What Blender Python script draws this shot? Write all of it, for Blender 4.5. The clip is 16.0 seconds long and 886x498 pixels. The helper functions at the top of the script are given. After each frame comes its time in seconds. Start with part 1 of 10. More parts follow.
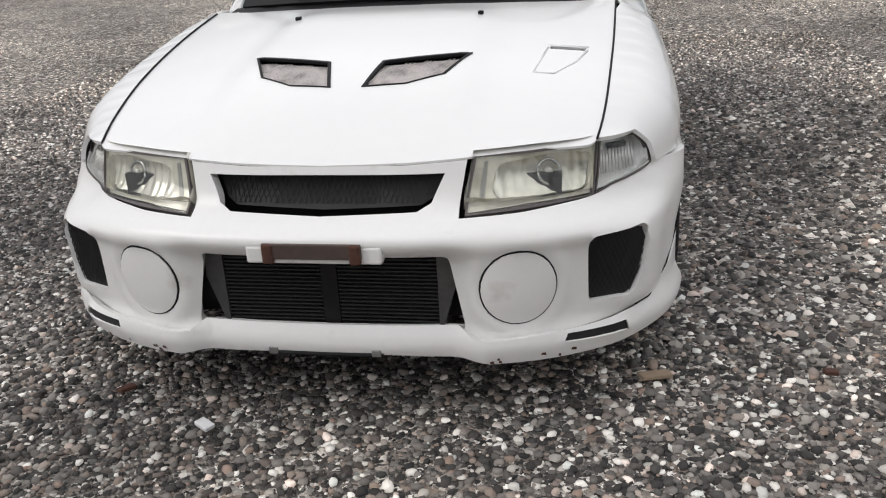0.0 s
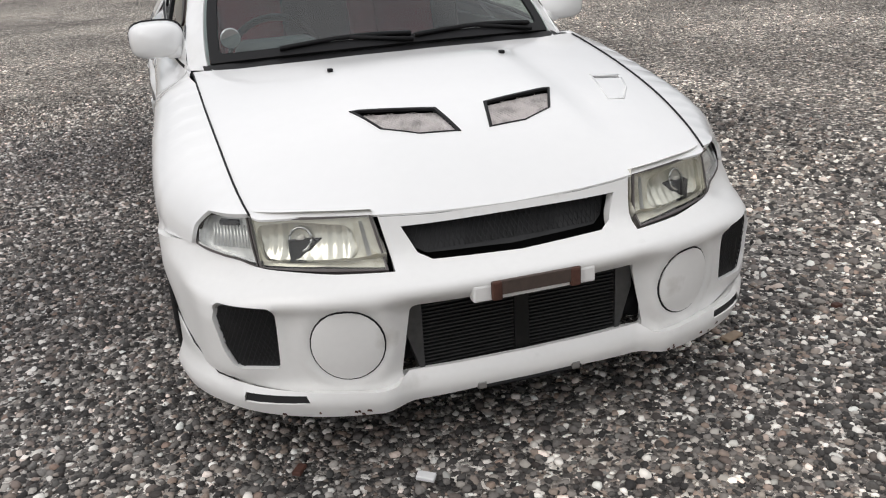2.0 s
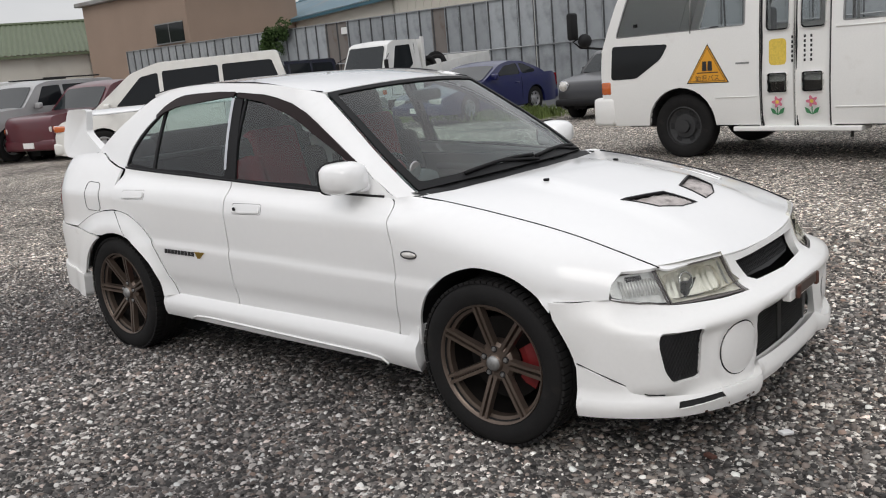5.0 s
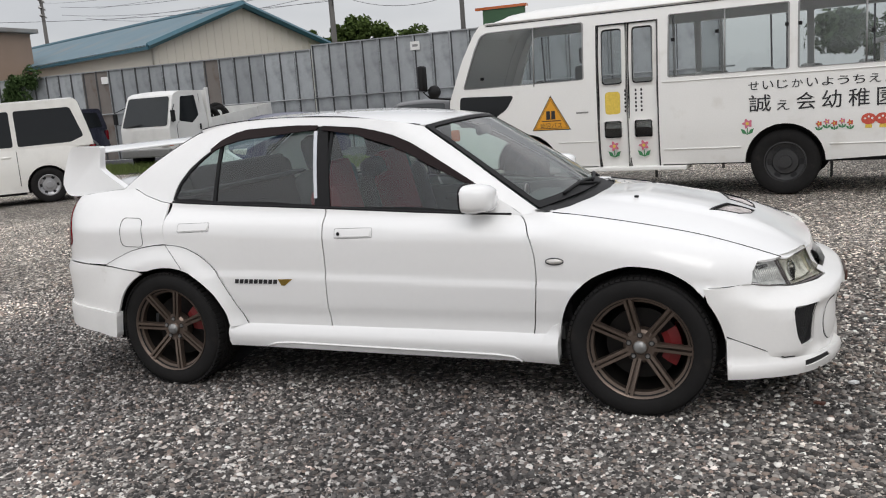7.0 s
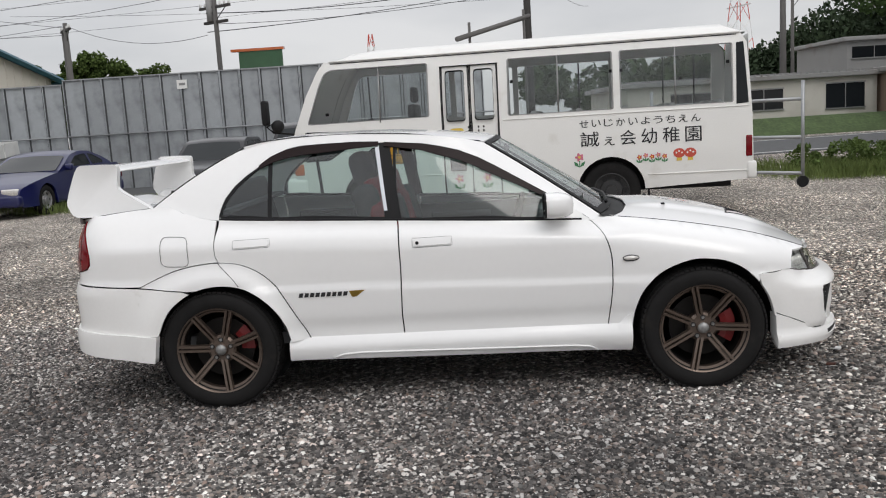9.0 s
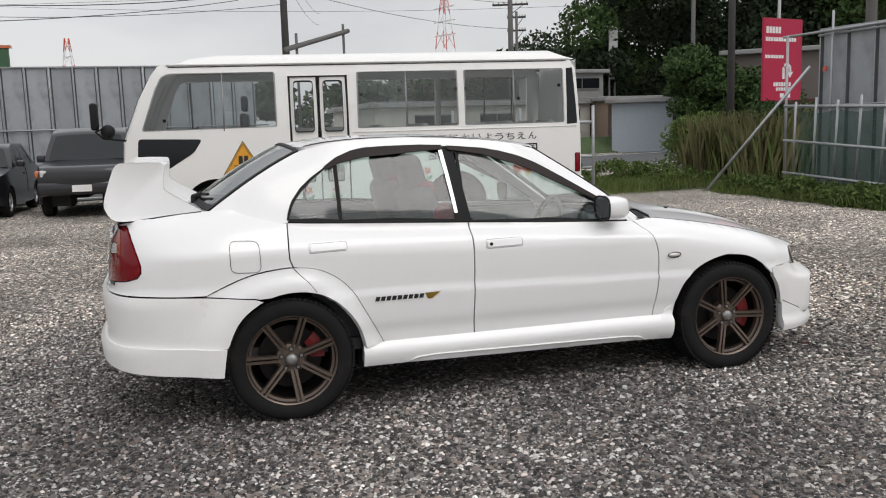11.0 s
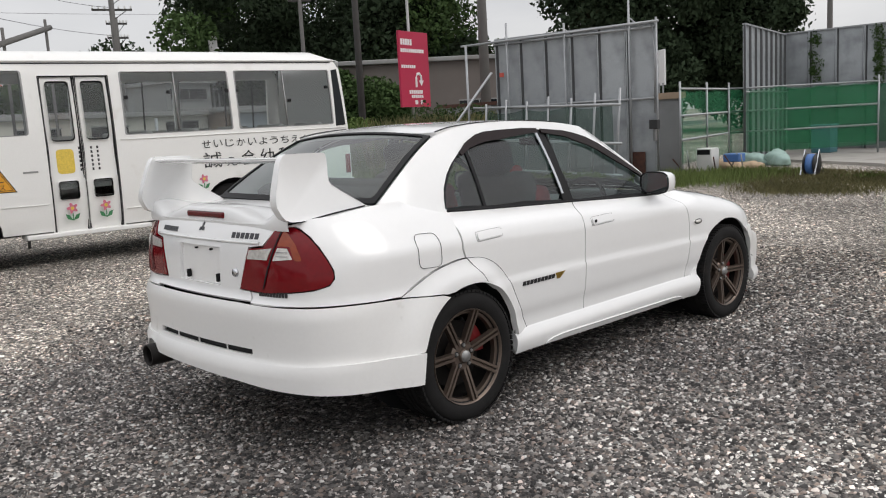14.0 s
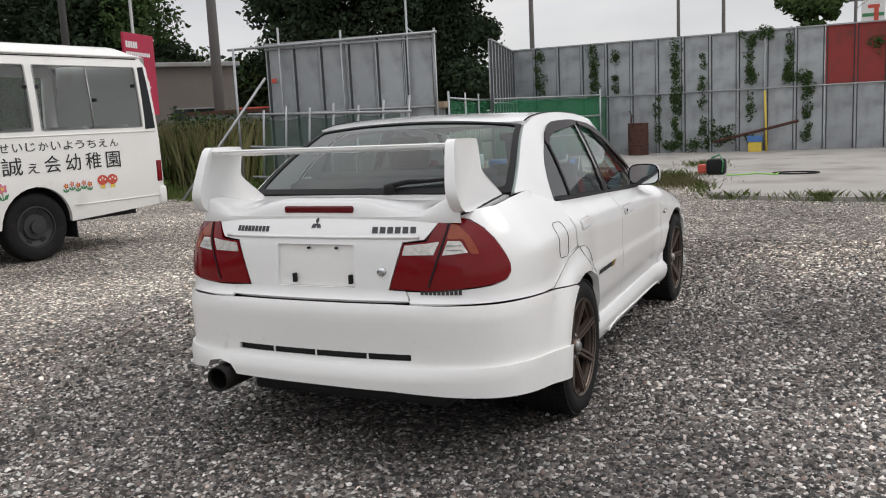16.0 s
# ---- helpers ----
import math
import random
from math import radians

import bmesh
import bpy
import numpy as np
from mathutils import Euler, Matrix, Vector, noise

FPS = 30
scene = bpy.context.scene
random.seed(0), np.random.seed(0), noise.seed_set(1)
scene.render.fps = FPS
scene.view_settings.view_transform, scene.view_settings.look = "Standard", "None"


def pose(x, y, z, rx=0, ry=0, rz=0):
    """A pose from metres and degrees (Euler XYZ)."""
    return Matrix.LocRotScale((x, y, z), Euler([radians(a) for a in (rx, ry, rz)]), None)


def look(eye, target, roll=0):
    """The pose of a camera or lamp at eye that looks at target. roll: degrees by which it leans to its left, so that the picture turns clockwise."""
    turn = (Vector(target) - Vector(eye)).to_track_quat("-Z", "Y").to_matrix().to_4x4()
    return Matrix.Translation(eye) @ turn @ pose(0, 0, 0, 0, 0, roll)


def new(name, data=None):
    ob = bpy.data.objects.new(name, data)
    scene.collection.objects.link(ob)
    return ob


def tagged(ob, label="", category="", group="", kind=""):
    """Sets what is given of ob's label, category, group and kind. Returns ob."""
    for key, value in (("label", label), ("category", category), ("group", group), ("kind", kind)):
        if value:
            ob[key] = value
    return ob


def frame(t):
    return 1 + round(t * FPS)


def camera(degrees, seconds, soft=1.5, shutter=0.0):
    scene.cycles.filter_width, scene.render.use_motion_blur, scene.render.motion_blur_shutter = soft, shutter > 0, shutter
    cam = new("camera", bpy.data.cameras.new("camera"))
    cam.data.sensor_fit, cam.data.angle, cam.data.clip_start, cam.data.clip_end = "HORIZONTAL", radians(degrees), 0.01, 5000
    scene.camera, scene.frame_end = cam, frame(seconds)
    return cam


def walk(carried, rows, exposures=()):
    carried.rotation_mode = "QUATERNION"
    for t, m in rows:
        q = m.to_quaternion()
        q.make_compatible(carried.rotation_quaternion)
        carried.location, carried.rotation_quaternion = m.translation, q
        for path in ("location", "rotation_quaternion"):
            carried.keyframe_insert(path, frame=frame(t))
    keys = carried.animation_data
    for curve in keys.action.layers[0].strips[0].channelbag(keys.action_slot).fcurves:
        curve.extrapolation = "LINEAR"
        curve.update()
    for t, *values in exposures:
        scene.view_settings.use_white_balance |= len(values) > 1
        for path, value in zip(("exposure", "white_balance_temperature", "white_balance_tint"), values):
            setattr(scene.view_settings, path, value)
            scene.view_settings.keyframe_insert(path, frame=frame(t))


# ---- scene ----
cam = camera(54.7, 16.0, soft=1.1)
PATH = [
    (0, (0.633, -3.84, 1.195), (0.29, -2.013, 0.456), -3.2),
    (0.5, (0.352, -3.912, 1.269), (0.192, -2.055, 0.542), -4.5),
    (1, (-0.002, -3.911, 1.296), (0.064, -2.045, 0.58), -4.8),
    (1.5, (-0.396, -3.923, 1.301), (-0.11, -2.083, 0.571), -3.8),
    (2, (-0.763, -3.88, 1.318), (-0.23, -2.091, 0.6), -3.6),
    (2.5, (-1.177, -3.801, 1.328), (-0.388, -2.075, 0.698), -3.1),
    (3, (-1.618, -3.766, 1.367), (-0.629, -2.11, 0.841), -3.2),
    (3.5, (-2.022, -3.665, 1.37), (-0.907, -2.077, 0.883), -3.9),
    (4, (-2.394, -3.5, 1.387), (-1.158, -2.002, 0.909), -4.5),
    (4.2, (-2.566, -3.428, 1.39), (-1.278, -1.97, 0.927), -4.8),
    (6.3, (-4.016, -2.337, 1.43), (-2.284, -1.414, 1.046), -4.1),
    (6.5, (-4.134, -2.209, 1.45), (-2.373, -1.339, 1.077), -4.1),
    (7, (-4.464, -1.861, 1.444), (-2.644, -1.11, 1.092), -4.3),
    (7.5, (-4.715, -1.477, 1.435), (-2.843, -0.861, 1.091), -4.3),
    (8, (-4.905, -1.054, 1.438), (-2.982, -0.606, 1.123), -3.8),
    (8.5, (-5.071, -0.639, 1.448), (-3.11, -0.386, 1.151), -3.6),
    (9, (-5.168, -0.21, 1.421), (-3.193, -0.091, 1.129), -3.5),
    (9.5, (-5.221, 0.238, 1.421), (-3.243, 0.216, 1.129), -3.2),
    (9.7, (-5.257, 0.426, 1.437), (-3.28, 0.342, 1.142), -3.2),
    (11.8, (-4.834, 2.382, 1.431), (-3.021, 1.59, 1.141), -1.0),
    (12, (-4.769, 2.556, 1.429), (-2.98, 1.713, 1.129), -1.0),
    (12.5, (-4.556, 2.997, 1.434), (-2.844, 2.01, 1.129), -1.1),
    (13, (-4.267, 3.356, 1.421), (-2.639, 2.228, 1.138), -1.6),
    (13.5, (-3.943, 3.696, 1.406), (-2.415, 2.436, 1.124), -2.4),
    (14, (-3.609, 4.041, 1.405), (-2.187, 2.666, 1.111), -3.2),
    (14.5, (-3.234, 4.338, 1.423), (-1.939, 2.84, 1.141), -2.8),
    (15, (-2.84, 4.629, 1.432), (-1.681, 3.024, 1.148), -3.0),
    (15.5, (-2.395, 4.823, 1.389), (-1.383, 3.125, 1.084), -3.1),
    (16, (-1.934, 5.023, 1.387), (-1.097, 3.233, 1.085), -2.8),
]
walk(cam, [(t, look(eye, target, roll)) for t, eye, target, roll in PATH], exposures=[(0, 0.40, 6540, 11), (4, 0.38, 6530, 11), (6.5, 0.46, 6510, 11), (9, 0.43, 6510, 11), (12, 0.50, 6550, 11), (16, 0.54, 6560, 11)])

# ---- light ----
world = bpy.data.worlds.new("overcast_sky")
scene.world = world
world.use_nodes = True
wn, wl = world.node_tree.nodes, world.node_tree.links
wn.clear()
w_out = wn.new("ShaderNodeOutputWorld")
w_bg = wn.new("ShaderNodeBackground")
w_sky = wn.new("ShaderNodeTexSky")
w_sky.sky_type = "NISHITA"
w_sky.sun_disc = False
SUN_EL, SUN_ROT = radians(46), radians(243)
w_sky.sun_elevation, w_sky.sun_rotation = SUN_EL, SUN_ROT
w_tc = wn.new("ShaderNodeTexCoord")
w_map = wn.new("ShaderNodeMapping")
w_map.inputs["Scale"].default_value = (1.0, 1.0, 3.2)
w_noise = wn.new("ShaderNodeTexNoise")
w_noise.inputs["Scale"].default_value, w_noise.inputs["Detail"].default_value = 2.2, 6
w_ramp = wn.new("ShaderNodeValToRGB")
w_ramp.color_ramp.elements[0].position, w_ramp.color_ramp.elements[0].color = 0.33, (0.62, 0.635, 0.66, 1)
w_ramp.color_ramp.elements[1].position, w_ramp.color_ramp.elements[1].color = 0.66, (0.87, 0.87, 0.875, 1)
w_sep = wn.new("ShaderNodeSeparateXYZ")
w_rise = wn.new("ShaderNodeMapRange")  # an overcast sky is brighter overhead
w_rise.inputs["From Min"].default_value, w_rise.inputs["From Max"].default_value = 0.25, 0.65
w_rise.inputs["To Min"].default_value, w_rise.inputs["To Max"].default_value = 0.63, 1.10
w_mul = wn.new("ShaderNodeMix")
w_mul.data_type, w_mul.blend_type = "RGBA", "MULTIPLY"
w_mul.inputs["Factor"].default_value = 1.0
w_mix = wn.new("ShaderNodeMix")
w_mix.data_type = "RGBA"
w_mix.inputs["Factor"].default_value = 0.94
w_gain = wn.new("ShaderNodeMix")
w_gain.data_type, w_gain.blend_type = "RGBA", "MULTIPLY"
w_gain.inputs["Factor"].default_value = 1.0
w_gain.inputs["B"].default_value = (0.1, 0.1, 0.1, 1)
wl.new(w_tc.outputs["Generated"], w_map.inputs["Vector"])
wl.new(w_map.outputs["Vector"], w_noise.inputs["Vector"])
wl.new(w_noise.outputs["Fac"], w_ramp.inputs["Fac"])
wl.new(w_tc.outputs["Generated"], w_sep.inputs["Vector"])
wl.new(w_sep.outputs["Z"], w_rise.inputs["Value"])
wl.new(w_ramp.outputs["Color"], w_mul.inputs["A"])
wl.new(w_rise.outputs["Result"], w_mul.inputs["B"])
wl.new(w_sky.outputs["Color"], w_gain.inputs["A"])
wl.new(w_gain.outputs["Result"], w_mix.inputs["A"])
wl.new(w_mul.outputs["Result"], w_mix.inputs["B"])
wl.new(w_mix.outputs["Result"], w_bg.inputs["Color"])
w_bg.inputs["Strength"].default_value = 1.0
wl.new(w_bg.outputs["Background"], w_out.inputs["Surface"])
sun_data = bpy.data.lights.new("sun", "SUN")
sun_data.energy, sun_data.angle, sun_data.color = 0.55, radians(35), (1.0, 0.97, 0.93)
sun = new("sun", sun_data)
sun.matrix_world = look((0, 0, 20), (math.sin(SUN_ROT) * -8.0, math.cos(SUN_ROT) * -8.0, 20 - 8.0 * math.tan(SUN_EL)))


# ---- materials ----
def mat(name, color, rough=0.5, metal=0.0, coat=0.0, var=0.12, scale=6.0, bump=0.0, bump_scale=60.0, island=0.0, spec=0.5, dirt=None, dirt_scale=1.2, dirt_at=(0.5, 0.75)):
    """A surface with colour variation at two scales, optional stains, grain in relief, and a share of variation from piece to piece."""
    m = bpy.data.materials.new(name)
    m.use_nodes = True
    n, l = m.node_tree.nodes, m.node_tree.links
    p = n["Principled BSDF"]
    p.inputs["Roughness"].default_value, p.inputs["Metallic"].default_value = rough, metal
    p.inputs["Coat Weight"].default_value, p.inputs["Coat Roughness"].default_value = coat, 0.06
    p.inputs["Specular IOR Level"].default_value = spec
    tc = n.new("ShaderNodeTexCoord")
    big, fine = n.new("ShaderNodeTexNoise"), n.new("ShaderNodeTexNoise")
    big.inputs["Scale"].default_value, big.inputs["Detail"].default_value = scale, 5
    fine.inputs["Scale"].default_value, fine.inputs["Detail"].default_value = bump_scale, 4
    l.new(tc.outputs["Object"], big.inputs["Vector"])
    l.new(tc.outputs["Object"], fine.inputs["Vector"])
    add = n.new("ShaderNodeMath")
    add.operation = "ADD"
    l.new(big.outputs["Fac"], add.inputs[0])
    l.new(fine.outputs["Fac"], add.inputs[1])
    rng = n.new("ShaderNodeMapRange")
    rng.inputs["From Min"].default_value, rng.inputs["From Max"].default_value = 0.6, 1.4
    rng.inputs["To Min"].default_value, rng.inputs["To Max"].default_value = 1 - var, 1 + var
    l.new(add.outputs[0], rng.inputs["Value"])
    hue = n.new("ShaderNodeHueSaturation")
    hue.inputs["Color"].default_value = (*color, 1)
    value = rng.outputs["Result"]
    if island:
        info, geo = n.new("ShaderNodeObjectInfo"), n.new("ShaderNodeNewGeometry")
        mix, mul = n.new("ShaderNodeMath"), n.new("ShaderNodeMath")
        mix.operation, mul.operation = "ADD", "MULTIPLY"
        l.new(info.outputs["Random"], mix.inputs[0])
        l.new(geo.outputs["Random Per Island"], mix.inputs[1])
        r2 = n.new("ShaderNodeMapRange")
        r2.inputs["From Min"].default_value, r2.inputs["From Max"].default_value = 0.0, 2.0
        r2.inputs["To Min"].default_value, r2.inputs["To Max"].default_value = 1 - island, 1 + island
        l.new(mix.outputs[0], r2.inputs["Value"])
        l.new(value, mul.inputs[0])
        l.new(r2.outputs["Result"], mul.inputs[1])
        value = mul.outputs[0]
    l.new(value, hue.inputs["Value"])
    color_out = hue.outputs["Color"]
    if dirt:
        st = n.new("ShaderNodeTexNoise")
        st.inputs["Scale"].default_value, st.inputs["Detail"].default_value = dirt_scale, 8
        l.new(tc.outputs["Object"], st.inputs["Vector"])
        sr = n.new("ShaderNodeMapRange")
        sr.inputs["From Min"].default_value, sr.inputs["From Max"].default_value = dirt_at
        l.new(st.outputs["Fac"], sr.inputs["Value"])
        dm = n.new("ShaderNodeMix")
        dm.data_type = "RGBA"
        dm.inputs["B"].default_value = (*dirt, 1)
        l.new(sr.outputs["Result"], dm.inputs["Factor"])
        l.new(color_out, dm.inputs["A"])
        color_out = dm.outputs["Result"]
    l.new(color_out, p.inputs["Base Color"])
    if bump:
        b = n.new("ShaderNodeBump")
        b.inputs["Strength"].default_value, b.inputs["Distance"].default_value = 1.0, bump
        l.new(fine.outputs["Fac"], b.inputs["Height"])
        l.new(b.outputs["Normal"], p.inputs["Normal"])
    return m


def glass(name, tint, clear=0.75, rough=0.03):
    """Thin window glass: partly see-through, with real reflections on top."""
    m = bpy.data.materials.new(name)
    m.use_nodes = True
    n, l = m.node_tree.nodes, m.node_tree.links
    n.clear()
    out, mixer, tr, gl, fr = n.new("ShaderNodeOutputMaterial"), n.new("ShaderNodeMixShader"), n.new("ShaderNodeBsdfTransparent"), n.new("ShaderNodeBsdfGlossy"), n.new("ShaderNodeLayerWeight")
    tr.inputs["Color"].default_value = (*[c * clear for c in tint], 1)
    gl.inputs["Roughness"].default_value = rough
    gl.inputs["Color"].default_value = (1, 1, 1, 1)
    power, fac = n.new("ShaderNodeMath"), n.new("ShaderNodeMapRange")
    fr.inputs["Blend"].default_value = 0.5
    power.operation, power.inputs[1].default_value = "POWER", 5.0
    fac.inputs["To Min"].default_value, fac.inputs["To Max"].default_value = 0.075, 1.0
    l.new(fr.outputs["Facing"], power.inputs[0])
    l.new(power.outputs[0], fac.inputs["Value"])
    l.new(fac.outputs["Result"], mixer.inputs["Fac"])
    l.new(tr.outputs[0], mixer.inputs[1])
    l.new(gl.outputs[0], mixer.inputs[2])
    l.new(mixer.outputs[0], out.inputs["Surface"])
    return m


M = {
    "paint": mat("white_paint", (0.86, 0.86, 0.855), 0.26, coat=0.8, var=0.012, scale=2.0, bump_scale=30),
    "paint_old": mat("white_bumper_paint", (0.84, 0.835, 0.82), 0.36, coat=0.4, var=0.02, scale=3.0, dirt=(0.52, 0.50, 0.46), dirt_scale=7, dirt_at=(0.66, 0.85)),
    "under": mat("black_underbody", (0.012, 0.012, 0.013), 0.8, var=0.2),
    "seam": mat("dark_seam_rubber", (0.02, 0.02, 0.022), 0.8, var=0.1, spec=0.2),
    "trim": mat("black_trim", (0.012, 0.012, 0.013), 0.6, var=0.1, spec=0.22),
    "visor": mat("smoked_visor_plastic", (0.016, 0.009, 0.009), 0.3, spec=0.16, var=0.05),
    "tyre": mat("tyre_rubber", (0.013, 0.0125, 0.0125), 0.8, var=0.25, scale=14, bump=0.0008, bump_scale=200, spec=0.2, dirt=(0.034, 0.030, 0.026), dirt_scale=9, dirt_at=(0.62, 0.95)),
    "bronze": mat("bronze_alloy", (0.150, 0.116, 0.095), 0.36, metal=0.7, var=0.1, scale=20),
    "bronze_dark": mat("bronze_barrel", (0.016, 0.014, 0.013), 0.55, metal=0.6, var=0.1),
    "steel": mat("brushed_steel", (0.42, 0.42, 0.42), 0.35, metal=0.9, var=0.1, scale=30),
    "chrome": mat("chrome", (0.62, 0.63, 0.65), 0.12, metal=1.0, var=0.04),
    "red_cal": mat("red_caliper_paint", (0.17, 0.008, 0.009), 0.5, var=0.1),
    "red_lens": mat("red_lamp_lens", (0.165, 0.0015, 0.005), 0.12, spec=0.25, coat=0.25, var=0.15, scale=40),
    "red_dark": mat("dark_red_lamp_lens", (0.11, 0.002, 0.005), 0.12, spec=0.25, coat=0.25, var=0.15, scale=40),
    "amber_lens": mat("amber_lamp_lens", (0.26, 0.045, 0.014), 0.15, spec=0.3, coat=0.3, var=0.15, scale=40),
    "clear_lens": mat("reversing_lamp_lens", (0.62, 0.60, 0.57), 0.15, metal=0.2, coat=1.0, var=0.25, scale=30),
    "lamp_in": mat("lamp_reflector", (0.82, 0.81, 0.75), 0.16, metal=0.6, var=0.15, scale=20),
    "lamp_edge": mat("grey_lamp_rim", (0.10, 0.088, 0.085), 0.5, var=0.2, scale=20),
    "lamp_house": mat("yellowed_lamp_plastic", (0.68, 0.66, 0.58), 0.25, metal=0.35, coat=0.8, var=0.15, scale=16, dirt=(0.33, 0.30, 0.2), dirt_scale=14, dirt_at=(0.55, 0.8)),
    "lamp_side": mat("corner_lamp_reflector", (0.84, 0.85, 0.87), 0.22, metal=0.4, coat=0.3, var=0.2, scale=25),
    "net": mat("dark_grille_mesh", (0.012, 0.012, 0.013), 0.6, var=0.3, scale=50),
    "core": mat("intercooler_core", (0.012, 0.012, 0.012), 0.5, metal=0.5, var=0.15, scale=12, dirt=(0.03, 0.027, 0.024), dirt_scale=6),
    "alu": mat("dull_aluminium", (0.30, 0.30, 0.295), 0.45, metal=0.7, var=0.15, scale=12),
    "rust": mat("rusty_steel", (0.085, 0.035, 0.024), 0.85, var=0.4, scale=18, bump=0.001, dirt=(0.03, 0.018, 0.015), dirt_scale=10),
    "plate_grey": mat("worn_plate_bracket", (0.095, 0.070, 0.060), 0.6, metal=0.3, var=0.2, scale=16),
    "vent_grey": mat("grey_vent_tray", (0.62, 0.58, 0.565), 0.5, metal=0.2, var=0.12, scale=30, dirt=(0.2, 0.18, 0.17), dirt_scale=20),
    "fin": mat("dark_cooler_fin", (0.028, 0.028, 0.028), 0.6, metal=0.3, var=0.2, scale=30),
    "tank": mat("dark_end_tank", (0.10, 0.10, 0.10), 0.5, metal=0.6, var=0.2, scale=20),
    "badge": mat("dark_chrome_badge", (0.06, 0.06, 0.065), 0.3, metal=0.6, var=0.05),
    "gold": mat("gold_decal", (0.42, 0.28, 0.05), 0.4, metal=0.3, var=0.1),
    "decal": mat("black_decal", (0.016, 0.016, 0.018), 0.5, var=0.05),
    "seat_red": mat("red_seat_cloth", (0.17, 0.014, 0.02), 0.9, var=0.2, scale=12, bump=0.001),
    "seat_black": mat("black_seat_cloth", (0.025, 0.025, 0.028), 0.9, var=0.2, scale=12, bump=0.001),
    "cabin": mat("dark_grey_cabin_plastic", (0.085, 0.087, 0.09), 0.7, var=0.15),
    "cabin_light": mat("light_grey_headliner", (0.33, 0.33, 0.34), 0.9, var=0.08),
    "glass": glass("tinted_window_glass", (0.80, 0.92, 0.89), 0.86),
    "glass_black": mat("black_privacy_glass", (0.010, 0.012, 0.014), 0.06, spec=0.28, var=0.05),
    "glass_bus": glass("grey_bus_glass", (0.88, 0.92, 0.92), 0.88),
    "glass_lamp": glass("clear_lamp_glass", (0.97, 0.97, 0.93), 0.93),
}


# ---- building helpers ----
def link_mesh(name, verts, faces, material, parent=None, smooth=True, label=""):
    me = bpy.data.meshes.new(name)
    me.from_pydata([tuple(v) for v in verts], [], faces)
    me.materials.append(material)
    if smooth:
        me.polygons.foreach_set("use_smooth", [True] * len(me.polygons))
    me.update()
    ob = new(name, me)
    if parent is not None:
        ob.parent = parent
    if label:
        ob["label"] = label
    return ob


def part(name, bm, material, parent=None, label="", smooth=False, auto=None):
    """Links a bmesh as one mesh object under a thing or under a part. auto: degrees past which edges stay sharp."""
    if smooth or auto:
        for f in bm.faces:
            f.smooth = True
        if auto:
            for e in bm.edges:
                if len(e.link_faces) == 2 and e.calc_face_angle(0) > radians(auto):
                    e.smooth = False
    me = bpy.data.meshes.new(name)
    bm.to_mesh(me)
    bm.free()
    me.materials.append(material)
    ob = new(name, me)
    if parent is not None:
        ob.parent = parent
    if label:
        ob["label"] = label
    return ob


def thing(name, label, category, m=None, group="", kind=""):
    ob = tagged(new(name), label, category, group, kind)
    ob.empty_display_size = 0.1
    if m is not None:
        ob.matrix_world = m
    return ob


def box(bm, x0, x1, y0, y1, z0, z1, bevel=0.0, m=None, seg=2):
    r = bmesh.ops.create_cube(bm, size=1.0, matrix=Matrix.Translation(((x0 + x1) / 2, (y0 + y1) / 2, (z0 + z1) / 2)) @ Matrix.Diagonal((abs(x1 - x0), abs(y1 - y0), abs(z1 - z0), 1)))
    vs = r["verts"]
    if bevel:
        es = list({e for v in vs for e in v.link_edges})
        rb = bmesh.ops.bevel(bm, geom=es, offset=bevel, segments=seg, affect="EDGES", profile=0.5)
        vs = list({v for f in rb["faces"] for v in f.verts} | {v for v in vs if v.is_valid})
    if m is not None:
        bmesh.ops.transform(bm, matrix=m, verts=[v for v in vs if v.is_valid])
    return vs


def boxed(x0, x1, y0, y1, z0, z1, bevel=0.0, m=None):
    bm = bmesh.new()
    box(bm, x0, x1, y0, y1, z0, z1, bevel, m)
    return bm


def tube(bm, pts, r, n=8, cap=True):
    """A round bar along a line of points; r may be one number or one per point."""
    pts = [Vector(p) for p in pts]
    rs = [float(v) for v in r] if isinstance(r, (list, tuple)) else [float(r)] * len(pts)
    rings = []
    for i, p in enumerate(pts):
        d = (pts[min(i + 1, len(pts) - 1)] - pts[max(i - 1, 0)]).normalized()
        a = d.cross(Vector((0, 0, 1)) if abs(d.z) < 0.9 else Vector((1, 0, 0))).normalized()
        b = d.cross(a)
        rings.append([bm.verts.new(p + rs[i] * (math.cos(2 * math.pi * k / n) * a + math.sin(2 * math.pi * k / n) * b)) for k in range(n)])
    for r0, r1 in zip(rings, rings[1:]):
        for k in range(n):
            bm.faces.new((r0[k], r0[(k + 1) % n], r1[(k + 1) % n], r1[k]))
    if cap:
        bm.faces.new(rings[0][::-1])
        bm.faces.new(rings[-1])
    return bm


def tubed(pts, r, n=8):
    return tube(bmesh.new(), pts, r, n)


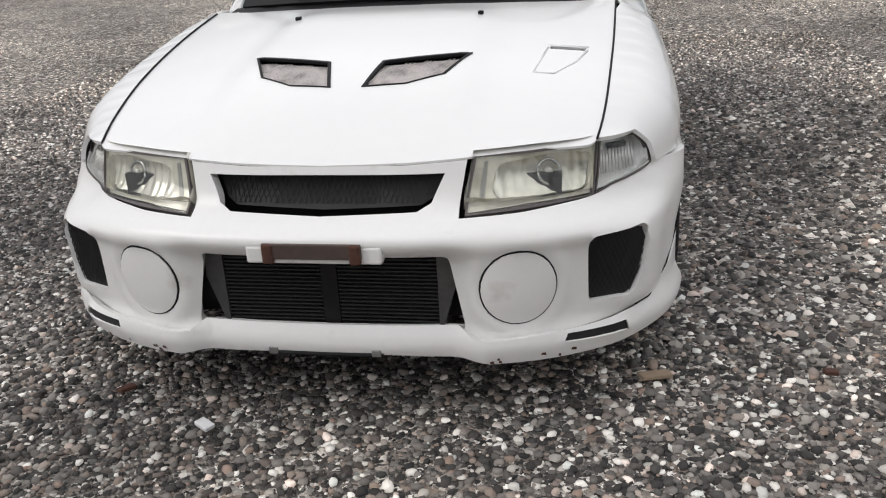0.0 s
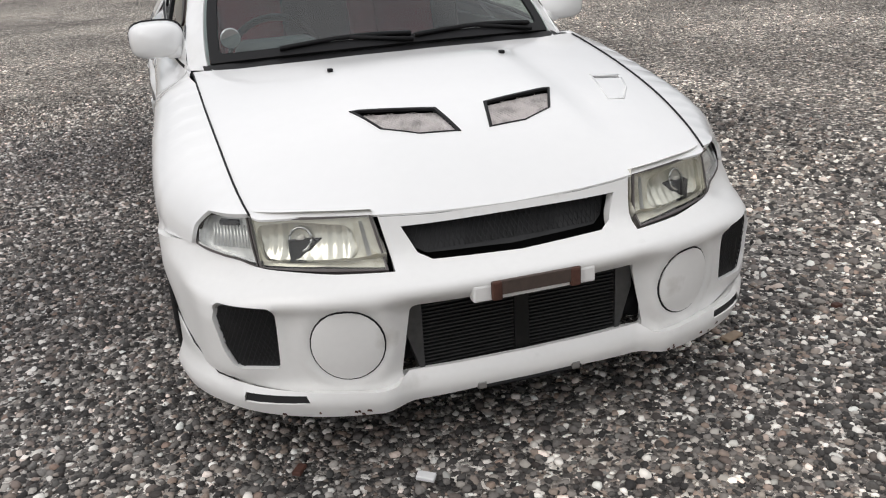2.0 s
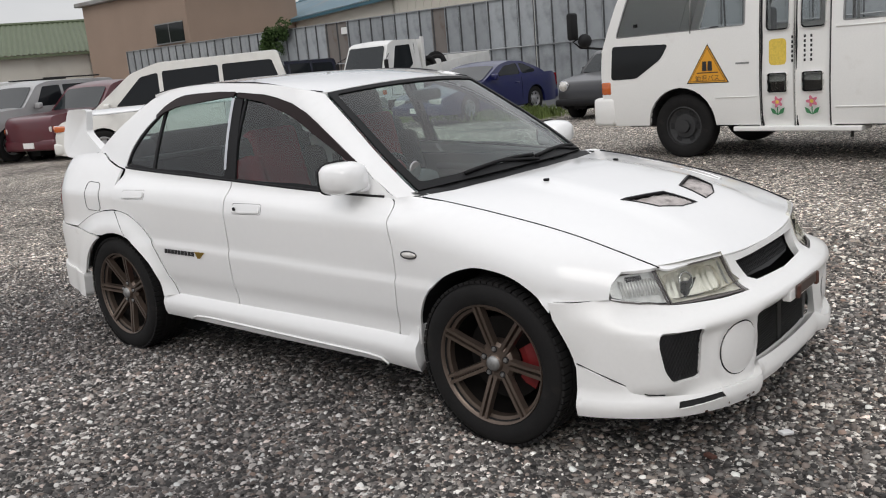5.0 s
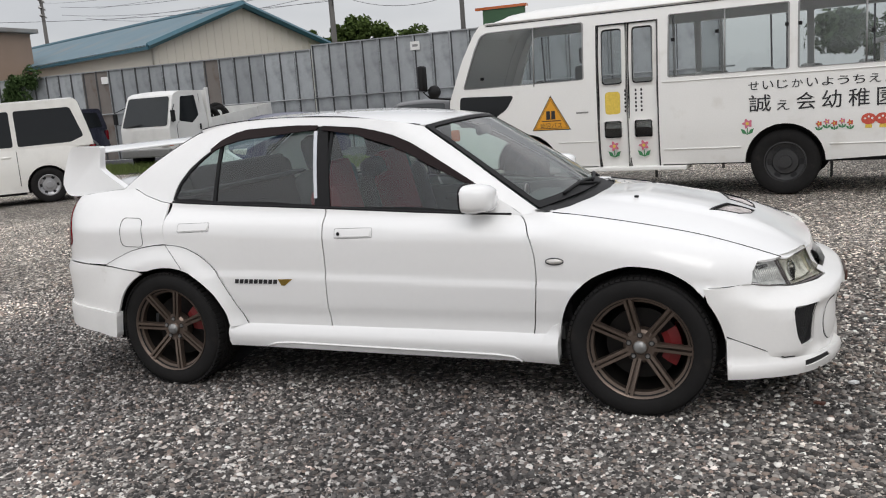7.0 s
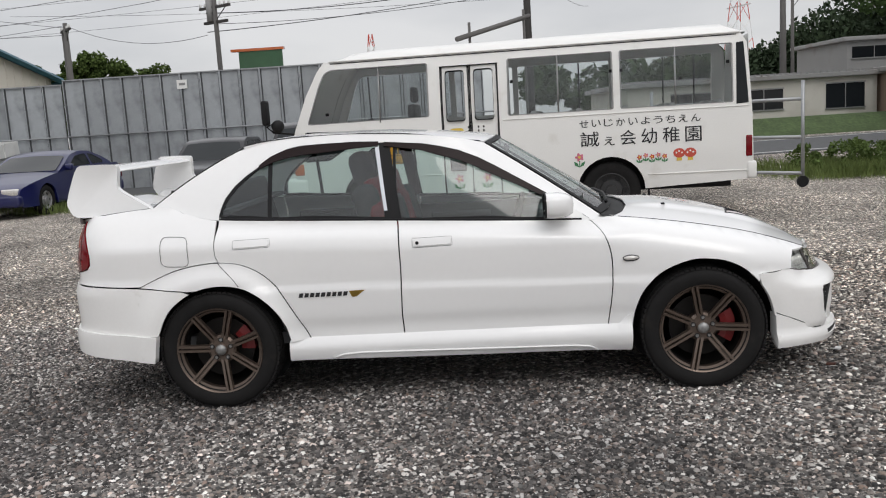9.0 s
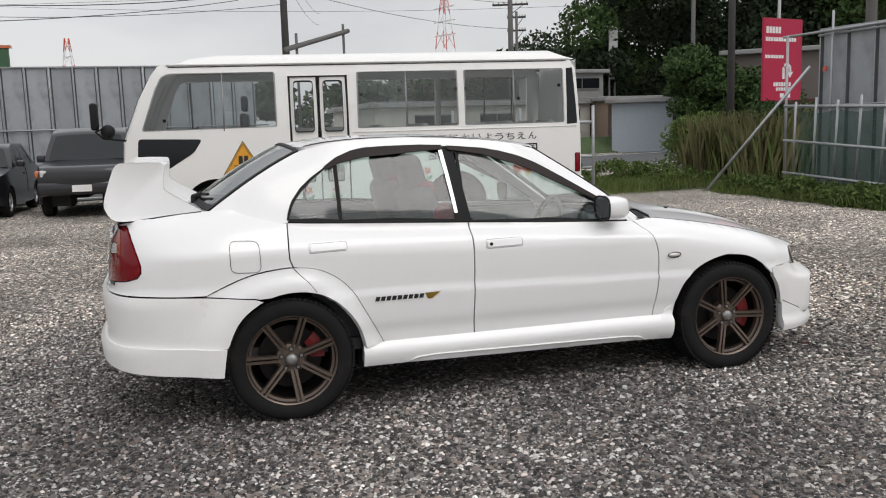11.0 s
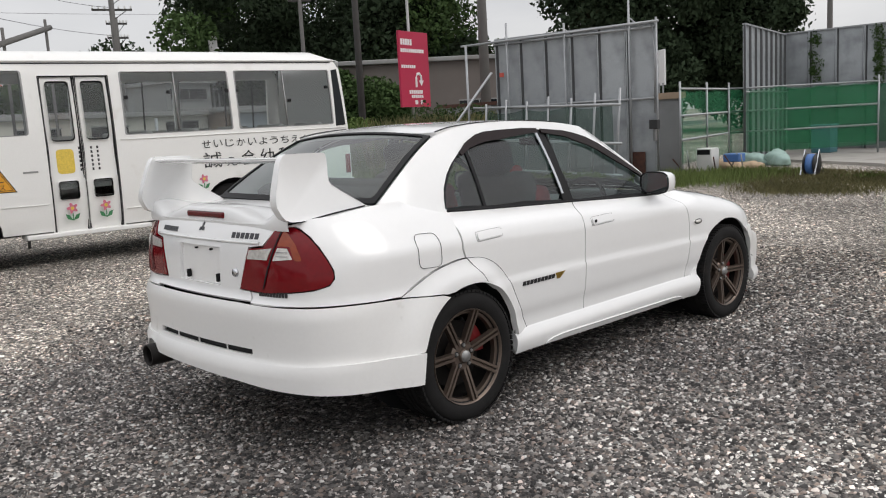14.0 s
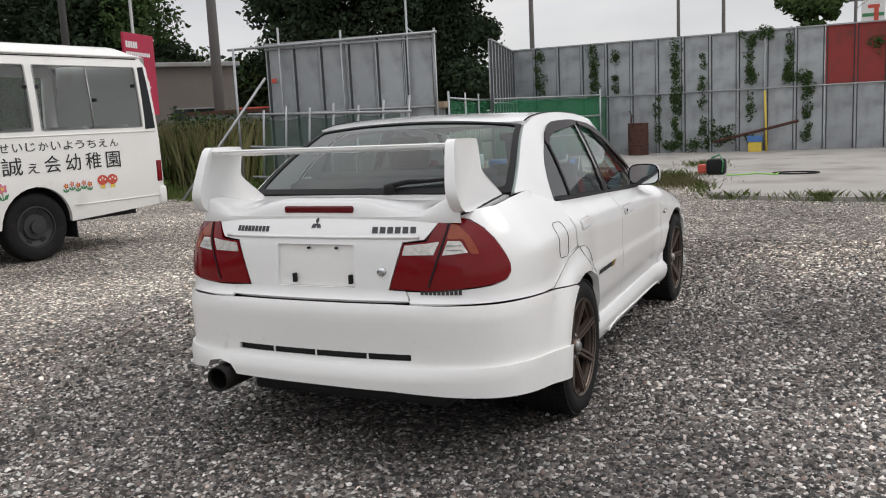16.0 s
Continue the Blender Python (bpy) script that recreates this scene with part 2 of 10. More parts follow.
def lathe(bm, prof, n=40, axis="x", at=(0, 0, 0)):
    """Turns a profile of (radius, along) round an axis through at."""
    rings = []
    for r, h in prof:
        ring = []
        for k in range(n):
            c, s = r * math.cos(2 * math.pi * k / n), r * math.sin(2 * math.pi * k / n)
            v = {"x": (h, c, s), "y": (c, h, s), "z": (c, s, h)}[axis]
            ring.append(bm.verts.new((v[0] + at[0], v[1] + at[1], v[2] + at[2])))
        rings.append(ring)
    for r0, r1 in zip(rings, rings[1:]):
        for k in range(n):
            bm.faces.new((r0[k], r0[(k + 1) % n], r1[(k + 1) % n], r1[k]))
    bmesh.ops.recalc_face_normals(bm, faces=bm.faces)
    return bm


def curve_pts(pts, per=6, closed=False):
    """A smooth line through the points."""
    pts = [np.array(p, float) for p in pts]
    n, out = len(pts), []
    for i in range(n if closed else n - 1):
        p0, p1, p2, p3 = (pts[(i + k) % n] if closed else pts[min(max(i + k, 0), n - 1)] for k in (-1, 0, 1, 2))
        for k in range(per):
            t = k / per
            out.append(0.5 * (2 * p1 + (p2 - p0) * t + (2 * p0 - 5 * p1 + 4 * p2 - p3) * t * t + (3 * p1 - p0 - 3 * p2 + p3) * t ** 3))
    if not closed:
        out.append(pts[-1])
    return [tuple(p) for p in out]


def ip(x, xs, ys):
    """A smooth value between the entries of a table."""
    if x <= xs[0]:
        return ys[0]
    if x >= xs[-1]:
        return ys[-1]
    i = max(k for k in range(len(xs)) if xs[k] <= x)
    i = min(i, len(xs) - 2)
    h = xs[i + 1] - xs[i]
    d = (ys[i + 1] - ys[i]) / h
    d0 = d if i == 0 else (ys[i] - ys[i - 1]) / (xs[i] - xs[i - 1])
    d1 = d if i + 2 >= len(xs) else (ys[i + 2] - ys[i + 1]) / (xs[i + 2] - xs[i + 1])
    m0 = 0 if d0 * d <= 0 else 2 * d0 * d / (d0 + d)
    m1 = 0 if d1 * d <= 0 else 2 * d1 * d / (d1 + d)
    t = (x - xs[i]) / h
    return (2 * t ** 3 - 3 * t * t + 1) * ys[i] + (t ** 3 - 2 * t * t + t) * h * m0 + (-2 * t ** 3 + 3 * t * t) * ys[i + 1] + (t ** 3 - t * t) * h * m1


def sstep(x, a, b):
    t = min(max((x - a) / (b - a), 0.0), 1.0)
    return t * t * (3 - 2 * t)


def inside(poly, p):
    """Which of the points p lie inside the closed polygon."""
    x, y = p[:, 0], p[:, 1]
    c = np.zeros(len(p), bool)
    n = len(poly)
    for i in range(n):
        (x0, y0), (x1, y1) = poly[i], poly[(i + 1) % n]
        if y0 == y1:
            continue
        c ^= ((y0 > y) != (y1 > y)) & (x < (x1 - x0) * (y - y0) / (y1 - y0) + x0)
    return c


def near_line(poly, p):
    d = np.full(len(p), 1e9)
    for i in range(len(poly)):
        a, b = np.array(poly[i]), np.array(poly[(i + 1) % len(poly)])
        ab = b - a
        t = np.clip(((p - a) @ ab) / max(ab @ ab, 1e-12), 0, 1)
        d = np.minimum(d, np.linalg.norm(p - (a + t[:, None] * ab), axis=1))
    return d


def dense(poly, step):
    out = []
    for i in range(len(poly)):
        a, b = np.array(poly[i], float), np.array(poly[(i + 1) % len(poly)], float)
        k = max(1, int(math.ceil(np.linalg.norm(b - a) / step)))
        out += [tuple(a + (b - a) * j / k) for j in range(k)]
    return out


def panel(name, outline, fn, material, parent, holes=(), step=0.035, depth=0.012, label="", mirror=False, centre=(0, 0, 0.55), hole_depth=None):
    """A sheet of bodywork: a flat outline with holes, meshed and laid on the surface fn(a, b), its rims turned inwards by depth."""
    from mathutils.geometry import delaunay_2d_cdt
    loops = [dense(outline, step)] + [dense(h, step * 0.7) for h in holes]
    pts, edges = [], []
    for lp in loops:
        k = len(pts)
        pts += lp
        edges += [(k + i, k + (i + 1) % len(lp)) for i in range(len(lp))]
    lo, hi = np.min(loops[0], axis=0), np.max(loops[0], axis=0)
    gx, gy = np.meshgrid(np.arange(lo[0] + step / 2, hi[0], step), np.arange(lo[1] + step / 2, hi[1], step))
    g = np.stack([gx.ravel(), gy.ravel()], 1)
    ok = inside(loops[0], g) & (near_line(loops[0], g) > step * 0.45)
    for h in loops[1:]:
        ok &= ~inside(h, g) & (near_line(h, g) > step * 0.45)
    allp = [Vector(p) for p in pts] + [Vector(p) for p in g[ok]]
    v2, _, faces, orig, _, _ = delaunay_2d_cdt(allp, edges, [], 0, 1e-6)
    cen = np.array([[sum(v2[i][k] for i in f) / 3 for k in (0, 1)] for f in faces])
    keep = inside(loops[0], cen)
    for h in loops[1:]:
        keep &= ~inside(h, cen)
    tris = []
    for f, k in zip(faces, keep):  # no slivers: they would spoil the shading
        if k:
            p0, p1, p2 = (v2[i] for i in f)
            area = abs((p1[0] - p0[0]) * (p2[1] - p0[1]) - (p1[1] - p0[1]) * (p2[0] - p0[0]))
            if area > 0.03 * step * max((p1 - p0).length, (p2 - p1).length, (p0 - p2).length):
                tris.append(f)
    xyz = [Vector(fn(v[0], v[1])) for v in v2]
    # turn every triangle outwards
    c = Vector(centre)
    total = 0.0
    for f in tris[:: max(1, len(tris) // 60)]:
        nrm = (xyz[f[1]] - xyz[f[0]]).cross(xyz[f[2]] - xyz[f[0]])
        total += nrm.dot((xyz[f[0]] + xyz[f[1]] + xyz[f[2]]) / 3 - c)
    if total < 0:
        tris = [f[::-1] for f in tris]
    verts, fs = list(xyz), [tuple(f) for f in tris]
    if depth:
        vn = {}
        ec = {}
        for f in tris:
            nrm = (xyz[f[1]] - xyz[f[0]]).cross(xyz[f[2]] - xyz[f[0]])
            for i in f:
                vn[i] = vn.get(i, Vector()) + nrm
            for a, b in ((f[0], f[1]), (f[1], f[2]), (f[2], f[0])):
                if (b, a) in ec:
                    del ec[(b, a)]
                else:
                    ec[(a, b)] = 1
        dup, low = {}, {}
        for a, b in ec:
            for i in (a, b):
                if i not in dup:
                    dup[i] = len(verts)
                    verts.append(xyz[i].copy())
                    low[i] = len(verts)
                    verts.append(xyz[i] - vn[i].normalized() * depth)
            fs.append((dup[b], dup[a], low[a], low[b]))
    obs = [link_mesh(name, verts, fs, material, parent, True, label)]
    if mirror:
        obs.append(link_mesh(name, [(-v.x, v.y, v.z) for v in verts], [f[::-1] for f in fs], material, parent, True, label))
    return obs if mirror else obs[0]


def strip(name, pts, w, h, material, parent, mirror=False, label=""):
    """A slim bar (a seal, a seam or a blade) along a line of points in space."""
    obs = [part(name, tubed(pts, w, 6), material, parent, label, smooth=True)]
    if mirror:
        obs.append(part(name, tubed([(-x, y, z) for x, y, z in pts], w, 6), material, parent, label, smooth=True))
    return obs


def circle(cx, cy, r, n=28, ry=None):
    return [(cx + r * math.cos(2 * math.pi * k / n), cy + (ry or r) * math.sin(2 * math.pi * k / n)) for k in range(n)]


def rounded(pts, r, n=4):
    """A polygon with rounded corners."""
    out = []
    for i in range(len(pts)):
        p0, p, p1 = (np.array(pts[(i + k) % len(pts)], float) for k in (-1, 0, 1))
        a, b = p0 - p, p1 - p
        ra = min(r, np.linalg.norm(a) * 0.45)
        rb = min(r, np.linalg.norm(b) * 0.45)
        s, e = p + a / np.linalg.norm(a) * ra, p + b / np.linalg.norm(b) * rb
        for k in range(n + 1):
            t = k / n
            out.append(tuple((1 - t) ** 2 * s + 2 * t * (1 - t) * p + t * t * e))
    return out


# ---- the white saloon ----
# x across (its right side is -x), y along (its nose points to -y), z up; wheels 2.51 m apart
F_PLAN = curve_pts([(0.848, -1.25), (0.855, -1.45), (0.852, -1.60), (0.828, -1.72), (0.780, -1.83), (0.708, -1.925), (0.597, -1.998), (0.455, -2.052), (0.25, -2.09), (0.0, -2.10)], 8)
R_PLAN = curve_pts([(0.845, 1.10), (0.85, 1.35), (0.855, 1.60), (0.845, 1.78), (0.81, 1.93), (0.735, 2.04), (0.60, 2.115), (0.42, 2.155), (0.2, 2.175), (0.0, 2.18)], 8)


class Plan:
    """A line in plan from the middle of the car's end round its corner; s: metres from the middle, negative on the right side."""

    def __init__(self, pts):
        p = np.array(pts[::-1])
        self.p = p
        self.s = np.concatenate([[0], np.cumsum(np.linalg.norm(np.diff(p, axis=0), axis=1))])
        t = np.gradient(p, axis=0)
        t /= np.linalg.norm(t, axis=1)[:, None]
        sign = 1 if p[0][1] > 0 else -1
        self.n = np.stack([t[:, 1] * -sign, t[:, 0] * sign], 1)

    def at(self, s, e=0.0):
        a = abs(s)
        x, y = np.interp(a, self.s, self.p[:, 0]), np.interp(a, self.s, self.p[:, 1])
        nx, ny = np.interp(a, self.s, self.n[:, 0]), np.interp(a, self.s, self.n[:, 1])
        return (x + e * nx) * (1 if s >= 0 else -1), y + e * ny

    def of_x(self, x):
        """The s at which the line has that x (on the end's own part)."""
        return float(np.interp(abs(x), self.p[:, 0], self.s)) * (1 if x >= 0 else -1)

    def of_y(self, y):
        k = np.argsort(self.p[:, 1])
        return float(np.interp(y, self.p[k, 1], self.s[k]))


FP, RP = Plan(F_PLAN), Plan(R_PLAN)
SIDE_Z = (0.20, 0.33, 0.385, 0.405, 0.45, 0.52, 0.586, 0.606, 0.70, 0.800, 0.812, 0.86, 0.92, 1.0)
SIDE_X = (0.800, 0.821, 0.823, 0.826, 0.838, 0.845, 0.849, 0.841, 0.8445, 0.846, 0.844, 0.829, 0.790, 0.753)


def plan_x(y):
    if y < -1.25:
        return float(np.interp(-y, -FP.p[::-1, 1], FP.p[::-1, 0])) - 0.848
    if y > 1.1:
        return float(np.interp(y, RP.p[::-1, 1], RP.p[::-1, 0])) - 0.845
    return 0.0


HOOD_Y = (-1.95, -1.83, -1.70, -1.50, -1.235, -1.0, -0.83)
HOOD_Z = (0.625, 0.668, 0.715, 0.775, 0.830, 0.868, 0.890)
HOOD_X = (0.600, 0.640, 0.660, 0.675, 0.688, 0.695, 0.700)


def side(y, z, out=0.0):
    """The right-hand side of the body: its half width at y and z."""
    # the two creases climb towards the tail
    lift = ip(y, (-0.9, -0.36, 0.29, 0.84, 1.3), (-0.02, -0.010, 0.008, 0.018, 0.02)), ip(y, (-0.9, 0.08, 0.45, 0.93, 1.30, 1.55), (-0.03, -0.013, -0.002, 0.020, 0.038, 0.048))
    zc = z - ip(z, (0.46, 0.60, 0.66, 0.80, 0.83, 0.95), (0.0, lift[0], lift[0], lift[1], lift[1], 0.0))
    x = ip(zc, SIDE_Z, SIDE_X) + plan_x(y) - 0.012 * (1 - sstep(abs(y - 0.1), 0.72, 1.05))
    low = 1 - sstep(z, 0.62, 0.86)
    x += 0.026 * math.exp(-(((y + 1.26) / 0.36) ** 2)) * low - 0.045 * sstep(-y, 1.46, 1.72) * sstep(z, 0.53, 0.60)
    if y < -0.62:
        zt, xt = ip(y, HOOD_Y, HOOD_Z), ip(y, HOOD_Y, HOOD_X)
        z0 = zt - 0.17
        if z > z0:
            v = min((z - z0) / (zt - 0.002 - z0), 1.0)
            xs = ip(z0, SIDE_Z, SIDE_X) + plan_x(y) + 0.026 * math.exp(-(((y + 1.26) / 0.36) ** 2)) * (1 - sstep(z0, 0.62, 0.86))
            xs -= 0.012 * (1 - sstep(abs(y - 0.1), 0.72, 1.05)) + 0.045 * sstep(-y, 1.46, 1.72) * sstep(z0 + 0.06, 0.53, 0.60)
            f = (1 - v ** 2.6) ** (1 / 1.7)
            xf = xt + (xs - xt) * f
            w = sstep(-y, 0.62, 1.02)
            x = x * (1 - w) + xf * w
    if -0.98 < y < 1.36:  # the doors roll in to the foot of the windows
        b = belt_z(y)
        w = sstep(z, b - 0.075, b + 0.005) * sstep(y, -0.96, -0.70) * (1 - sstep(y, 1.24, 1.34))
        x += (cab_x(y, b) + 0.004 - x) * w
    return x + out


def on_side(y, z, out=0.0):
    return (-side(y, z, out), y, z)


def hood_z(x, y):
    zc = ip(y, (-1.985, -1.95, -1.90, -1.82, -1.70, -1.57, -1.40, -1.17, -0.98, -0.88), (0.622, 0.648, 0.680, 0.722, 0.770, 0.812, 0.851, 0.890, 0.908, 0.912))
    ze, xe = ip(y, HOOD_Y, HOOD_Z), ip(y, HOOD_Y, HOOD_X)
    v = min(abs(x) / xe, 1.15)
    bulge = 0.014 * (1 - sstep(abs(x), 0.30 - 0.05 * (y + 1.9), 0.40 - 0.05 * (y + 1.9))) * sstep(-y, 0.95, 1.2) * (1 - sstep(-y, 1.62, 1.92))
    return zc - (zc - ze) * v ** 2.4 + bulge - 0.004


def on_hood(x, y):
    return (x, y, hood_z(x, y))


def belt_z(y):
    return ip(y, (-0.9, -0.70, -0.448, 0.277, 0.929, 1.235, 1.7), (0.868, 0.878, 0.891, 0.932, 0.965, 0.983, 1.035))


def cab_x(y, z):
    xb = ip(y, (-0.9, -0.7, -0.5, 0.0, 0.6, 1.1, 1.35, 1.6, 1.8), (0.665, 0.712, 0.738, 0.755, 0.752, 0.745, 0.733, 0.695, 0.66))
    xr = ip(y, (-0.9, -0.4, -0.2, 0.1, 0.5, 0.9, 1.2, 1.6), (0.475, 0.502, 0.522, 0.547, 0.560, 0.552, 0.527, 0.50))
    v = (z - belt_z(y)) / (1.395 - belt_z(y))
    return xb + (xr - xb) * v + 0.016 * 4 * v * (1 - v)


def pillar_x(y, z):
    """The cabin side with the front pillar rolled in towards the windscreen's edge."""
    return cab_x(y, z) - 0.045 * (1 - sstep(0.56 * (y + 0.775 - 1.45 * (z - 0.893)), 0.0, 0.055)) * (1 - sstep(y, 0.0, 0.4))


def on_cab(y, z, out=0.0):
    return (-cab_x(y, z) - out, y, z)


def roof_z(x, y):
    zc = ip(y, (-0.34, -0.25, -0.05, 0.21, 0.48, 0.76, 0.97, 1.10, 1.19), (1.312, 1.334, 1.364, 1.388, 1.402, 1.404, 1.393, 1.374, 1.353))
    return zc - (0.018 + 0.030 * (1 - sstep(y, -0.2, 0.3))) * (abs(x) / 0.58) ** 2.2


def front_e(s, z):
    """How far the nose stands out from its plan line at height z: a rolled beam over recessed pods."""
    a = abs(s)
    mid = ip(z, (0.22, 0.42, 0.45, 0.475, 0.495, 0.512, 0.535, 0.56, 0.60, 0.66), (-0.062, -0.060, -0.040, -0.012, 0.0, -0.018, -0.080, -0.112, -0.130, -0.150))
    edge = ip(z, (0.22, 0.30, 0.42, 0.452, 0.474, 0.492, 0.516, 0.536, 0.592, 0.66), (-0.034, -0.031, -0.026, -0.020, -0.001, -0.004, -0.060, -0.092, -0.108, -0.128))
    far = sstep(a, 0.99, 1.15)
    side_e = ip(z, (0.13, 0.24, 0.40, 0.52, 0.70), (-0.012, -0.006, 0.0, -0.004, -0.010)) + (1 - far) * ip(z, (0.52, 0.56, 0.62, 0.70), (0.0, -0.026, -0.056, -0.09)) + 0.021 * far * sstep(z, 0.35, 0.5)
    w, w2 = sstep(a, 0.35, 0.85), sstep(a, 0.80, 1.05)
    if z < 0.50:
        w = sstep(a, 0.30, 0.40)
    e = (mid * (1 - w) + edge * w) * (1 - w2) + side_e * w2
    r = math.hypot(a - 0.478, z - 0.366)
    e += 0.042 * math.exp(-(((a - 0.82) / 0.11) ** 2)) * (1 - sstep(z, 0.43, 0.50)) * sstep(z, 0.23, 0.29)  # square shoulder round the duct
    return e + 0.011 * math.exp(-(((r - 0.116) / 0.016) ** 2)) * (1 - sstep(z, 0.44, 0.47))


def on_front(s, z, out=0.0):
    x, y = FP.at(s, front_e(s, z) + out)
    return (x, y, z)


def rear_e(s, z):
    mid = ip(z, (0.24, 0.27, 0.40, 0.42, 0.46, 0.64, 0.675, 0.70, 0.75, 0.90, 0.98, 1.03), (-0.03, 0.0, 0.012, -0.008, -0.012, 0.0, -0.012, -0.048, -0.050, -0.062, -0.090, -0.125))
    edge = ip(z, (0.24, 0.27, 0.40, 0.44, 0.64, 0.69, 0.80, 0.90, 1.0, 1.05), (-0.012, 0.004, 0.006, -0.004, 0.0, -0.022, -0.030, -0.05, -0.10, -0.15))
    side_e = ip(z, (0.24, 0.40, 0.64, 0.70, 0.842, 0.856, 0.90, 1.0, 1.05), (0.01, 0.012, 0.008, -0.006, -0.005, -0.008, -0.032, -0.098, -0.142))
    w, w2 = sstep(abs(s), 0.30, 0.80), sstep(abs(s), 0.80, 1.10)
    return (mid * (1 - w) + edge * w) * (1 - w2) + side_e * w2


def on_rear(s, z, out=0.0):
    x, y = RP.at(s, rear_e(s, z) + out)
    return (x, y, z)


car = thing("saloon_car", "white four-door rally saloon with a large rear wing, parked on gravel", "car")
P, PO = M["paint"], M["paint_old"]


def mirrored(pts):
    return [(-a, b) for a, b in pts][::-1]


def fx(x):
    return FP.of_x(x)


# wheel openings in the side view
ARCH_F = curve_pts([(-0.895, 0.30), (-0.915, 0.42), (-0.965, 0.53), (-1.06, 0.615), (-1.18, 0.662), (-1.27, 0.668), (-1.38, 0.648), (-1.48, 0.59), (-1.555, 0.50), (-1.60, 0.40), (-1.615, 0.30), (-1.618, 0.16)], 5)
ARCH_R = curve_pts([(0.872, 0.33), (0.895, 0.42), (0.945, 0.51), (1.03, 0.595), (1.12, 0.638), (1.215, 0.652), (1.32, 0.640), (1.42, 0.596), (1.505, 0.52), (1.56, 0.40), (1.585, 0.27)], 5)

# bonnet, with its two vents and the small duct on the left side
VENT_R = [(-0.305, -1.515), (-0.075, -1.575), (-0.045, -1.700), (-0.155, -1.688), (-0.250, -1.640)]
VENT_L = [(0.305, -1.515), (0.075, -1.575), (0.045, -1.700), (0.155, -1.688), (0.250, -1.640)]
VENT_L = VENT_L[::-1]
DUCT = [(0.512, -1.393), (0.612, -1.378), (0.606, -1.400), (0.511, -1.414)]
hood_edge = [(-ip(y, HOOD_Y, HOOD_X) + 0.002, y) for y in np.linspace(-0.84, -1.832, 16)]
nose_edge = [(-0.632, -1.842), (-0.60, -1.858), (-0.50, -1.888), (-0.36, -1.923), (-0.2, -1.946), (0.0, -1.954)]
cowl_edge = [(0.0, -0.985), (-0.3, -0.965), (-0.55, -0.905), (-0.66, -0.850)]
half = curve_pts(nose_edge[::-1], 3)[:-1] + hood_edge[::-1] + cowl_edge[::-1]
full = half + [(-x, y) for x, y in half[::-1] if abs(x) > 1e-6]
hood = panel("hood", full, on_hood, P, car, holes=[VENT_R, VENT_L, DUCT], step=0.035, depth=0.007, label="white vented bonnet")
for vp in (VENT_R, VENT_L):
    c = np.mean(vp, axis=0)
    ring = [tuple(c + (np.array(p) - c) * 1.03) for p in vp]
    hole = [tuple(c + (np.array(p) - c) * 0.945 + np.array((0, -0.002))) for p in vp]
    panel("vent_frame", ring, lambda x, y: (x, y, hood_z(x, y) + 0.003), M["trim"], hood, holes=[hole], step=0.03, depth=0.008)
    big = [tuple(c + (np.array(p) - c) * 1.0) for p in vp]
    panel("vent_tray", big, lambda x, y: (x, y, hood_z(x, y) - 0.005 - 0.010 * sstep(y, -1.66, -1.54)), M["vent_grey"], hood, step=0.05, depth=0)
    bm = bmesh.new()
    lo, hi = np.min(vp, axis=0), np.max(vp, axis=0)
    for k in range(int((hi[0] - lo[0]) / 0.011)):  # woven wire
        for sgn in (1, -1):
            pts = []
            for j in range(13):
                y = lo[1] + (hi[1] - lo[1]) * j / 12
                x = lo[0] + 0.011 * k + sgn * 0.5 * (y - lo[1])
                if inside(vp, np.array([[x, y]]))[0]:
                    pts.append((x, y, hood_z(x, y) - 0.002 - 0.009 * sstep(y, -1.66, -1.54)))
            if len(pts) > 1:
                for pa, pb in zip(pts, pts[1:]):
                    tube(bm, [pa, pb], 0.0009, 4, False)
    part("vent_wire", bm, M["vent_grey"], hood)
panel("duct_floor", [(0.505, -1.36), (0.62, -1.35), (0.612, -1.42), (0.505, -1.43)], lambda x, y: (x, y, hood_z(x, y) - 0.02), M["under"], hood, step=0.05, depth=0)
for ln in ([(0.506, -1.405), (0.490, -1.49), (0.474, -1.572)], [(0.474, -1.572), (0.528, -1.568)], [(0.528, -1.568), (0.585, -1.48), (0.612, -1.40)], [(0.506, -1.386), (0.617, -1.371)]):
    strip("duct_crease", [(x, y, hood_z(x, y) - 0.0005) for x, y in ln], 0.0035, 0, P, hood)
for sx in (-1, 1):  # the shut line against the fender
    strip("hood_gap", [(sx * (ip(y, HOOD_Y, HOOD_X) + 0.0005), y, ip(y, HOOD_Y, HOOD_Z) - 0.0015) for y in np.linspace(-0.86, -1.825, 24)], 0.003, 0, M["seam"], car)
for x in (-0.29, 0.29):
    part("washer_nozzle", boxed(x - 0.008, x + 0.008, -1.182, -1.162, hood_z(x, -1.172) - 0.002, hood_z(x, -1.172) + 0.009, 0.002), M["trim"], hood)

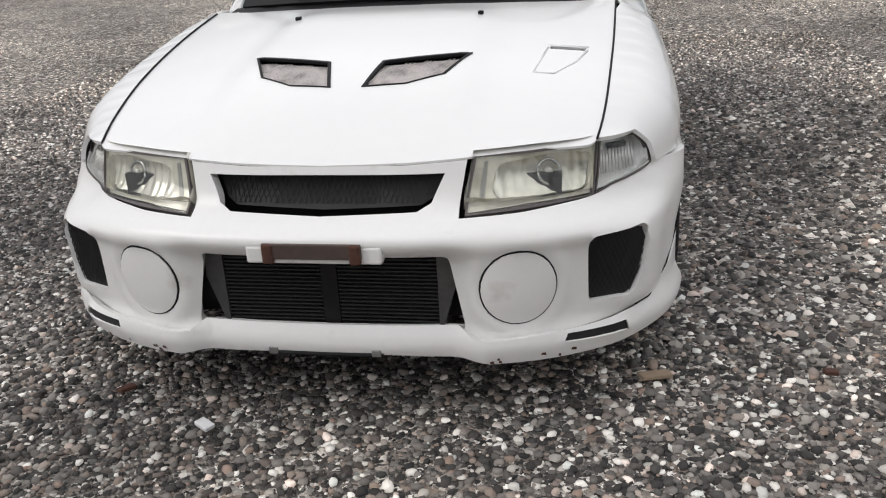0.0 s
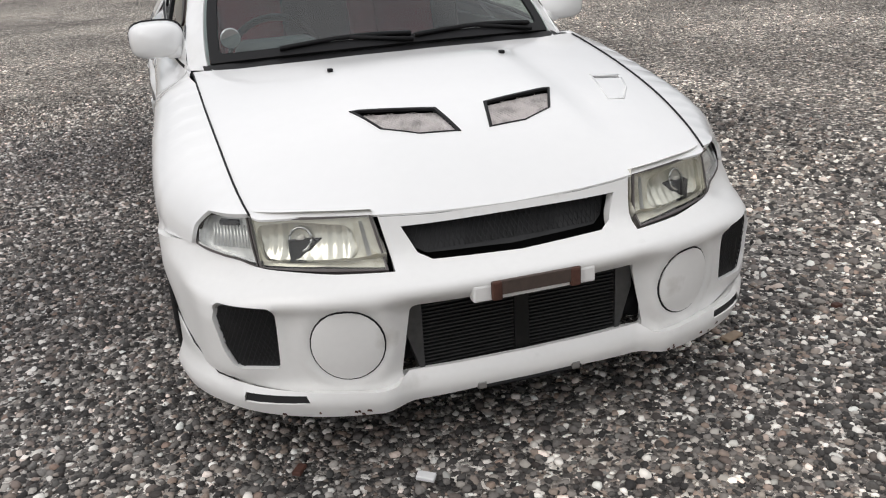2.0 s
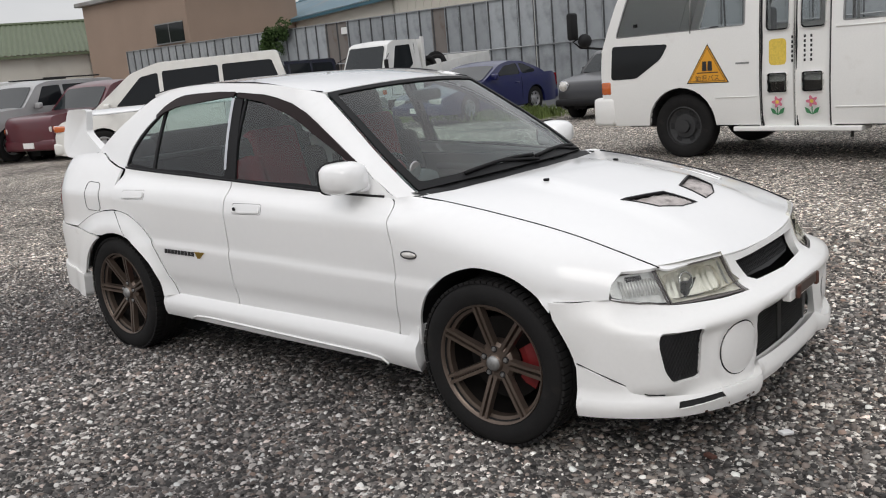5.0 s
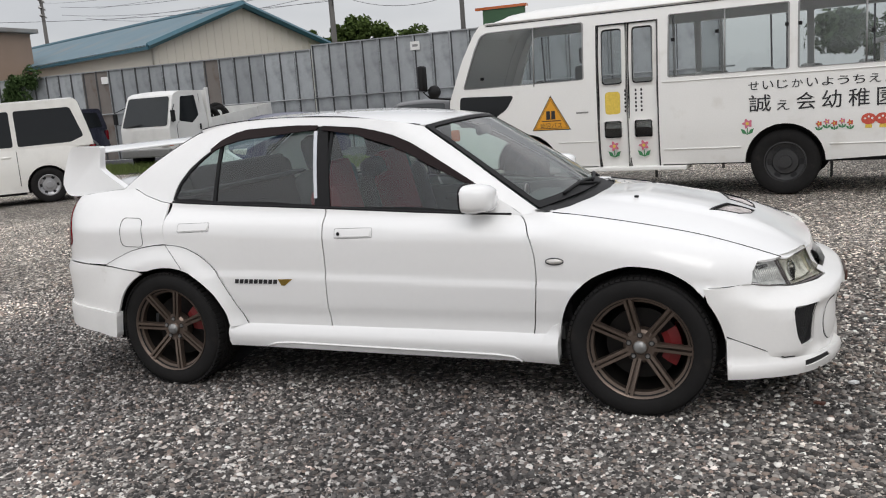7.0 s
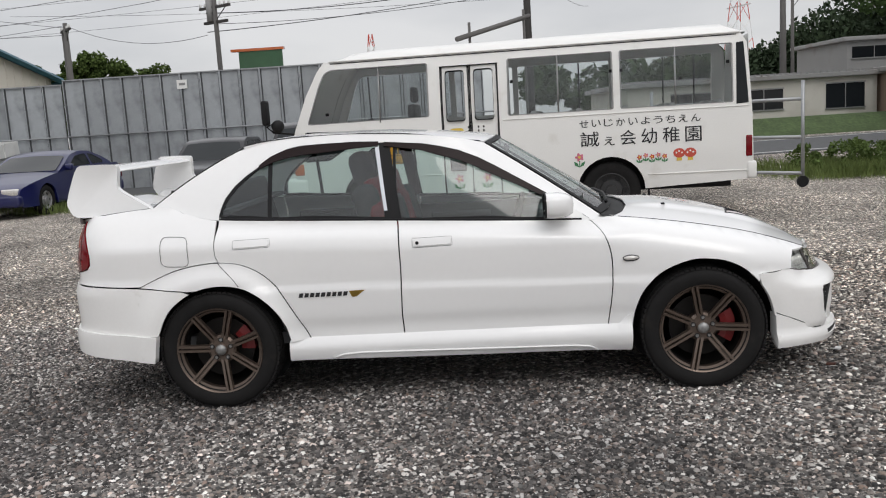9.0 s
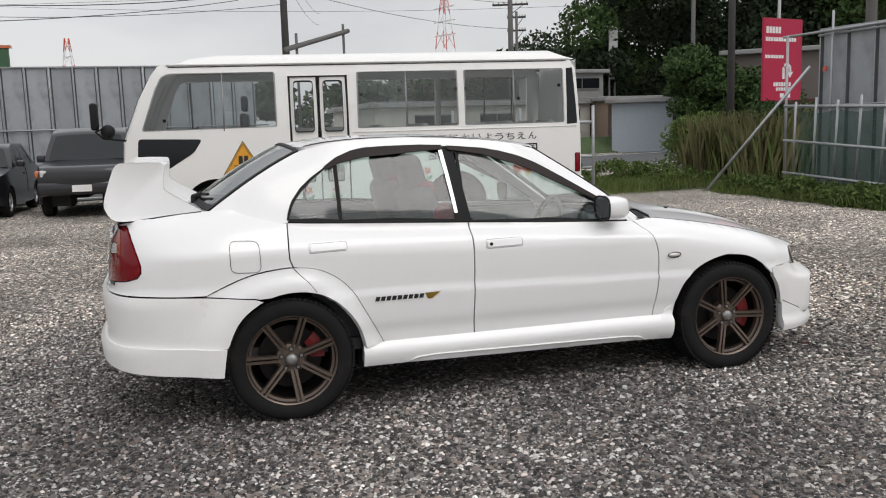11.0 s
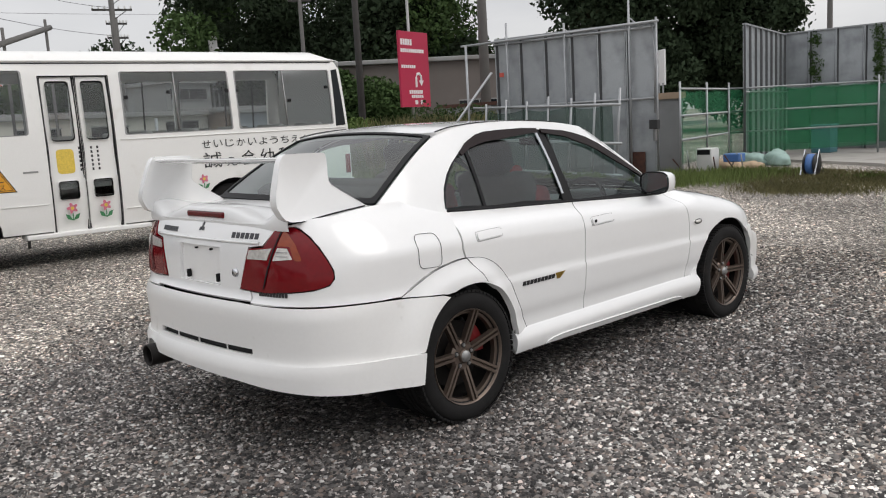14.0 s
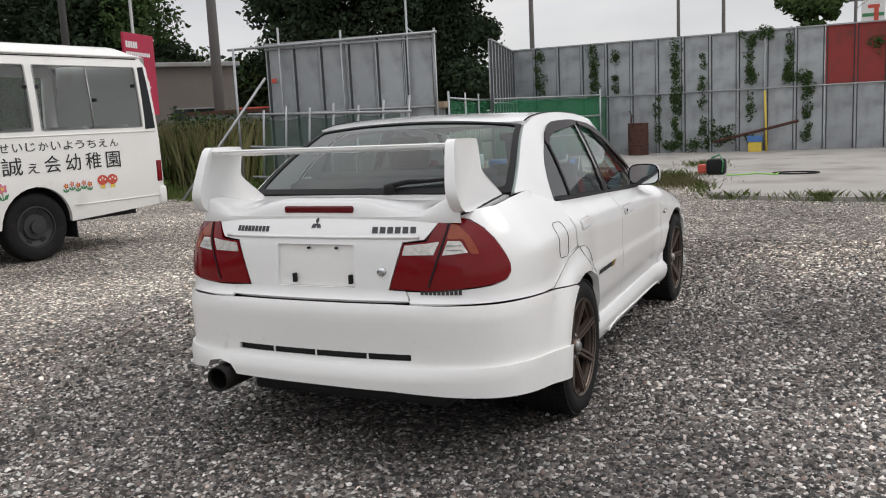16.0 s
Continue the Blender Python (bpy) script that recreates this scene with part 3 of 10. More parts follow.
# front fenders, doors and quarters
shut_f = curve_pts([(-0.712, 0.878), (-0.765, 0.820), (-0.795, 0.74), (-0.805, 0.66), (-0.803, 0.55), (-0.79, 0.43), (-0.777, 0.342)], 5)
hl = [(y, ip(y, HOOD_Y, HOOD_Z) - 0.001) for y in np.linspace(-0.80, -1.822, 24)]
lamp_edge = [(-1.80, 0.672), (-1.735, 0.668), (-1.716, 0.63), (-1.713, 0.583)]
fender = [(y - 0.003, z) for y, z in shut_f[::-1]] + hl + lamp_edge[1:] + [(-1.61, 0.578), (-1.545, 0.577)] + [p for p in ARCH_F if -1.53 < p[0]][::-1] + [(-0.893, 0.30)]
panel("front_fender", fender, on_side, P, car, step=0.02, depth=0.012, mirror=True)
strip("door_gap", [(-cab_x(y, z) - 0.002, y, z) for y, z in ((-0.520, 1.012), (-0.600, 0.955), (-0.680, 0.905), (-0.708, 0.886))], 0.0022, 0, M["seam"], car, mirror=True)
split = [(0.283, 0.944), (0.278, 0.85), (0.276, 0.70), (0.280, 0.55), (0.284, 0.44), (0.280, 0.342)]
belt_f = [(y, belt_z(y)) for y in np.linspace(0.279, -0.70, 14)]
door_f = belt_f + [(y + 0.003, z) for y, z in shut_f[1:]] + [(y - 0.0035, z) for y, z in split[::-1]][:-1]
panel("front_door", door_f, on_side, P, car, step=0.017, depth=0.014, mirror=True)
shut_r = [(1.233, 0.982), (1.236, 0.93), (1.240, 0.86), (1.238, 0.81), (1.224, 0.772)]
FLARE = curve_pts([(1.645, 0.662), (1.543, 0.706), (1.45, 0.740), (1.34, 0.762), (1.22, 0.770), (1.11, 0.755), (1.01, 0.705), (0.93, 0.625), (0.87, 0.52), (0.815, 0.42), (0.775, 0.342)], 5)
belt_r = [(y, belt_z(y)) for y in np.linspace(1.229, 0.287, 14)]
fl_front = [p for p in FLARE if p[0] < 1.215]
door_r = belt_r + [(y + 0.0035, z) for y, z in split[1:]] + [(p[0] - 0.002, p[1]) for p in fl_front[::-1]] + [(y - 0.0035, z) for y, z in shut_r[::-1]][:-1]
panel("rear_door", door_r, on_side, P, car, step=0.017, depth=0.014, mirror=True)


def on_flare(y, z):
    d = float(near_line(FLARE + FLARE[::-1], np.array([[y, z]]))[0])
    return on_side(y, z, 0.006 + 0.034 * sstep(d, 0.0, 0.10))


REAR_TOP = [(1.395, 0.628), (1.424, 0.634), (1.544, 0.646), (1.645, 0.655)]  # where the bumper meets the flare
panel("wheel_arch_flare", [p for p in FLARE] + [p for p in ARCH_R if p[0] < 1.36] + [(y, z + 0.004) for y, z in REAR_TOP], on_flare, P, car, step=0.024, depth=0.03, mirror=True)
strip("flare_gap", [on_side(y, z, 0.0065) for y, z in FLARE], 0.0012, 0, M["seam"], car, mirror=True)
strip("door_gap", [tuple(np.array(on_flare(y, z)) + (-0.0005, 0, 0)) for y, z in ((1.224, 0.768), (1.19, 0.730), (1.147, 0.687), (1.118, 0.645))], 0.0016, 0, M["seam"], car, mirror=True)


def on_quarter(s, z):
    """The rear quarter by its plan line: s from the tail forwards."""
    return on_rear(-s, z)


def q_s(y):
    return RP.of_y(y)


def deck_z(y):
    return ip(y, (1.5, 1.6, 1.75, 1.9, 2.0, 2.07), (1.062, 1.060, 1.050, 1.035, 1.022, 1.010))


quarter = [(q_s(y + 0.003), z) for y, z in shut_r] + [(q_s(y), z + 0.003) for y, z in FLARE if y > 1.228][::-1]
quarter += [(q_s(1.75), 0.667), (q_s(1.90), 0.673), (q_s(1.98), 0.675), (RP.of_x(0.60), 0.679), (RP.of_x(0.431), 0.682), (RP.of_x(0.413), 0.722), (0.52, 0.721), (0.67, 0.731), (0.777, 0.740), (0.851, 0.756), (0.877, 0.783), (0.877, 0.820), (0.855, 0.866), (0.819, 0.919), (0.771, 0.962), (0.705, 0.995), (RP.of_x(0.60), 1.018), (RP.of_x(0.56), 1.024)]
quarter += [(q_s(y), deck_z(y) + 0.001) for y in (1.9, 1.75, 1.6, 1.5)] + [(q_s(1.42), 1.028), (q_s(1.30), 0.993)]
panel("rear_quarter", quarter, on_quarter, P, car, step=0.02, depth=0.012, mirror=True)

def screen_edge(v):
    return -0.775 + 0.590 * v, 0.893 + 0.407 * v + 0.008 * 4 * v * (1 - v)


def back_edge_line(v):
    return 1.602 - 0.470 * v - 0.06 * v * (1 - v), 1.057 + 0.278 * v + 0.026 * 4 * v * (1 - v)


def on_screen(u, v):
    """The windscreen: u across from -1 to 1, v from its foot up; its sides lie on the pillars."""
    ye, ze = screen_edge(v)
    x = (pillar_x(ye, ze) - 0.004) * u
    k = 1 - abs(u) ** 2.2
    return (x, ye - (0.125 - 0.050 * v) * k, ze + (0.022 + 0.003 * v) * k)


def on_back(u, v):
    ye, ze = back_edge_line(v)
    x = (cab_x(ye, ze) - 0.004) * u
    k = 1 - abs(u) ** 2.2
    return (x, ye + (0.073 - 0.040 * v + 0.06 * v * (1 - v)) * k, ze + (0.004 + 0.030 * v) * k)


# cabin frame, roof and glass
rail = [(-0.862, 0.882)] + [screen_edge(v) for v in np.linspace(0, 1, 12)] + curve_pts([(-0.165, 1.306), (-0.08, 1.328), (0.05, 1.350), (0.21, 1.369), (0.46, 1.385), (0.65, 1.389), (0.85, 1.385), (0.97, 1.373), (1.05, 1.357), (1.11, 1.340)], 4) + [back_edge_line(v) for v in np.linspace(1, 0, 12)]
low = [(1.5, 1.058), (1.42, 1.024), (1.30, 0.989)] + [(y, belt_z(y) - 0.002) for y in np.linspace(1.24, -0.72, 20)]
WIN = [(-0.690, 0.893), (-0.50, 1.020), (-0.37, 1.098), (-0.235, 1.178), (-0.15, 1.225), (-0.05, 1.267), (0.05, 1.294), (0.145, 1.313), (0.35, 1.335), (0.50, 1.342), (0.68, 1.341), (0.80, 1.337), (0.87, 1.324), (0.955, 1.291), (1.02, 1.247), (1.09, 1.202), (1.15, 1.152), (1.20, 1.090), (1.222, 1.040), (1.233, 0.996)]
win = WIN + [(y, belt_z(y) + 0.008) for y in np.linspace(1.215, -0.66, 16)]
panel("cabin_frame", rail + low, lambda y, z: (-pillar_x(y, z), y, z), P, car, holes=[win], step=0.03, depth=0.02, mirror=True)


def sub_window(y0, y1):
    """The window outline between two upright lines."""
    top = [(y, float(np.interp(y, [p[0] for p in WIN], [p[1] for p in WIN]))) for y in np.linspace(y0, y1, 14)]
    bot = [(y, belt_z(y) + 0.008) for y in np.linspace(y1, y0, 14)]
    return top + bot


def inset(poly, k=0.92, d=0.016):
    c = np.mean(poly, axis=0)
    out = []
    for p in poly:
        v = c - np.array(p)
        out.append(tuple(np.array(p) + v / np.linalg.norm(v) * d))
    return out


for nm, y0, y1 in (("front_window", -0.69, 0.300), ("rear_window", 0.335, 0.970), ("quarter_window", 0.950, 1.231)):
    o = sub_window(y0, y1)
    panel("window_frame", o, lambda y, z: on_cab(y, z, -0.004), M["trim"], car, holes=[inset(o)], step=0.03, depth=0.012, mirror=True)
    panel(nm, inset(o, d=0.010), lambda y, z: on_cab(y, z, -0.010), M["glass"], car, step=0.06, depth=0, mirror=True)
panel("centre_pillar", [(0.318, 1.330), (0.372, 1.332), (0.350, 0.946), (0.262, 0.938)], lambda y, z: on_cab(y, z, -0.001), M["trim"], car, step=0.04, depth=0.01, mirror=True)
panel("pillar_strip", [(0.374, 1.316), (0.395, 1.318), (0.352, 0.985), (0.334, 0.985)], lambda y, z: on_cab(y, z, 0.003), M["chrome"], car, step=0.04, depth=0.006, mirror=True, label="silver film strip on the door pillar")
strip("belt_seal", [on_cab(y, belt_z(y) + 0.004, 0.003) for y in np.linspace(-0.67, 1.228, 24)], 0.006, 0, M["trim"], car, mirror=True)
# smoked rain visors along the window tops
vis_f = [p for p in WIN if -0.52 < p[0] < 0.25] + [(0.345, 1.332)]
vis_r = [(0.375, 1.336)] + [p for p in WIN if 0.38 < p[0] < 1.03]


def visor(top, w):
    lo = []
    for i, p in enumerate(top):
        a, b = np.array(top[max(i - 1, 0)]), np.array(top[min(i + 1, len(top) - 1)])
        t = (b - a) / np.linalg.norm(b - a)
        k = w * min(1, 0.35 + 0.3 * min(i, len(top) - 1 - i))
        lo.append((p[0] + t[1] * k, p[1] - t[0] * k))
    t2 = [(p[0], p[1] + 0.006) for p in top]
    return t2 + lo[::-1]


panel("rain_visor", visor(vis_f, 0.042), lambda y, z: on_cab(y, z, 0.012), M["visor"], car, step=0.03, depth=0.008, mirror=True, label="smoked plastic rain visor")
panel("rain_visor", visor(vis_r, 0.042), lambda y, z: on_cab(y, z, 0.012), M["visor"], car, step=0.03, depth=0.008, mirror=True, label="smoked plastic rain visor")

top_edge = [(x, on_screen(x / 0.530, 1.0)[1] + 0.002) for x in (-0.0, -0.15, -0.3, -0.42, -0.50)]
r_edge = [(-pillar_x(y, z) - 0.002, y) for y, z in rail if -0.17 < y < 1.115]
back_edge = [(x, on_back(x / 0.535, 1.0)[1] - 0.002) for x in (-0.50, -0.42, -0.3, -0.15, 0.0)]
hr = top_edge + r_edge[::1] + back_edge
panel("roof", hr + [(-x, y) for x, y in hr[::-1] if abs(x) > 1e-6], lambda x, y: (x, y, roof_z(x, y)), P, car, step=0.05, depth=0.02, centre=(0, 0.4, 1.0))
strip("roof_seam", [(-pillar_x(y, z) + 0.004, y, roof_z(-pillar_x(y, z), y) + 0.002) for y, z in rail if -0.17 < y < 1.115], 0.004, 0, M["seam"], car, mirror=True)


UV = [(-1, 0), (1, 0), (1, 1), (-1, 1)]
UVB = [(-0.985, 0), (0.985, 0), (0.985, 1), (-0.985, 1)]
for nm, f, w in (("windscreen", on_screen, 0.07), ("rear_screen", on_back, 0.06)):
    pane = panel(nm, UV, f, M["glass"], car, step=0.1, depth=0, centre=(0, 0.3, 0.6))
    panel("screen_border", UVB, lambda u, v: tuple(np.array(f(u, v)) + (0, -0.003 if f is on_screen else 0.003, 0.005)), M["trim"], car, holes=[rounded([(-1 + w, 0.055), (1 - w, 0.055), (1 - w, 0.965), (-1 + w, 0.965)], 0.04)], step=0.07, depth=0.01, centre=(0, 0.3, 0.6))
# cowl and wipers
panel("cowl", [(-0.66, -0.86), (-0.4, -0.955), (0, -0.99), (0.4, -0.955), (0.66, -0.86), (0.66, -0.765), (0.4, -0.845), (0, -0.885), (-0.4, -0.845), (-0.66, -0.765)], lambda x, y: (x, y, 0.888 - 0.02 * (x / 0.66) ** 2 + 0.024 * sstep(y + 0.10 * (1 - (x / 0.66) ** 2), -0.86, -0.79)), M["trim"], car, step=0.05, depth=0)
for u0, u1, uu in ((-0.62, 0.10, -0.05), (0.12, 0.86, 0.72)):
    blade = [tuple(np.array(on_screen(u0 + (u1 - u0) * k / 10, 0.030 + 0.03 * math.sin(k / 10 * 2.6))) + (0, -0.004, 0.014)) for k in range(11)]
    wiper = part("wiper", tubed(blade, 0.009, 6), M["trim"], car, smooth=True)
    part("wiper_arm", tubed([tuple(np.array(on_screen(u1, -0.01)) + (0, 0, 0.02)), blade[5]], 0.008, 6), M["trim"], wiper, smooth=True)

# rear wiper: a hooded pivot low on the glass and a blade towards the corner
blade = [tuple(np.array(on_back(-0.20 - 0.037 * k, 0.075 + 0.005 * k)) + (0, 0.010, 0.014)) for k in range(11)]
wiper = part("rear_wiper", tubed(blade, 0.009, 6), M["trim"], car, "black rear wiper parked low on the glass", smooth=True)
part("wiper_arm", tubed([tuple(np.array(on_back(-0.17, 0.035)) + (0, 0.012, 0.022)), tuple(np.array(on_back(-0.30, 0.085)) + (0, 0.012, 0.022)), blade[6]], [0.014, 0.011, 0.007], 8), M["trim"], wiper, smooth=True)
part("wiper_pivot", lathe(bmesh.new(), [(0.030, -0.02), (0.030, 0.012), (0.022, 0.026), (0.001, 0.030)], 14, "z", tuple(np.array(on_back(-0.17, 0.035)) + (0, 0.006, 0.006))), M["trim"], wiper, smooth=True)

# boot lid: deck, back face with the plate recess, badges
deck = [(-0.660, 1.615), (-0.655, 1.75), (-0.640, 1.90), (-0.62, 1.99), (-0.58, 2.035), (-0.4, 2.062), (-0.2, 2.075), (0.0, 2.078)]
deck += [(-x, y) for x, y in deck[::-1] if x < 0] + [(0.6, 1.60), (0.35, 1.655), (0, 1.68), (-0.35, 1.655), (-0.6, 1.60)]
boot = panel("boot_lid", deck, lambda x, y: (x, y, deck_z(y) + 0.006 - 0.014 * (x / 0.64) ** 2), P, car, step=0.04, depth=0.012, label="white boot lid")
lidL = [(-0.425, 0.688), (-0.408, 0.724), (-0.334, 0.727), (-0.400, 0.916), (-0.492, 0.926), (-0.56, 1.0), (-0.555, 1.022)]
bx = [(RP.of_x(x), z) for x, z in lidL]
PLATE = [(RP.of_x(-0.185), 0.735), (RP.of_x(0.185), 0.735), (RP.of_x(0.185), 0.905), (RP.of_x(-0.185), 0.905)]
panel("boot_panel", bx + [(-s, z) for s, z in bx[::-1]], lambda s, z: on_rear(s, z, 0.002), P, boot, holes=[PLATE], step=0.03, depth=0.014)
panel("plate_recess", PLATE, lambda s, z: on_rear(s, z, -0.012), PO, boot, step=0.05, depth=0, label="bare plate recess")
strip("plate_lip", [on_rear(RP.of_x(x), 0.935, 0.006) for x in np.linspace(-0.47, 0.47, 20)], 0.007, 0, P, boot)
for x in (-0.165, 0.10):
    y = on_rear(RP.of_x(x), 0.765)[1]
    part("plate_clip", boxed(x - 0.006, x + 0.006, y - 0.01, y + 0.010, 0.748, 0.785, 0.002), M["trim"], boot)
for x in (-0.10, 0.03):
    y = on_rear(RP.of_x(x), 0.89)[1]
    part("plate_screw", boxed(x - 0.004, x + 0.004, y - 0.01, y + 0.004, 0.886, 0.894), M["trim"], boot)
bm = lathe(bmesh.new(), [(0.001, 0.012), (0.017, 0.012), (0.02, 0.004), (0.02, -0.01)], 20, "y", (-0.305, on_rear(RP.of_x(-0.305), 0.80)[1], 0.80))
part("boot_lock", bm, M["chrome"], boot, smooth=True)


def bars(parent, fn, s0, s1, z0, z1, count, material, slant=0.0, name="badge_bar"):
    """Lettering that is not reproduced: plain upright bars on a surface."""
    w = (s1 - s0) / count
    for k in range(count):
        bm = bmesh.new()
        a, b = s0 + w * k + 0.14 * w, s0 + w * (k + 1) - 0.14 * w
        vs = []
        for (s, z) in ((a, z0), (b, z0), (b + slant, z1), (a + slant, z1)):
            vs.append((bm.verts.new(fn(s, z, 0.001)), bm.verts.new(fn(s, z, 0.0045))))
        bm.faces.new([v[1] for v in vs])
        for i in range(4):
            bm.faces.new((vs[i][0], vs[(i + 1) % 4][0], vs[(i + 1) % 4][1], vs[i][1]))
        bmesh.ops.recalc_face_normals(bm, faces=bm.faces)
        part(name, bm, material, parent)


bars(boot, on_rear, RP.of_x(0.24), RP.of_x(0.42), 0.952, 0.974, 9, M["badge"])
bars(boot, on_rear, RP.of_x(-0.46), RP.of_x(-0.26), 0.950, 0.974, 6, M["badge"])
bars(boot, on_rear, RP.of_x(-0.64), RP.of_x(-0.47), 0.712, 0.735, 10, M["badge"])
bm = bmesh.new()
for ang in (90, 210, 330):
    a = radians(ang)
    c, sdir = np.array((math.cos(a), math.sin(a))), np.array((-math.sin(a), math.cos(a)))
    pts = [np.zeros(2), 0.013 * c + 0.009 * sdir, 0.028 * c, 0.013 * c - 0.009 * sdir]
    vs = [bm.verts.new(on_rear(p[0], 0.985 + p[1], 0.006)) for p in pts]
    vb = [bm.verts.new(on_rear(p[0], 0.985 + p[1], -0.004)) for p in pts]
    bm.faces.new(vs)
    for i in range(4):
        bm.faces.new((vb[i], vb[(i + 1) % 4], vs[(i + 1) % 4], vs[i]))
bmesh.ops.recalc_face_normals(bm, faces=bm.faces)
part("emblem", bm, M["badge"], boot)

# rear lamps round the corners
def rear_lamp(side_sign):
    edge = curve_pts([(-0.52, 0.728), (-0.67, 0.738), (-0.775, 0.747), (-0.842, 0.761), (-0.868, 0.786), (-0.869, 0.818), (-0.848, 0.864), (-0.812, 0.915), (-0.765, 0.957), (-0.70, 0.990), (-0.64, 1.005)], 4)
    pts = [(RP.of_x(-0.342), 0.733)] + edge + [(RP.of_x(-0.585), 1.010), (RP.of_x(-0.548), 0.985), (RP.of_x(-0.502), 0.918), (RP.of_x(-0.407), 0.910)]
    f = (lambda s, z, out=0.0: on_rear(s, z, 0.006 + out)) if side_sign < 0 else (lambda s, z, out=0.0: on_rear(-s, z, 0.006 + out))
    lamp = panel("tail_lamp", pts, f, M["red_lens"], car, step=0.03, depth=0.03, label="red wraparound tail lamp")
    A = lambda x: RP.of_x(x)
    panel("reverse_lens", [(A(-0.400), 0.866), (A(-0.412), 0.904), (A(-0.505), 0.912), (A(-0.556), 0.918), (A(-0.531), 0.868)], lambda s, z: f(s, z, 0.003), M["clear_lens"], lamp, step=0.03, depth=0.004)
    panel("lens_seam", [(A(-0.504), 0.744), (A(-0.596), 0.995), (A(-0.604), 0.995), (A(-0.512), 0.744)], lambda s, z: f(s, z, 0.0045), M["trim"], lamp, step=0.05, depth=0.002)
    panel("reverse_lens", [(A(-0.566), 0.866), (A(-0.590), 0.920), (A(-0.640), 0.918), (A(-0.668), 0.874)], lambda s, z: f(s, z, 0.003), M["clear_lens"], lamp, step=0.03, depth=0.004)
    panel("indicator_lens", rounded([(-0.592, 0.926), (-0.615, 0.990), (-0.645, 0.976), (-0.692, 0.935), (-0.722, 0.882), (-0.726, 0.866), (-0.690, 0.868), (-0.662, 0.926)], 0.01), lambda s, z: f(s, z, 0.002), M["amber_lens"], lamp, step=0.02, depth=0.003)
    for z in (0.885, 0.902):  # ribs in the clear panes
        strip("lens_rib", [f(A(x), z, 0.004) for x in (-0.585, -0.62, -0.645)], 0.0015, 0, M["alu"], lamp)


rear_lamp(-1)
rear_lamp(1)

# rear bumper and its skirt
q = q_s
SLOT = [(-0.43, 0.452), (0.40, 0.452), (0.40, 0.478), (-0.43, 0.478)]


def on_bumper(s, z, out=0.0):
    """The tail, swelling out round the wheel arches."""
    y = 2.83 - abs(s)
    d = math.hypot(y - 1.217, z - 0.29) - 0.36
    return on_rear(s, z, out + 0.034 * (1 - sstep(d, 0.03, 0.19)))


rb = [(-q(1.562), 0.405)] + [(-q(y), z) for y, z in ARCH_R[::-1] if 1.37 < y < 1.558] + [(-q(y), z - 0.002) for y, z in REAR_TOP[1:]] + [(-q(1.75), 0.660), (-q(1.9), 0.666), (RP.of_x(-0.55), 0.672), (RP.of_x(-0.385), 0.677), (RP.of_x(-0.36), 0.678)]
rb = rb + [(-s, z) for s, z in rb[::-1]]
bumper = panel("rear_bumper", rb[::-1], on_bumper, PO, car, holes=[SLOT], step=0.03, depth=0.014, label="white rear bumper with scuffs")
panel("bumper_slot", SLOT, lambda s, z: on_rear(s, z, -0.02), M["under"], bumper, step=0.05, depth=0)
for x in (-0.24, 0.0, 0.21):
    part("slot_bar", tubed([on_rear(x, 0.450, -0.006), on_rear(x, 0.480, -0.006)], 0.004, 6), PO, bumper)
sk = [(-q(1.588), 0.264), (-q(1.566), 0.402), (-q(1.95), 0.425), (RP.of_x(-0.5), 0.430), (0.0, 0.432)]
sk2 = [(s, z) for s, z in sk]
skirt = sk2 + [(-s, z) for s, z in sk2[::-1] if s < 0] + [(0.70, 0.335), (0.590, 0.350), (0.565, 0.385), (0.495, 0.400), (0.43, 0.385), (0.40, 0.345), (0.0, 0.342), (-0.35, 0.335), (-0.70, 0.310)]
panel("rear_skirt", skirt[::-1], lambda s, z: on_bumper(s, z, 0.012), PO, car, step=0.03, depth=0.05, label="white rear skirt")
ex = lathe(bmesh.new(), [(0.030, -0.25), (0.050, -0.23), (0.056, -0.20), (0.056, 0.02), (0.048, 0.022), (0.046, 0.0), (0.044, -0.15), (0.001, -0.16)], 28, "y", (0.495, 2.175, 0.315))
part("exhaust_pipe", ex, M["bronze_dark"], car, "sooty round exhaust tip", smooth=True)
part("exhaust_pipe", tubed([(0.495, 1.95, 0.315), (0.40, 1.6, 0.28), (0.2, 1.3, 0.25)], 0.03, 10), M["steel"], car, smooth=True)

# front bumper with its openings, lamps and lip
GR = [(-0.314, 0.620), (-0.16, 0.620), (0.0, 0.621), (0.16, 0.620), (0.314, 0.620), (0.298, 0.594), (0.276, 0.557), (0.238, 0.542), (0.0, 0.536), (-0.238, 0.542), (-0.276, 0.557), (-0.298, 0.594)]
IC = rounded([(-0.312, 0.449), (-0.13, 0.449), (0.13, 0.449), (0.312, 0.449), (0.350, 0.252), (-0.350, 0.252)], 0.02)
DU = rounded([(-0.652, 0.476), (-0.812, 0.480), (-0.818, 0.440), (-0.800, 0.350), (-0.772, 0.304), (-0.660, 0.301)], 0.016)
fb = [(-fx(0.0), 0.640), (-0.2, 0.640), (-0.370, 0.647), (-0.375, 0.652), (-0.342, 0.530), (-0.50, 0.532), (-0.702, 0.5395), (-0.79, 0.5455), (-0.90, 0.567), (-0.975, 0.583), (-FP.of_y(-1.61), 0.577), (-FP.of_y(-1.528), 0.575)]
arch_low = [p for p in ARCH_F if p[0] < -1.53]
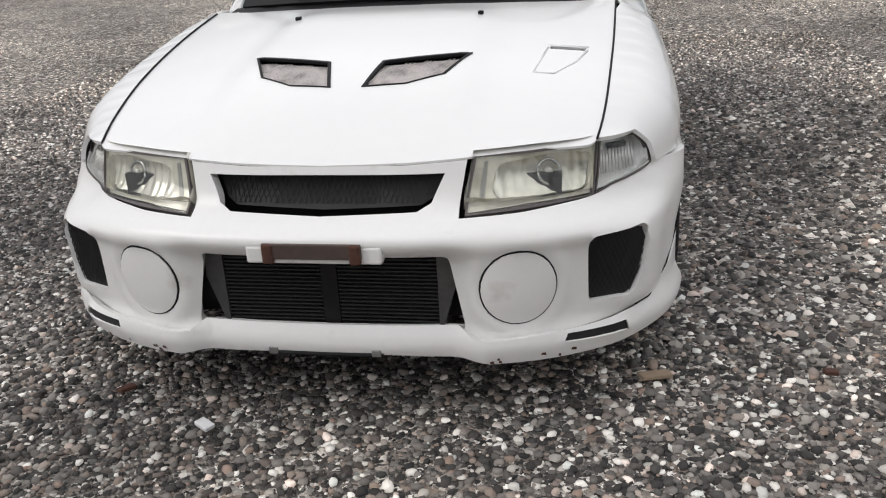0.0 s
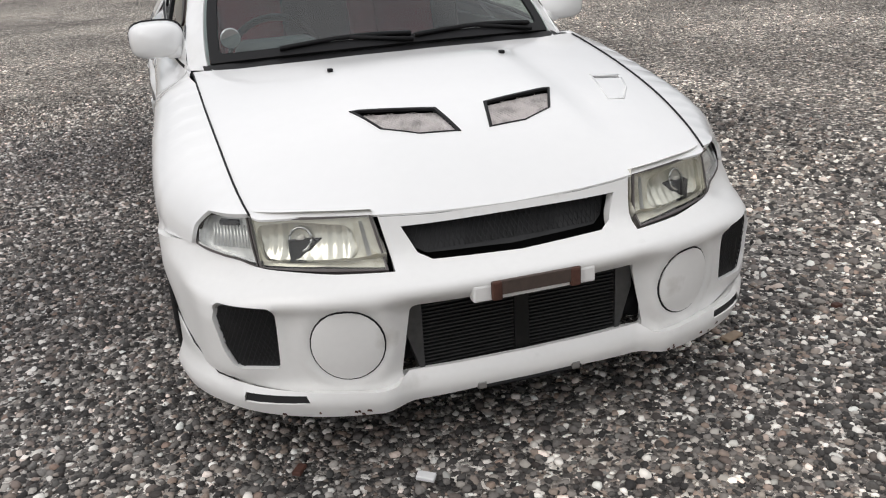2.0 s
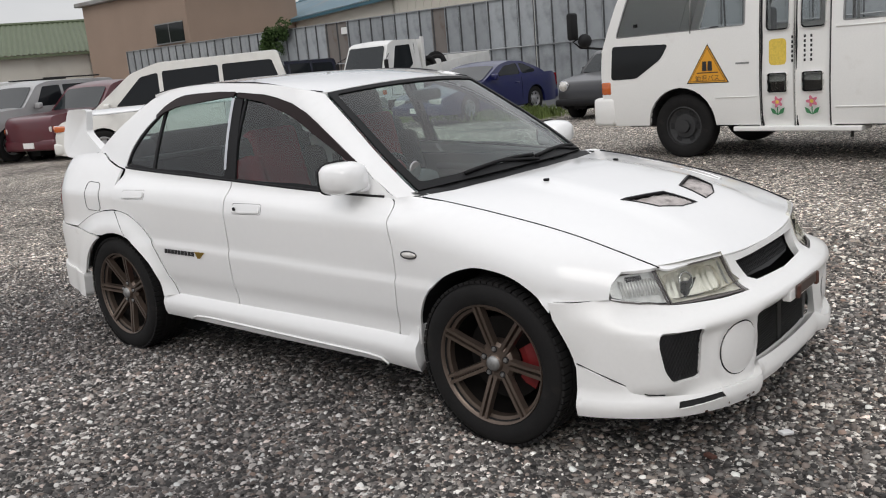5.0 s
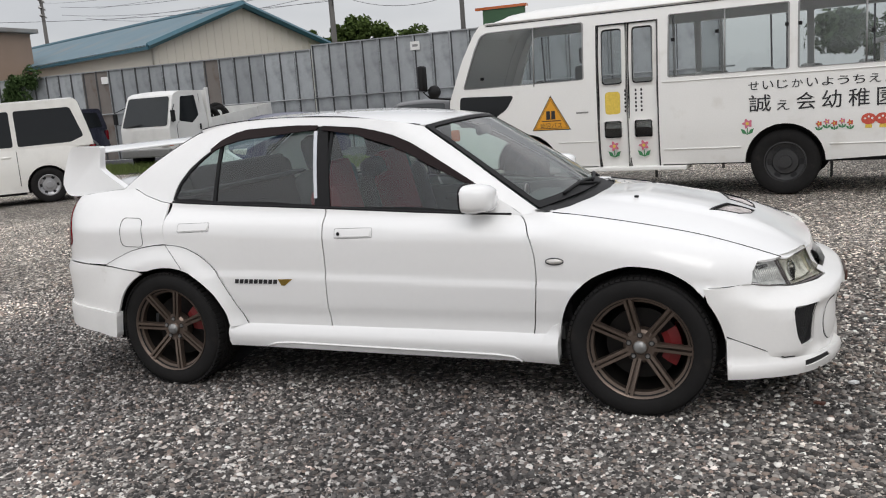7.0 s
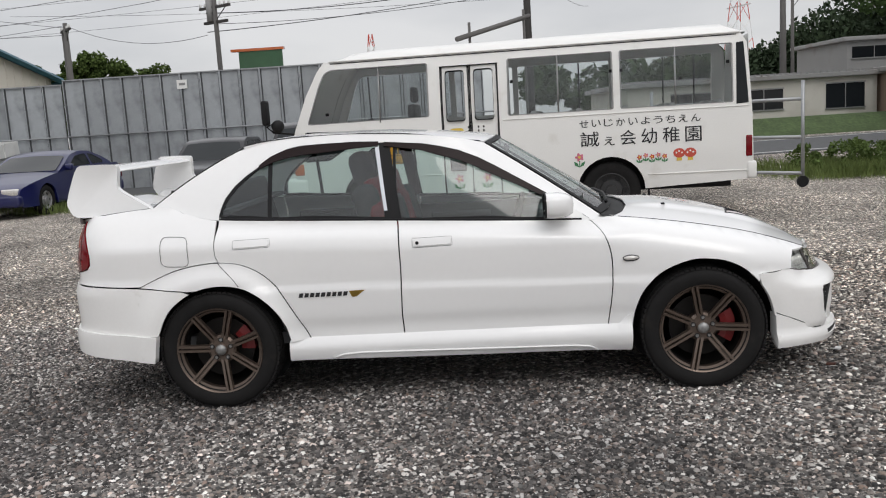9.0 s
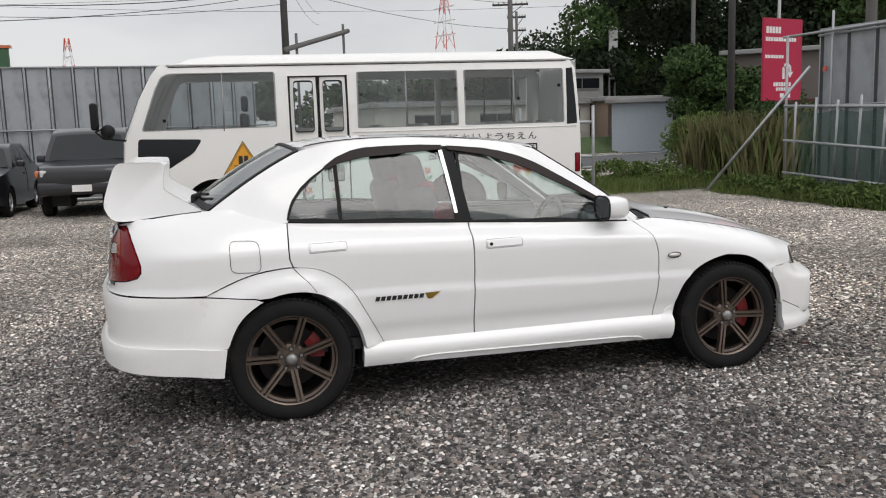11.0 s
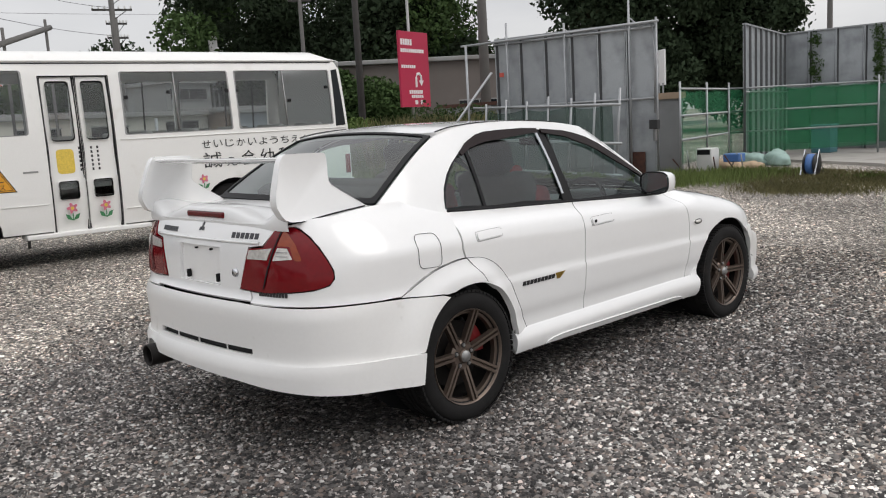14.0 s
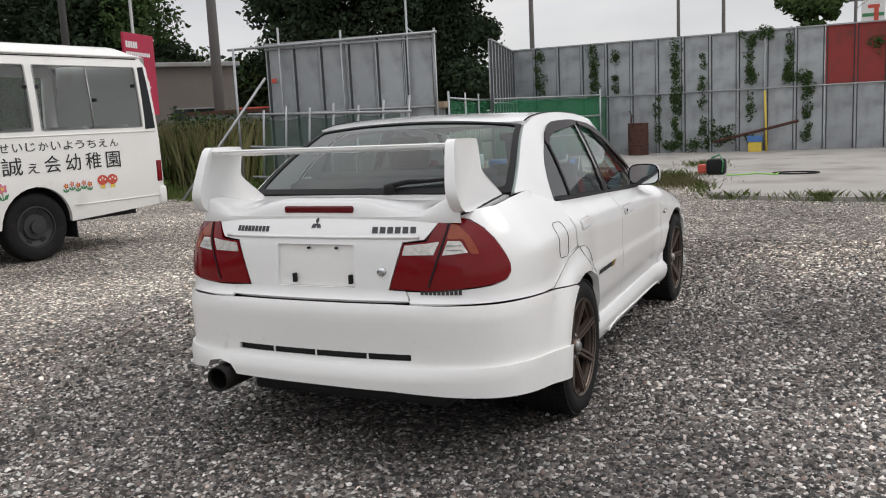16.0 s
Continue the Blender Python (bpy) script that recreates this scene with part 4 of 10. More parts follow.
fb += [(-FP.of_y(y), z) for y, z in arch_low if z > 0.36] + [(-FP.of_y(-1.615), 0.345), (-0.962, 0.300), (-0.855, 0.250), (-0.64, 0.236), (-0.42, 0.232), (-0.36, 0.232), (-0.33, 0.240), (0.0, 0.240)]
fb_full = fb + [(-s, z) for s, z in fb[::-1] if abs(s) > 1e-6]
front = panel("front_bumper", fb_full, on_front, PO, car, holes=[GR, IC, DU, mirrored(DU)], step=0.018, depth=0.03, label="white front bumper with open ducts")
panel("grille_mesh", [tuple(np.array(p) * (1.03, 1.0) + (0, 0.0)) for p in GR], lambda s, z: on_front(s, z, -0.05), M["net"], front, step=0.05, depth=0)
bm = bmesh.new()
for k in range(40):
    for sg in (1, -1):
        s0 = -0.29 + 0.0149 * k
        ln = [(s0 + sg * 0.5 * (z - 0.57), z) for z in np.linspace(0.534, 0.624, 7)]
        ln = [p for p in ln if inside(GR, np.array([p]))[0]]
        if len(ln) > 1:
            tube(bm, [on_front(*ln[0], -0.042), on_front(*ln[-1], -0.042)], 0.0013, 4, False)
part("grille_wire", bm, M["net"], front)["kind"] = "stuff"
for x, z in ((-0.02, 0.585), (0.05, 0.58)):
    part("grille_bolt", boxed(x - 0.007, x + 0.007, -1.915, -1.900, z - 0.007, z + 0.007, 0.003), M["core"], front)
for sg in (1, -1):
    du = DU if sg < 0 else mirrored(DU)
    panel("duct_mesh", [tuple(p) for p in du], lambda s, z: on_front(s, z, -0.014), M["net"], front, step=0.05, depth=0)
    bm = bmesh.new()
    for k in range(26):
        for q2 in (1, -1):
            s0 = sg * (0.60 + 0.0125 * k)
            ln = [(s0 + q2 * 0.5 * (z - 0.39), z) for z in np.linspace(0.27, 0.52, 26)]
            ln = [p for p in ln if inside(du, np.array([p]))[0]]
            if len(ln) > 1:
                tube(bm, [on_front(*ln[0], -0.010), on_front(*ln[-1], -0.010)], 0.0012, 4, False)
    part("duct_wire", bm, M["net"], front)["kind"] = "stuff"
    # round cover over the fog lamp hole, in a shallow ring
    c = sg * 0.478
    panel("lamp_cover_gap", circle(c, 0.366, 0.0965), lambda s, z: on_front(s, z, 0.002), M["seam"], front, step=0.03, depth=0.004)
    panel("lamp_cover", circle(c, 0.366, 0.0925), lambda s, z: on_front(s, z, 0.006 + 0.010 * (1 - (((s - c) ** 2 + (z - 0.366) ** 2) / 0.0925 ** 2) ** 2)), PO, front, step=0.02, depth=0.008, label="round white fog lamp cover")
bars(front, on_front, 0.43, 0.53, 0.372, 0.379, 7, PO, name="embossed_bar")
# intercooler behind the big opening
ic = part("intercooler", boxed(-0.272, 0.272, -1.99, -1.94, 0.225, 0.475), M["core"], car, "dark finned intercooler core")
bm = bmesh.new()
for k in range(22):
    z = 0.236 + 0.0102 * k
    for a, b in ((-0.268, -0.022), (0.022, 0.268)):
        box(bm, a, b, -2.000, -1.99, z, z + 0.0034)
part("intercooler_fin", bm, M["fin"], ic)["kind"] = "stuff"
part("intercooler_post", boxed(-0.02, 0.02, -2.000, -1.988, 0.225, 0.475), M["core"], ic)
for sg in (1, -1):
    bm = bmesh.new()
    o = [(sg * 0.270, 0.468), (sg * 0.312, 0.46), (sg * 0.318, 0.37), (sg * 0.280, 0.245), (sg * 0.270, 0.245)]
    a = [bm.verts.new((x, -2.002, z)) for x, z in o]
    b = [bm.verts.new((x, -1.94, z)) for x, z in o]
    bm.faces.new(a), bm.faces.new(b)
    for i in range(5):
        bm.faces.new((a[i], a[(i + 1) % 5], b[(i + 1) % 5], b[i]))
    bmesh.ops.recalc_face_normals(bm, faces=bm.faces)
    part("end_tank", bm, M["tank"], ic, "dull aluminium end tank")
    part("hose", lathe(bmesh.new(), [(0.001, -1.97), (0.05, -1.97), (0.055, -1.92), (0.05, -1.87)], 18, "y", (sg * 0.345, 0, 0.31)), M["trim"], ic, smooth=True)
part("opening_back", boxed(-0.56, 0.56, -1.88, -1.86, 0.22, 0.60), M["under"], front)
# plate bracket
bk = part("plate_bracket", boxed(-0.163, 0.163, -2.097, -2.065, 0.447, 0.490, 0.006), PO, front, "white plate plinth")
part("bracket_bar", boxed(-0.119, 0.118, -2.108, -2.099, 0.462, 0.500, 0.003), M["plate_grey"], bk)
for x in (-0.105, 0.103):
    part("bracket_bolt", boxed(x - 0.014, x + 0.014, -2.112, -2.097, 0.450, 0.500, 0.006), M["rust"], bk)

# head lamps and corner lamps
def head_lamp(sg):
    def f(s, z, out=0.0):
        return on_front(sg * -s, z, out)

    o = [(-0.392, 0.654), (-0.358, 0.5335), (-0.52, 0.5375), (-0.728, 0.5430), (-0.800, 0.6605), (-0.59, 0.661)]
    lamp = panel("headlamp", o, lambda s, z: f(s, z, -0.045), M["lamp_house"], car, step=0.03, depth=-0.044, label="yellowed clear headlamp")
    panel("lamp_rim", o, lambda s, z: f(s, z, 0.002), M["lamp_edge"], lamp, holes=[inset(o, d=0.007)], step=0.03, depth=0.012)
    bowl = rounded([(-0.448, 0.632), (-0.428, 0.556), (-0.60, 0.552), (-0.725, 0.556), (-0.768, 0.636), (-0.62, 0.648)], 0.032)
    panel("lamp_inner_rim", inset(o, d=0.008), lambda s, z: f(s, z, -0.007), M["lamp_house"], lamp, holes=[bowl], step=0.02, depth=0.03)
    rb_ = random.Random(12)
    table = [rb_.uniform(-0.004, 0.004) for k in range(997)]

    def on_bowl(s, z):  # a long reflector with upright flutes, deepest behind the bulb
        d = ((s + 0.61) / 0.17) ** 2 + ((z - 0.600) / 0.055) ** 2
        return f(s, z, -0.036 + 0.018 * min(d, 1.2) + 0.0016 * math.sin(s * 520) + table[int(abs(s) * 47) * 31 % 997])

    panel("lamp_reflector", bowl, on_bowl, M["lamp_in"], lamp, step=0.009, depth=0)
    q0, q1 = Vector(f(-0.61, 0.600, -0.036)), Vector(f(-0.61, 0.600, -0.022))
    part("lamp_bulb", tubed([q0, q1], [0.011, 0.009], 14), M["clear_lens"], lamp, smooth=True)
    part("bulb_ring", tubed([Vector(f(-0.61 + 0.034 * math.cos(a), 0.600 + 0.028 * math.sin(a), -0.028)) for a in np.linspace(0, 6.283, 25)], 0.004, 6), M["chrome"], lamp, smooth=True)
    panel("lamp_divider", [(-0.428, 0.640), (-0.418, 0.640), (-0.396, 0.552), (-0.410, 0.552)], lambda s, z: f(s, z, -0.005), M["alu"], lamp, step=0.02, depth=0.008)
    panel("lamp_glass", inset(o, d=0.006), lambda s, z: f(s, z, 0.001), M["glass_lamp"], lamp, step=0.06, depth=0)
    o2 = [(-0.8065, 0.661), (-0.7355, 0.5435), (-0.80, 0.5485), (-0.87, 0.5550), (-0.93, 0.566), (-0.978, 0.578), (-0.991, 0.606), (-0.988, 0.634), (-0.968, 0.654), (-0.90, 0.661)]
    cl = panel("corner_lamp", o2, lambda s, z: f(s, z, -0.022), M["lamp_side"], car, step=0.03, depth=-0.021, label="clear corner indicator lamp")
    panel("lamp_rim", o2, lambda s, z: f(s, z, 0.0025), M["lamp_edge"], cl, holes=[inset(o2, d=0.007)], step=0.02, depth=0.010)
    bm = bmesh.new()
    for k in range(13):
        s = -0.800 - 0.0125 * k
        tube(bm, [f(s + 0.02, 0.575, -0.014), f(s, 0.630, -0.014)], 0.0035, 6)
    part("lamp_flute", bm, M["lamp_side"], cl, smooth=True)
    part("lamp_bulb", tubed([Vector(f(-0.86, 0.632, -0.02)), Vector(f(-0.925, 0.632, -0.016))], 0.010, 8), M["badge"], cl, smooth=True)
    panel("lamp_glass", inset(o2, d=0.005), lambda s, z: f(s, z, 0.0), M["glass_lamp"], cl, step=0.05, depth=0)


head_lamp(1)
head_lamp(-1)

# front lip with its brake slots and chips
def on_lip(s, z, out=0.0):
    e = ip(z, (0.15, 0.195, 0.22, 0.245, 0.27, 0.35), (-0.05, -0.036, -0.028, -0.034, -0.048, -0.050))
    a = abs(s)
    e += 0.036 * sstep(a, 0.31, 0.40) * (1 - sstep(z, 0.25, 0.29) * (1 - sstep(a, 0.75, 0.95))) + 0.018 * sstep(a, 0.75, 1.0)
    x, y = FP.at(s, e + out)
    return (x, y, z)


lip = [(0.0, 0.270), (-0.30, 0.270), (-0.330, 0.270), (-0.362, 0.246), (-0.42, 0.244), (-0.60, 0.252), (-0.80, 0.258), (-0.855, 0.263), (-0.962, 0.310), (-FP.of_y(-1.615), 0.365), (-FP.of_y(-1.617), 0.185), (-0.95, 0.190), (-0.80, 0.184), (-0.55, 0.180), (-0.40, 0.180), (-0.345, 0.188), (-0.16, 0.196), (0.0, 0.196)]
BS = [(-0.58, 0.224), (-0.76, 0.214), (-0.755, 0.240), (-0.59, 0.243)]
lip_full = lip[::-1] + [(-s, z) for s, z in lip if abs(s) > 1e-6]
lipob = panel("front_lip", lip_full, on_lip, PO, car, holes=[BS, mirrored(BS)], step=0.02, depth=0.07, label="white chin spoiler with chipped edges")
strip("lip_gap", [on_front(s, z + 0.006, 0.003) for s, z in ((-1.09, 0.362), (-0.962, 0.309), (-0.855, 0.261), (-0.80, 0.256))], 0.002, 0, M["seam"], car, mirror=True)
for b in (BS, mirrored(BS)):
    panel("brake_slot", [tuple(p) for p in b], lambda s, z: on_lip(s, z, -0.004), M["under"], lipob, step=0.05, depth=0)
part("lip_skid", tubed([on_lip(s, 0.196) for s in np.linspace(-0.14, 0.14, 8)], 0.006, 6), M["trim"], lipob)
for x in (-0.14, 0.122):
    part("lip_bolt", boxed(x - 0.012, x + 0.012, on_lip(x, 0.2)[1] - 0.006, on_lip(x, 0.2)[1] + 0.01, 0.192, 0.212, 0.003), M["steel"], lipob)
rng = random.Random(4)
for k in range(14):  # paint chips along the lower edge
    s = rng.uniform(0.36, 0.62) if k < 8 else rng.uniform(-0.9, -0.4)
    z = 0.182 + 0.02 * rng.random()
    w = rng.uniform(0.004, 0.016)
    panel("paint_chip", [(s, z), (s + w, z - 0.003), (s + w * 0.8, z + 0.006), (s + 0.2 * w, z + 0.007)], lambda a, b: tuple(np.array(on_lip(a, b)) + (0, -0.0015, 0)), M["rust"], lipob, step=0.05, depth=0)

# side skirts, handles, flap, marker lamps, mirrors
def on_skirt(y, z):
    return on_side(y, z, ip(z, (0.19, 0.22, 0.25, 0.30, 0.330, 0.346), (0.010, 0.034, 0.044, 0.042, 0.024, 0.005)))


sk = [(0.885, 0.346), (0.3, 0.346), (-0.79, 0.346), (-0.835, 0.348), (-0.86, 0.38), (-0.897, 0.398), (-0.893, 0.205), (-0.70, 0.209), (0.0, 0.215), (0.7, 0.226), (0.888, 0.226)]
skirts = panel("side_skirt", sk, on_skirt, P, car, step=0.03, depth=0.05, mirror=True, label="white side skirt")
strip("skirt_step", [on_side(y, z, 0.046) for y, z in ((0.66, 0.232), (0.60, 0.252), (0.5, 0.258), (-0.60, 0.243), (-0.68, 0.236), (-0.72, 0.215))], 0.005, 0, P, car, mirror=True)


def handle(y0, y1, z0, z1, lock):
    c = [(y0, z0 + 0.006), (y1, z0 + 0.002), (y1, z1 - 0.002), (y0, z1)]
    strip("handle_gap", [on_side(y, z, 0.001) for y, z in (lambda q4: q4 + q4[:1])(rounded([(y0 - 0.006, z0 - 0.002), (y1 + 0.006, z0 - 0.006), (y1 + 0.006, z1 + 0.004), (y0 - 0.006, z1 + 0.006)], 0.010))], 0.0007, 0, M["seam"], car, mirror=True)
    hs = panel("door_handle", rounded(c, 0.010), lambda y, z: on_side(y, z, 0.008), P, car, step=0.012, depth=0.012, mirror=True, label="white flap door handle")
    for hnd, sx in zip(hs, (-1, 1)):
        if lock:
            part("key_lock", lathe(bmesh.new(), [(0.0005, sx * 0.004), (0.008, sx * 0.004), (0.009, 0.0)], 14, "x", (sx * side(y1 - 0.02, z0 + 0.02, 0.012), y1 - 0.02, (z0 + z1) / 2)), M["trim"], hnd)


handle(0.010, 0.203, 0.800, 0.838, True)
handle(0.955, 1.135, 0.840, 0.876, False)
strip("fuel_flap_gap", [on_rear(-q_s(y), z, 0.0015) for y, z in (lambda q4: q4 + q4[:1])(dense(rounded([(1.378, 0.757), (1.523, 0.765), (1.523, 0.918), (1.382, 0.910)], 0.035), 0.012))], 0.0013, 0, M["seam"], car)
for sx in (-1, 1):
    bm = bmesh.new()
    bmesh.ops.create_uvsphere(bm, u_segments=18, v_segments=10, radius=1, matrix=Matrix.Translation((sx * side(-0.897, 0.688), -0.897, 0.688)) @ Matrix.Diagonal((0.014, 0.040, 0.013, 1)))
    mk = part("side_repeater", bm, M["clear_lens"], car, smooth=True)
    part("repeater_rim", tubed([(sx * (side(-0.897, 0.688) + 0.004), -0.897 + 0.040 * math.cos(a), 0.688 + 0.015 * math.sin(a)) for a in np.linspace(0, 6.283, 20)], 0.0025, 5), M["badge"], mk)
bars(car, lambda a, z, o: on_side(-a, z, o), -0.822, -0.560, 0.556 + 0.008, 0.586, 9, M["decal"], slant=0.006, name="decal_bar")
bm = bmesh.new()
vs = [bm.verts.new(on_side(y, z, 0.003)) for y, z in ((0.553, 0.588), (0.468, 0.590), (0.515, 0.556), (0.538, 0.556))]
bm.faces.new(vs)
bmesh.ops.solidify(bm, geom=bm.faces[:], thickness=0.002)
part("decal_mark", bm, M["gold"], car)


def door_mirror(sx):
    bm = bmesh.new()
    ring = []
    sec = [(-0.625, 0.0, 0.0), (-0.617, 0.052, 0.043), (-0.588, 0.080, 0.058), (-0.545, 0.095, 0.065), (-0.505, 0.097, 0.065), (-0.475, 0.094, 0.062)]
    for y, w, h in sec:
        r = []
        for k in range(20):
            a = 2 * math.pi * k / 20
            c, s = math.cos(a), math.sin(a)
            e = 0.62
            r.append(bm.verts.new((sx * (0.799 + w * math.copysign(abs(c) ** e, c) * (1 if c > 0 else 1.02) * (1 - 0.10 * s if c < 0 else 1)), y, 0.970 + h * math.copysign(abs(s) ** e, s))))
        ring.append(r)
    for a, b in zip(ring, ring[1:]):
        for k in range(20):
            bm.faces.new((a[k], a[(k + 1) % 20], b[(k + 1) % 20], b[k]))
    bmesh.ops.remove_doubles(bm, verts=bm.verts, dist=0.0005)
    bmesh.ops.recalc_face_normals(bm, faces=bm.faces)
    house = part("door_mirror", bm, P, car, "white door mirror", smooth=True)
    bm = bmesh.new()
    f = [bm.verts.new((sx * (0.799 + 0.090 * math.copysign(abs(math.cos(a)) ** 0.62, math.cos(a))), -0.480, 0.970 + 0.060 * math.copysign(abs(math.sin(a)) ** 0.62, math.sin(a)))) for a in np.linspace(0, 2 * math.pi, 24, endpoint=False)]
    bm.faces.new(f)
    bmesh.ops.recalc_face_normals(bm, faces=bm.faces)
    part("mirror_glass", bm, mirror_glass, house)
    part("mirror_rim", tubed([tuple(v) for v in [(sx * (0.799 + 0.095 * math.copysign(abs(math.cos(a)) ** 0.62, math.cos(a))), -0.478, 0.970 + 0.064 * math.copysign(abs(math.sin(a)) ** 0.62, math.sin(a))) for a in np.linspace(0, 2 * math.pi, 25)]], 0.005, 6), M["trim"], house)
    part("mirror_foot", boxed(*sorted((sx * 0.715, sx * 0.775)), -0.60, -0.52, 0.905, 0.955, 0.015), P, house, smooth=True)
    # the small triangle at the window's front corner
    tri = [(-0.735, 0.872), (-0.52, 1.010), (-0.505, 0.890)]
    panel("mirror_base", tri if sx < 0 else tri, (lambda y, z: on_cab(y, z, 0.004)) if sx < 0 else (lambda y, z: (cab_x(y, z) + 0.004, y, z)), P, house, step=0.04, depth=0.01)


mirror_glass = mat("mirror", (0.62, 0.65, 0.65), 0.05, metal=1.0, var=0.01)
door_mirror(-1)
door_mirror(1)

# rear wing: low base on the boot, two uprights and a slim blade
wing = thing("spoiler", "", "")
wing.parent = car


def wing_half(sx):
    """One upright, as a closed shell from side profile and thickness."""
    prof = [(2.03, 1.296), (1.97, 1.306), (1.85, 1.303), (1.808, 1.290), (1.812, 1.20), (1.800, 1.163), (1.71, 1.105), (1.635, 1.058), (1.63, 1.046), (1.75, 1.038), (1.9, 1.028), (2.04, 1.028), (2.085, 1.075), (2.093, 1.118), (2.07, 1.20)]
    prof = curve_pts(prof, 3, True)
    bm = bmesh.new()
    rings = []
    for k, (dx, sc) in enumerate(((-0.031, 0.97), (-0.033, 0.988), (-0.034, 1.0), (0.034, 1.0), (0.033, 0.988), (0.031, 0.97))):
        r = []
        for y, z in prof:
            v = (z - 1.05) / 0.25
            lean = 0.615 - 0.030 * v
            wid = 0.72 - 0.16 * v
            cy, cz = 1.88, 1.15
            r.append(bm.verts.new((sx * (lean + dx * wid), cy + (y - cy) * sc, cz + (z - cz) * sc)))
        rings.append(r)
    n = len(prof)
    for a, b in zip(rings, rings[1:]):
        for k in range(n):
            bm.faces.new((a[k], a[(k + 1) % n], b[(k + 1) % n], b[k]))
    bm.faces.new(rings[0]), bm.faces.new(rings[-1])
    bmesh.ops.recalc_face_normals(bm, faces=bm.faces)
    return part("wing_upright", bm, P, wing, "white wing upright", auto=32)


wing_half(-1)
wing_half(1)
for sx in (-1, 1):  # the shut line under each foot
    strip("foot_gap", [(sx * (0.642 if y < 1.95 else 0.642 - 0.5 * (y - 1.95)), y, deck_z(y) - 0.004) for y in (1.64, 1.75, 1.85, 1.95, 2.03)], 0.0035, 0, M["seam"], wing)
bm = bmesh.new()
rings = []
for x in np.linspace(-0.59, 0.59, 26):
    sec = []
    for a in np.linspace(0, 2 * math.pi, 16, endpoint=False):
        y, z = 1.915 + 0.100 * math.cos(a), 1.276 + 0.012 * math.sin(a) + 0.02 * (math.cos(a)) * 0.6
        sec.append(bm.verts.new((x, y, z)))
    rings.append(sec)
for a, b in zip(rings, rings[1:]):
    for k in range(16):
        bm.faces.new((a[k], a[(k + 1) % 16], b[(k + 1) % 16], b[k]))
bmesh.ops.recalc_face_normals(bm, faces=bm.faces)
part("wing_blade", bm, P, wing, "slim white wing blade", smooth=True)
# low base that carries the third brake lamp
bm = bmesh.new()
rings = []
for x in np.linspace(-0.62, 0.62, 40):
    h = 0.050 * (1 - sstep(abs(x), 0.16, 0.45)) + 0.012 + 0.055 * sstep(abs(x), 0.44, 0.58)
    r = []
    for y, z in ((1.80, 0.0), (1.88, 0.35 * h), (1.97, 0.85 * h), (2.03, h), (2.058, h - 0.003), (2.068, h - 0.015), (2.075, -0.012), (2.07, -0.03)):
        r.append(bm.verts.new((x, y - 0.035 * (x / 0.62) ** 2, deck_z(min(y, 2.06)) + z + 0.004)))
    rings.append(r)
for a, b in zip(rings, rings[1:]):
    for k in range(len(a) - 1):
        bm.faces.new((a[k], a[k + 1], b[k + 1], b[k]))
bmesh.ops.recalc_face_normals(bm, faces=bm.faces)
base = part("wing_base", bm, P, wing, smooth=True)
part("brake_lamp", boxed(-0.165, 0.165, 2.055, 2.078, 1.027, 1.056, 0.008), M["red_dark"], wing, "dark red high brake lamp")

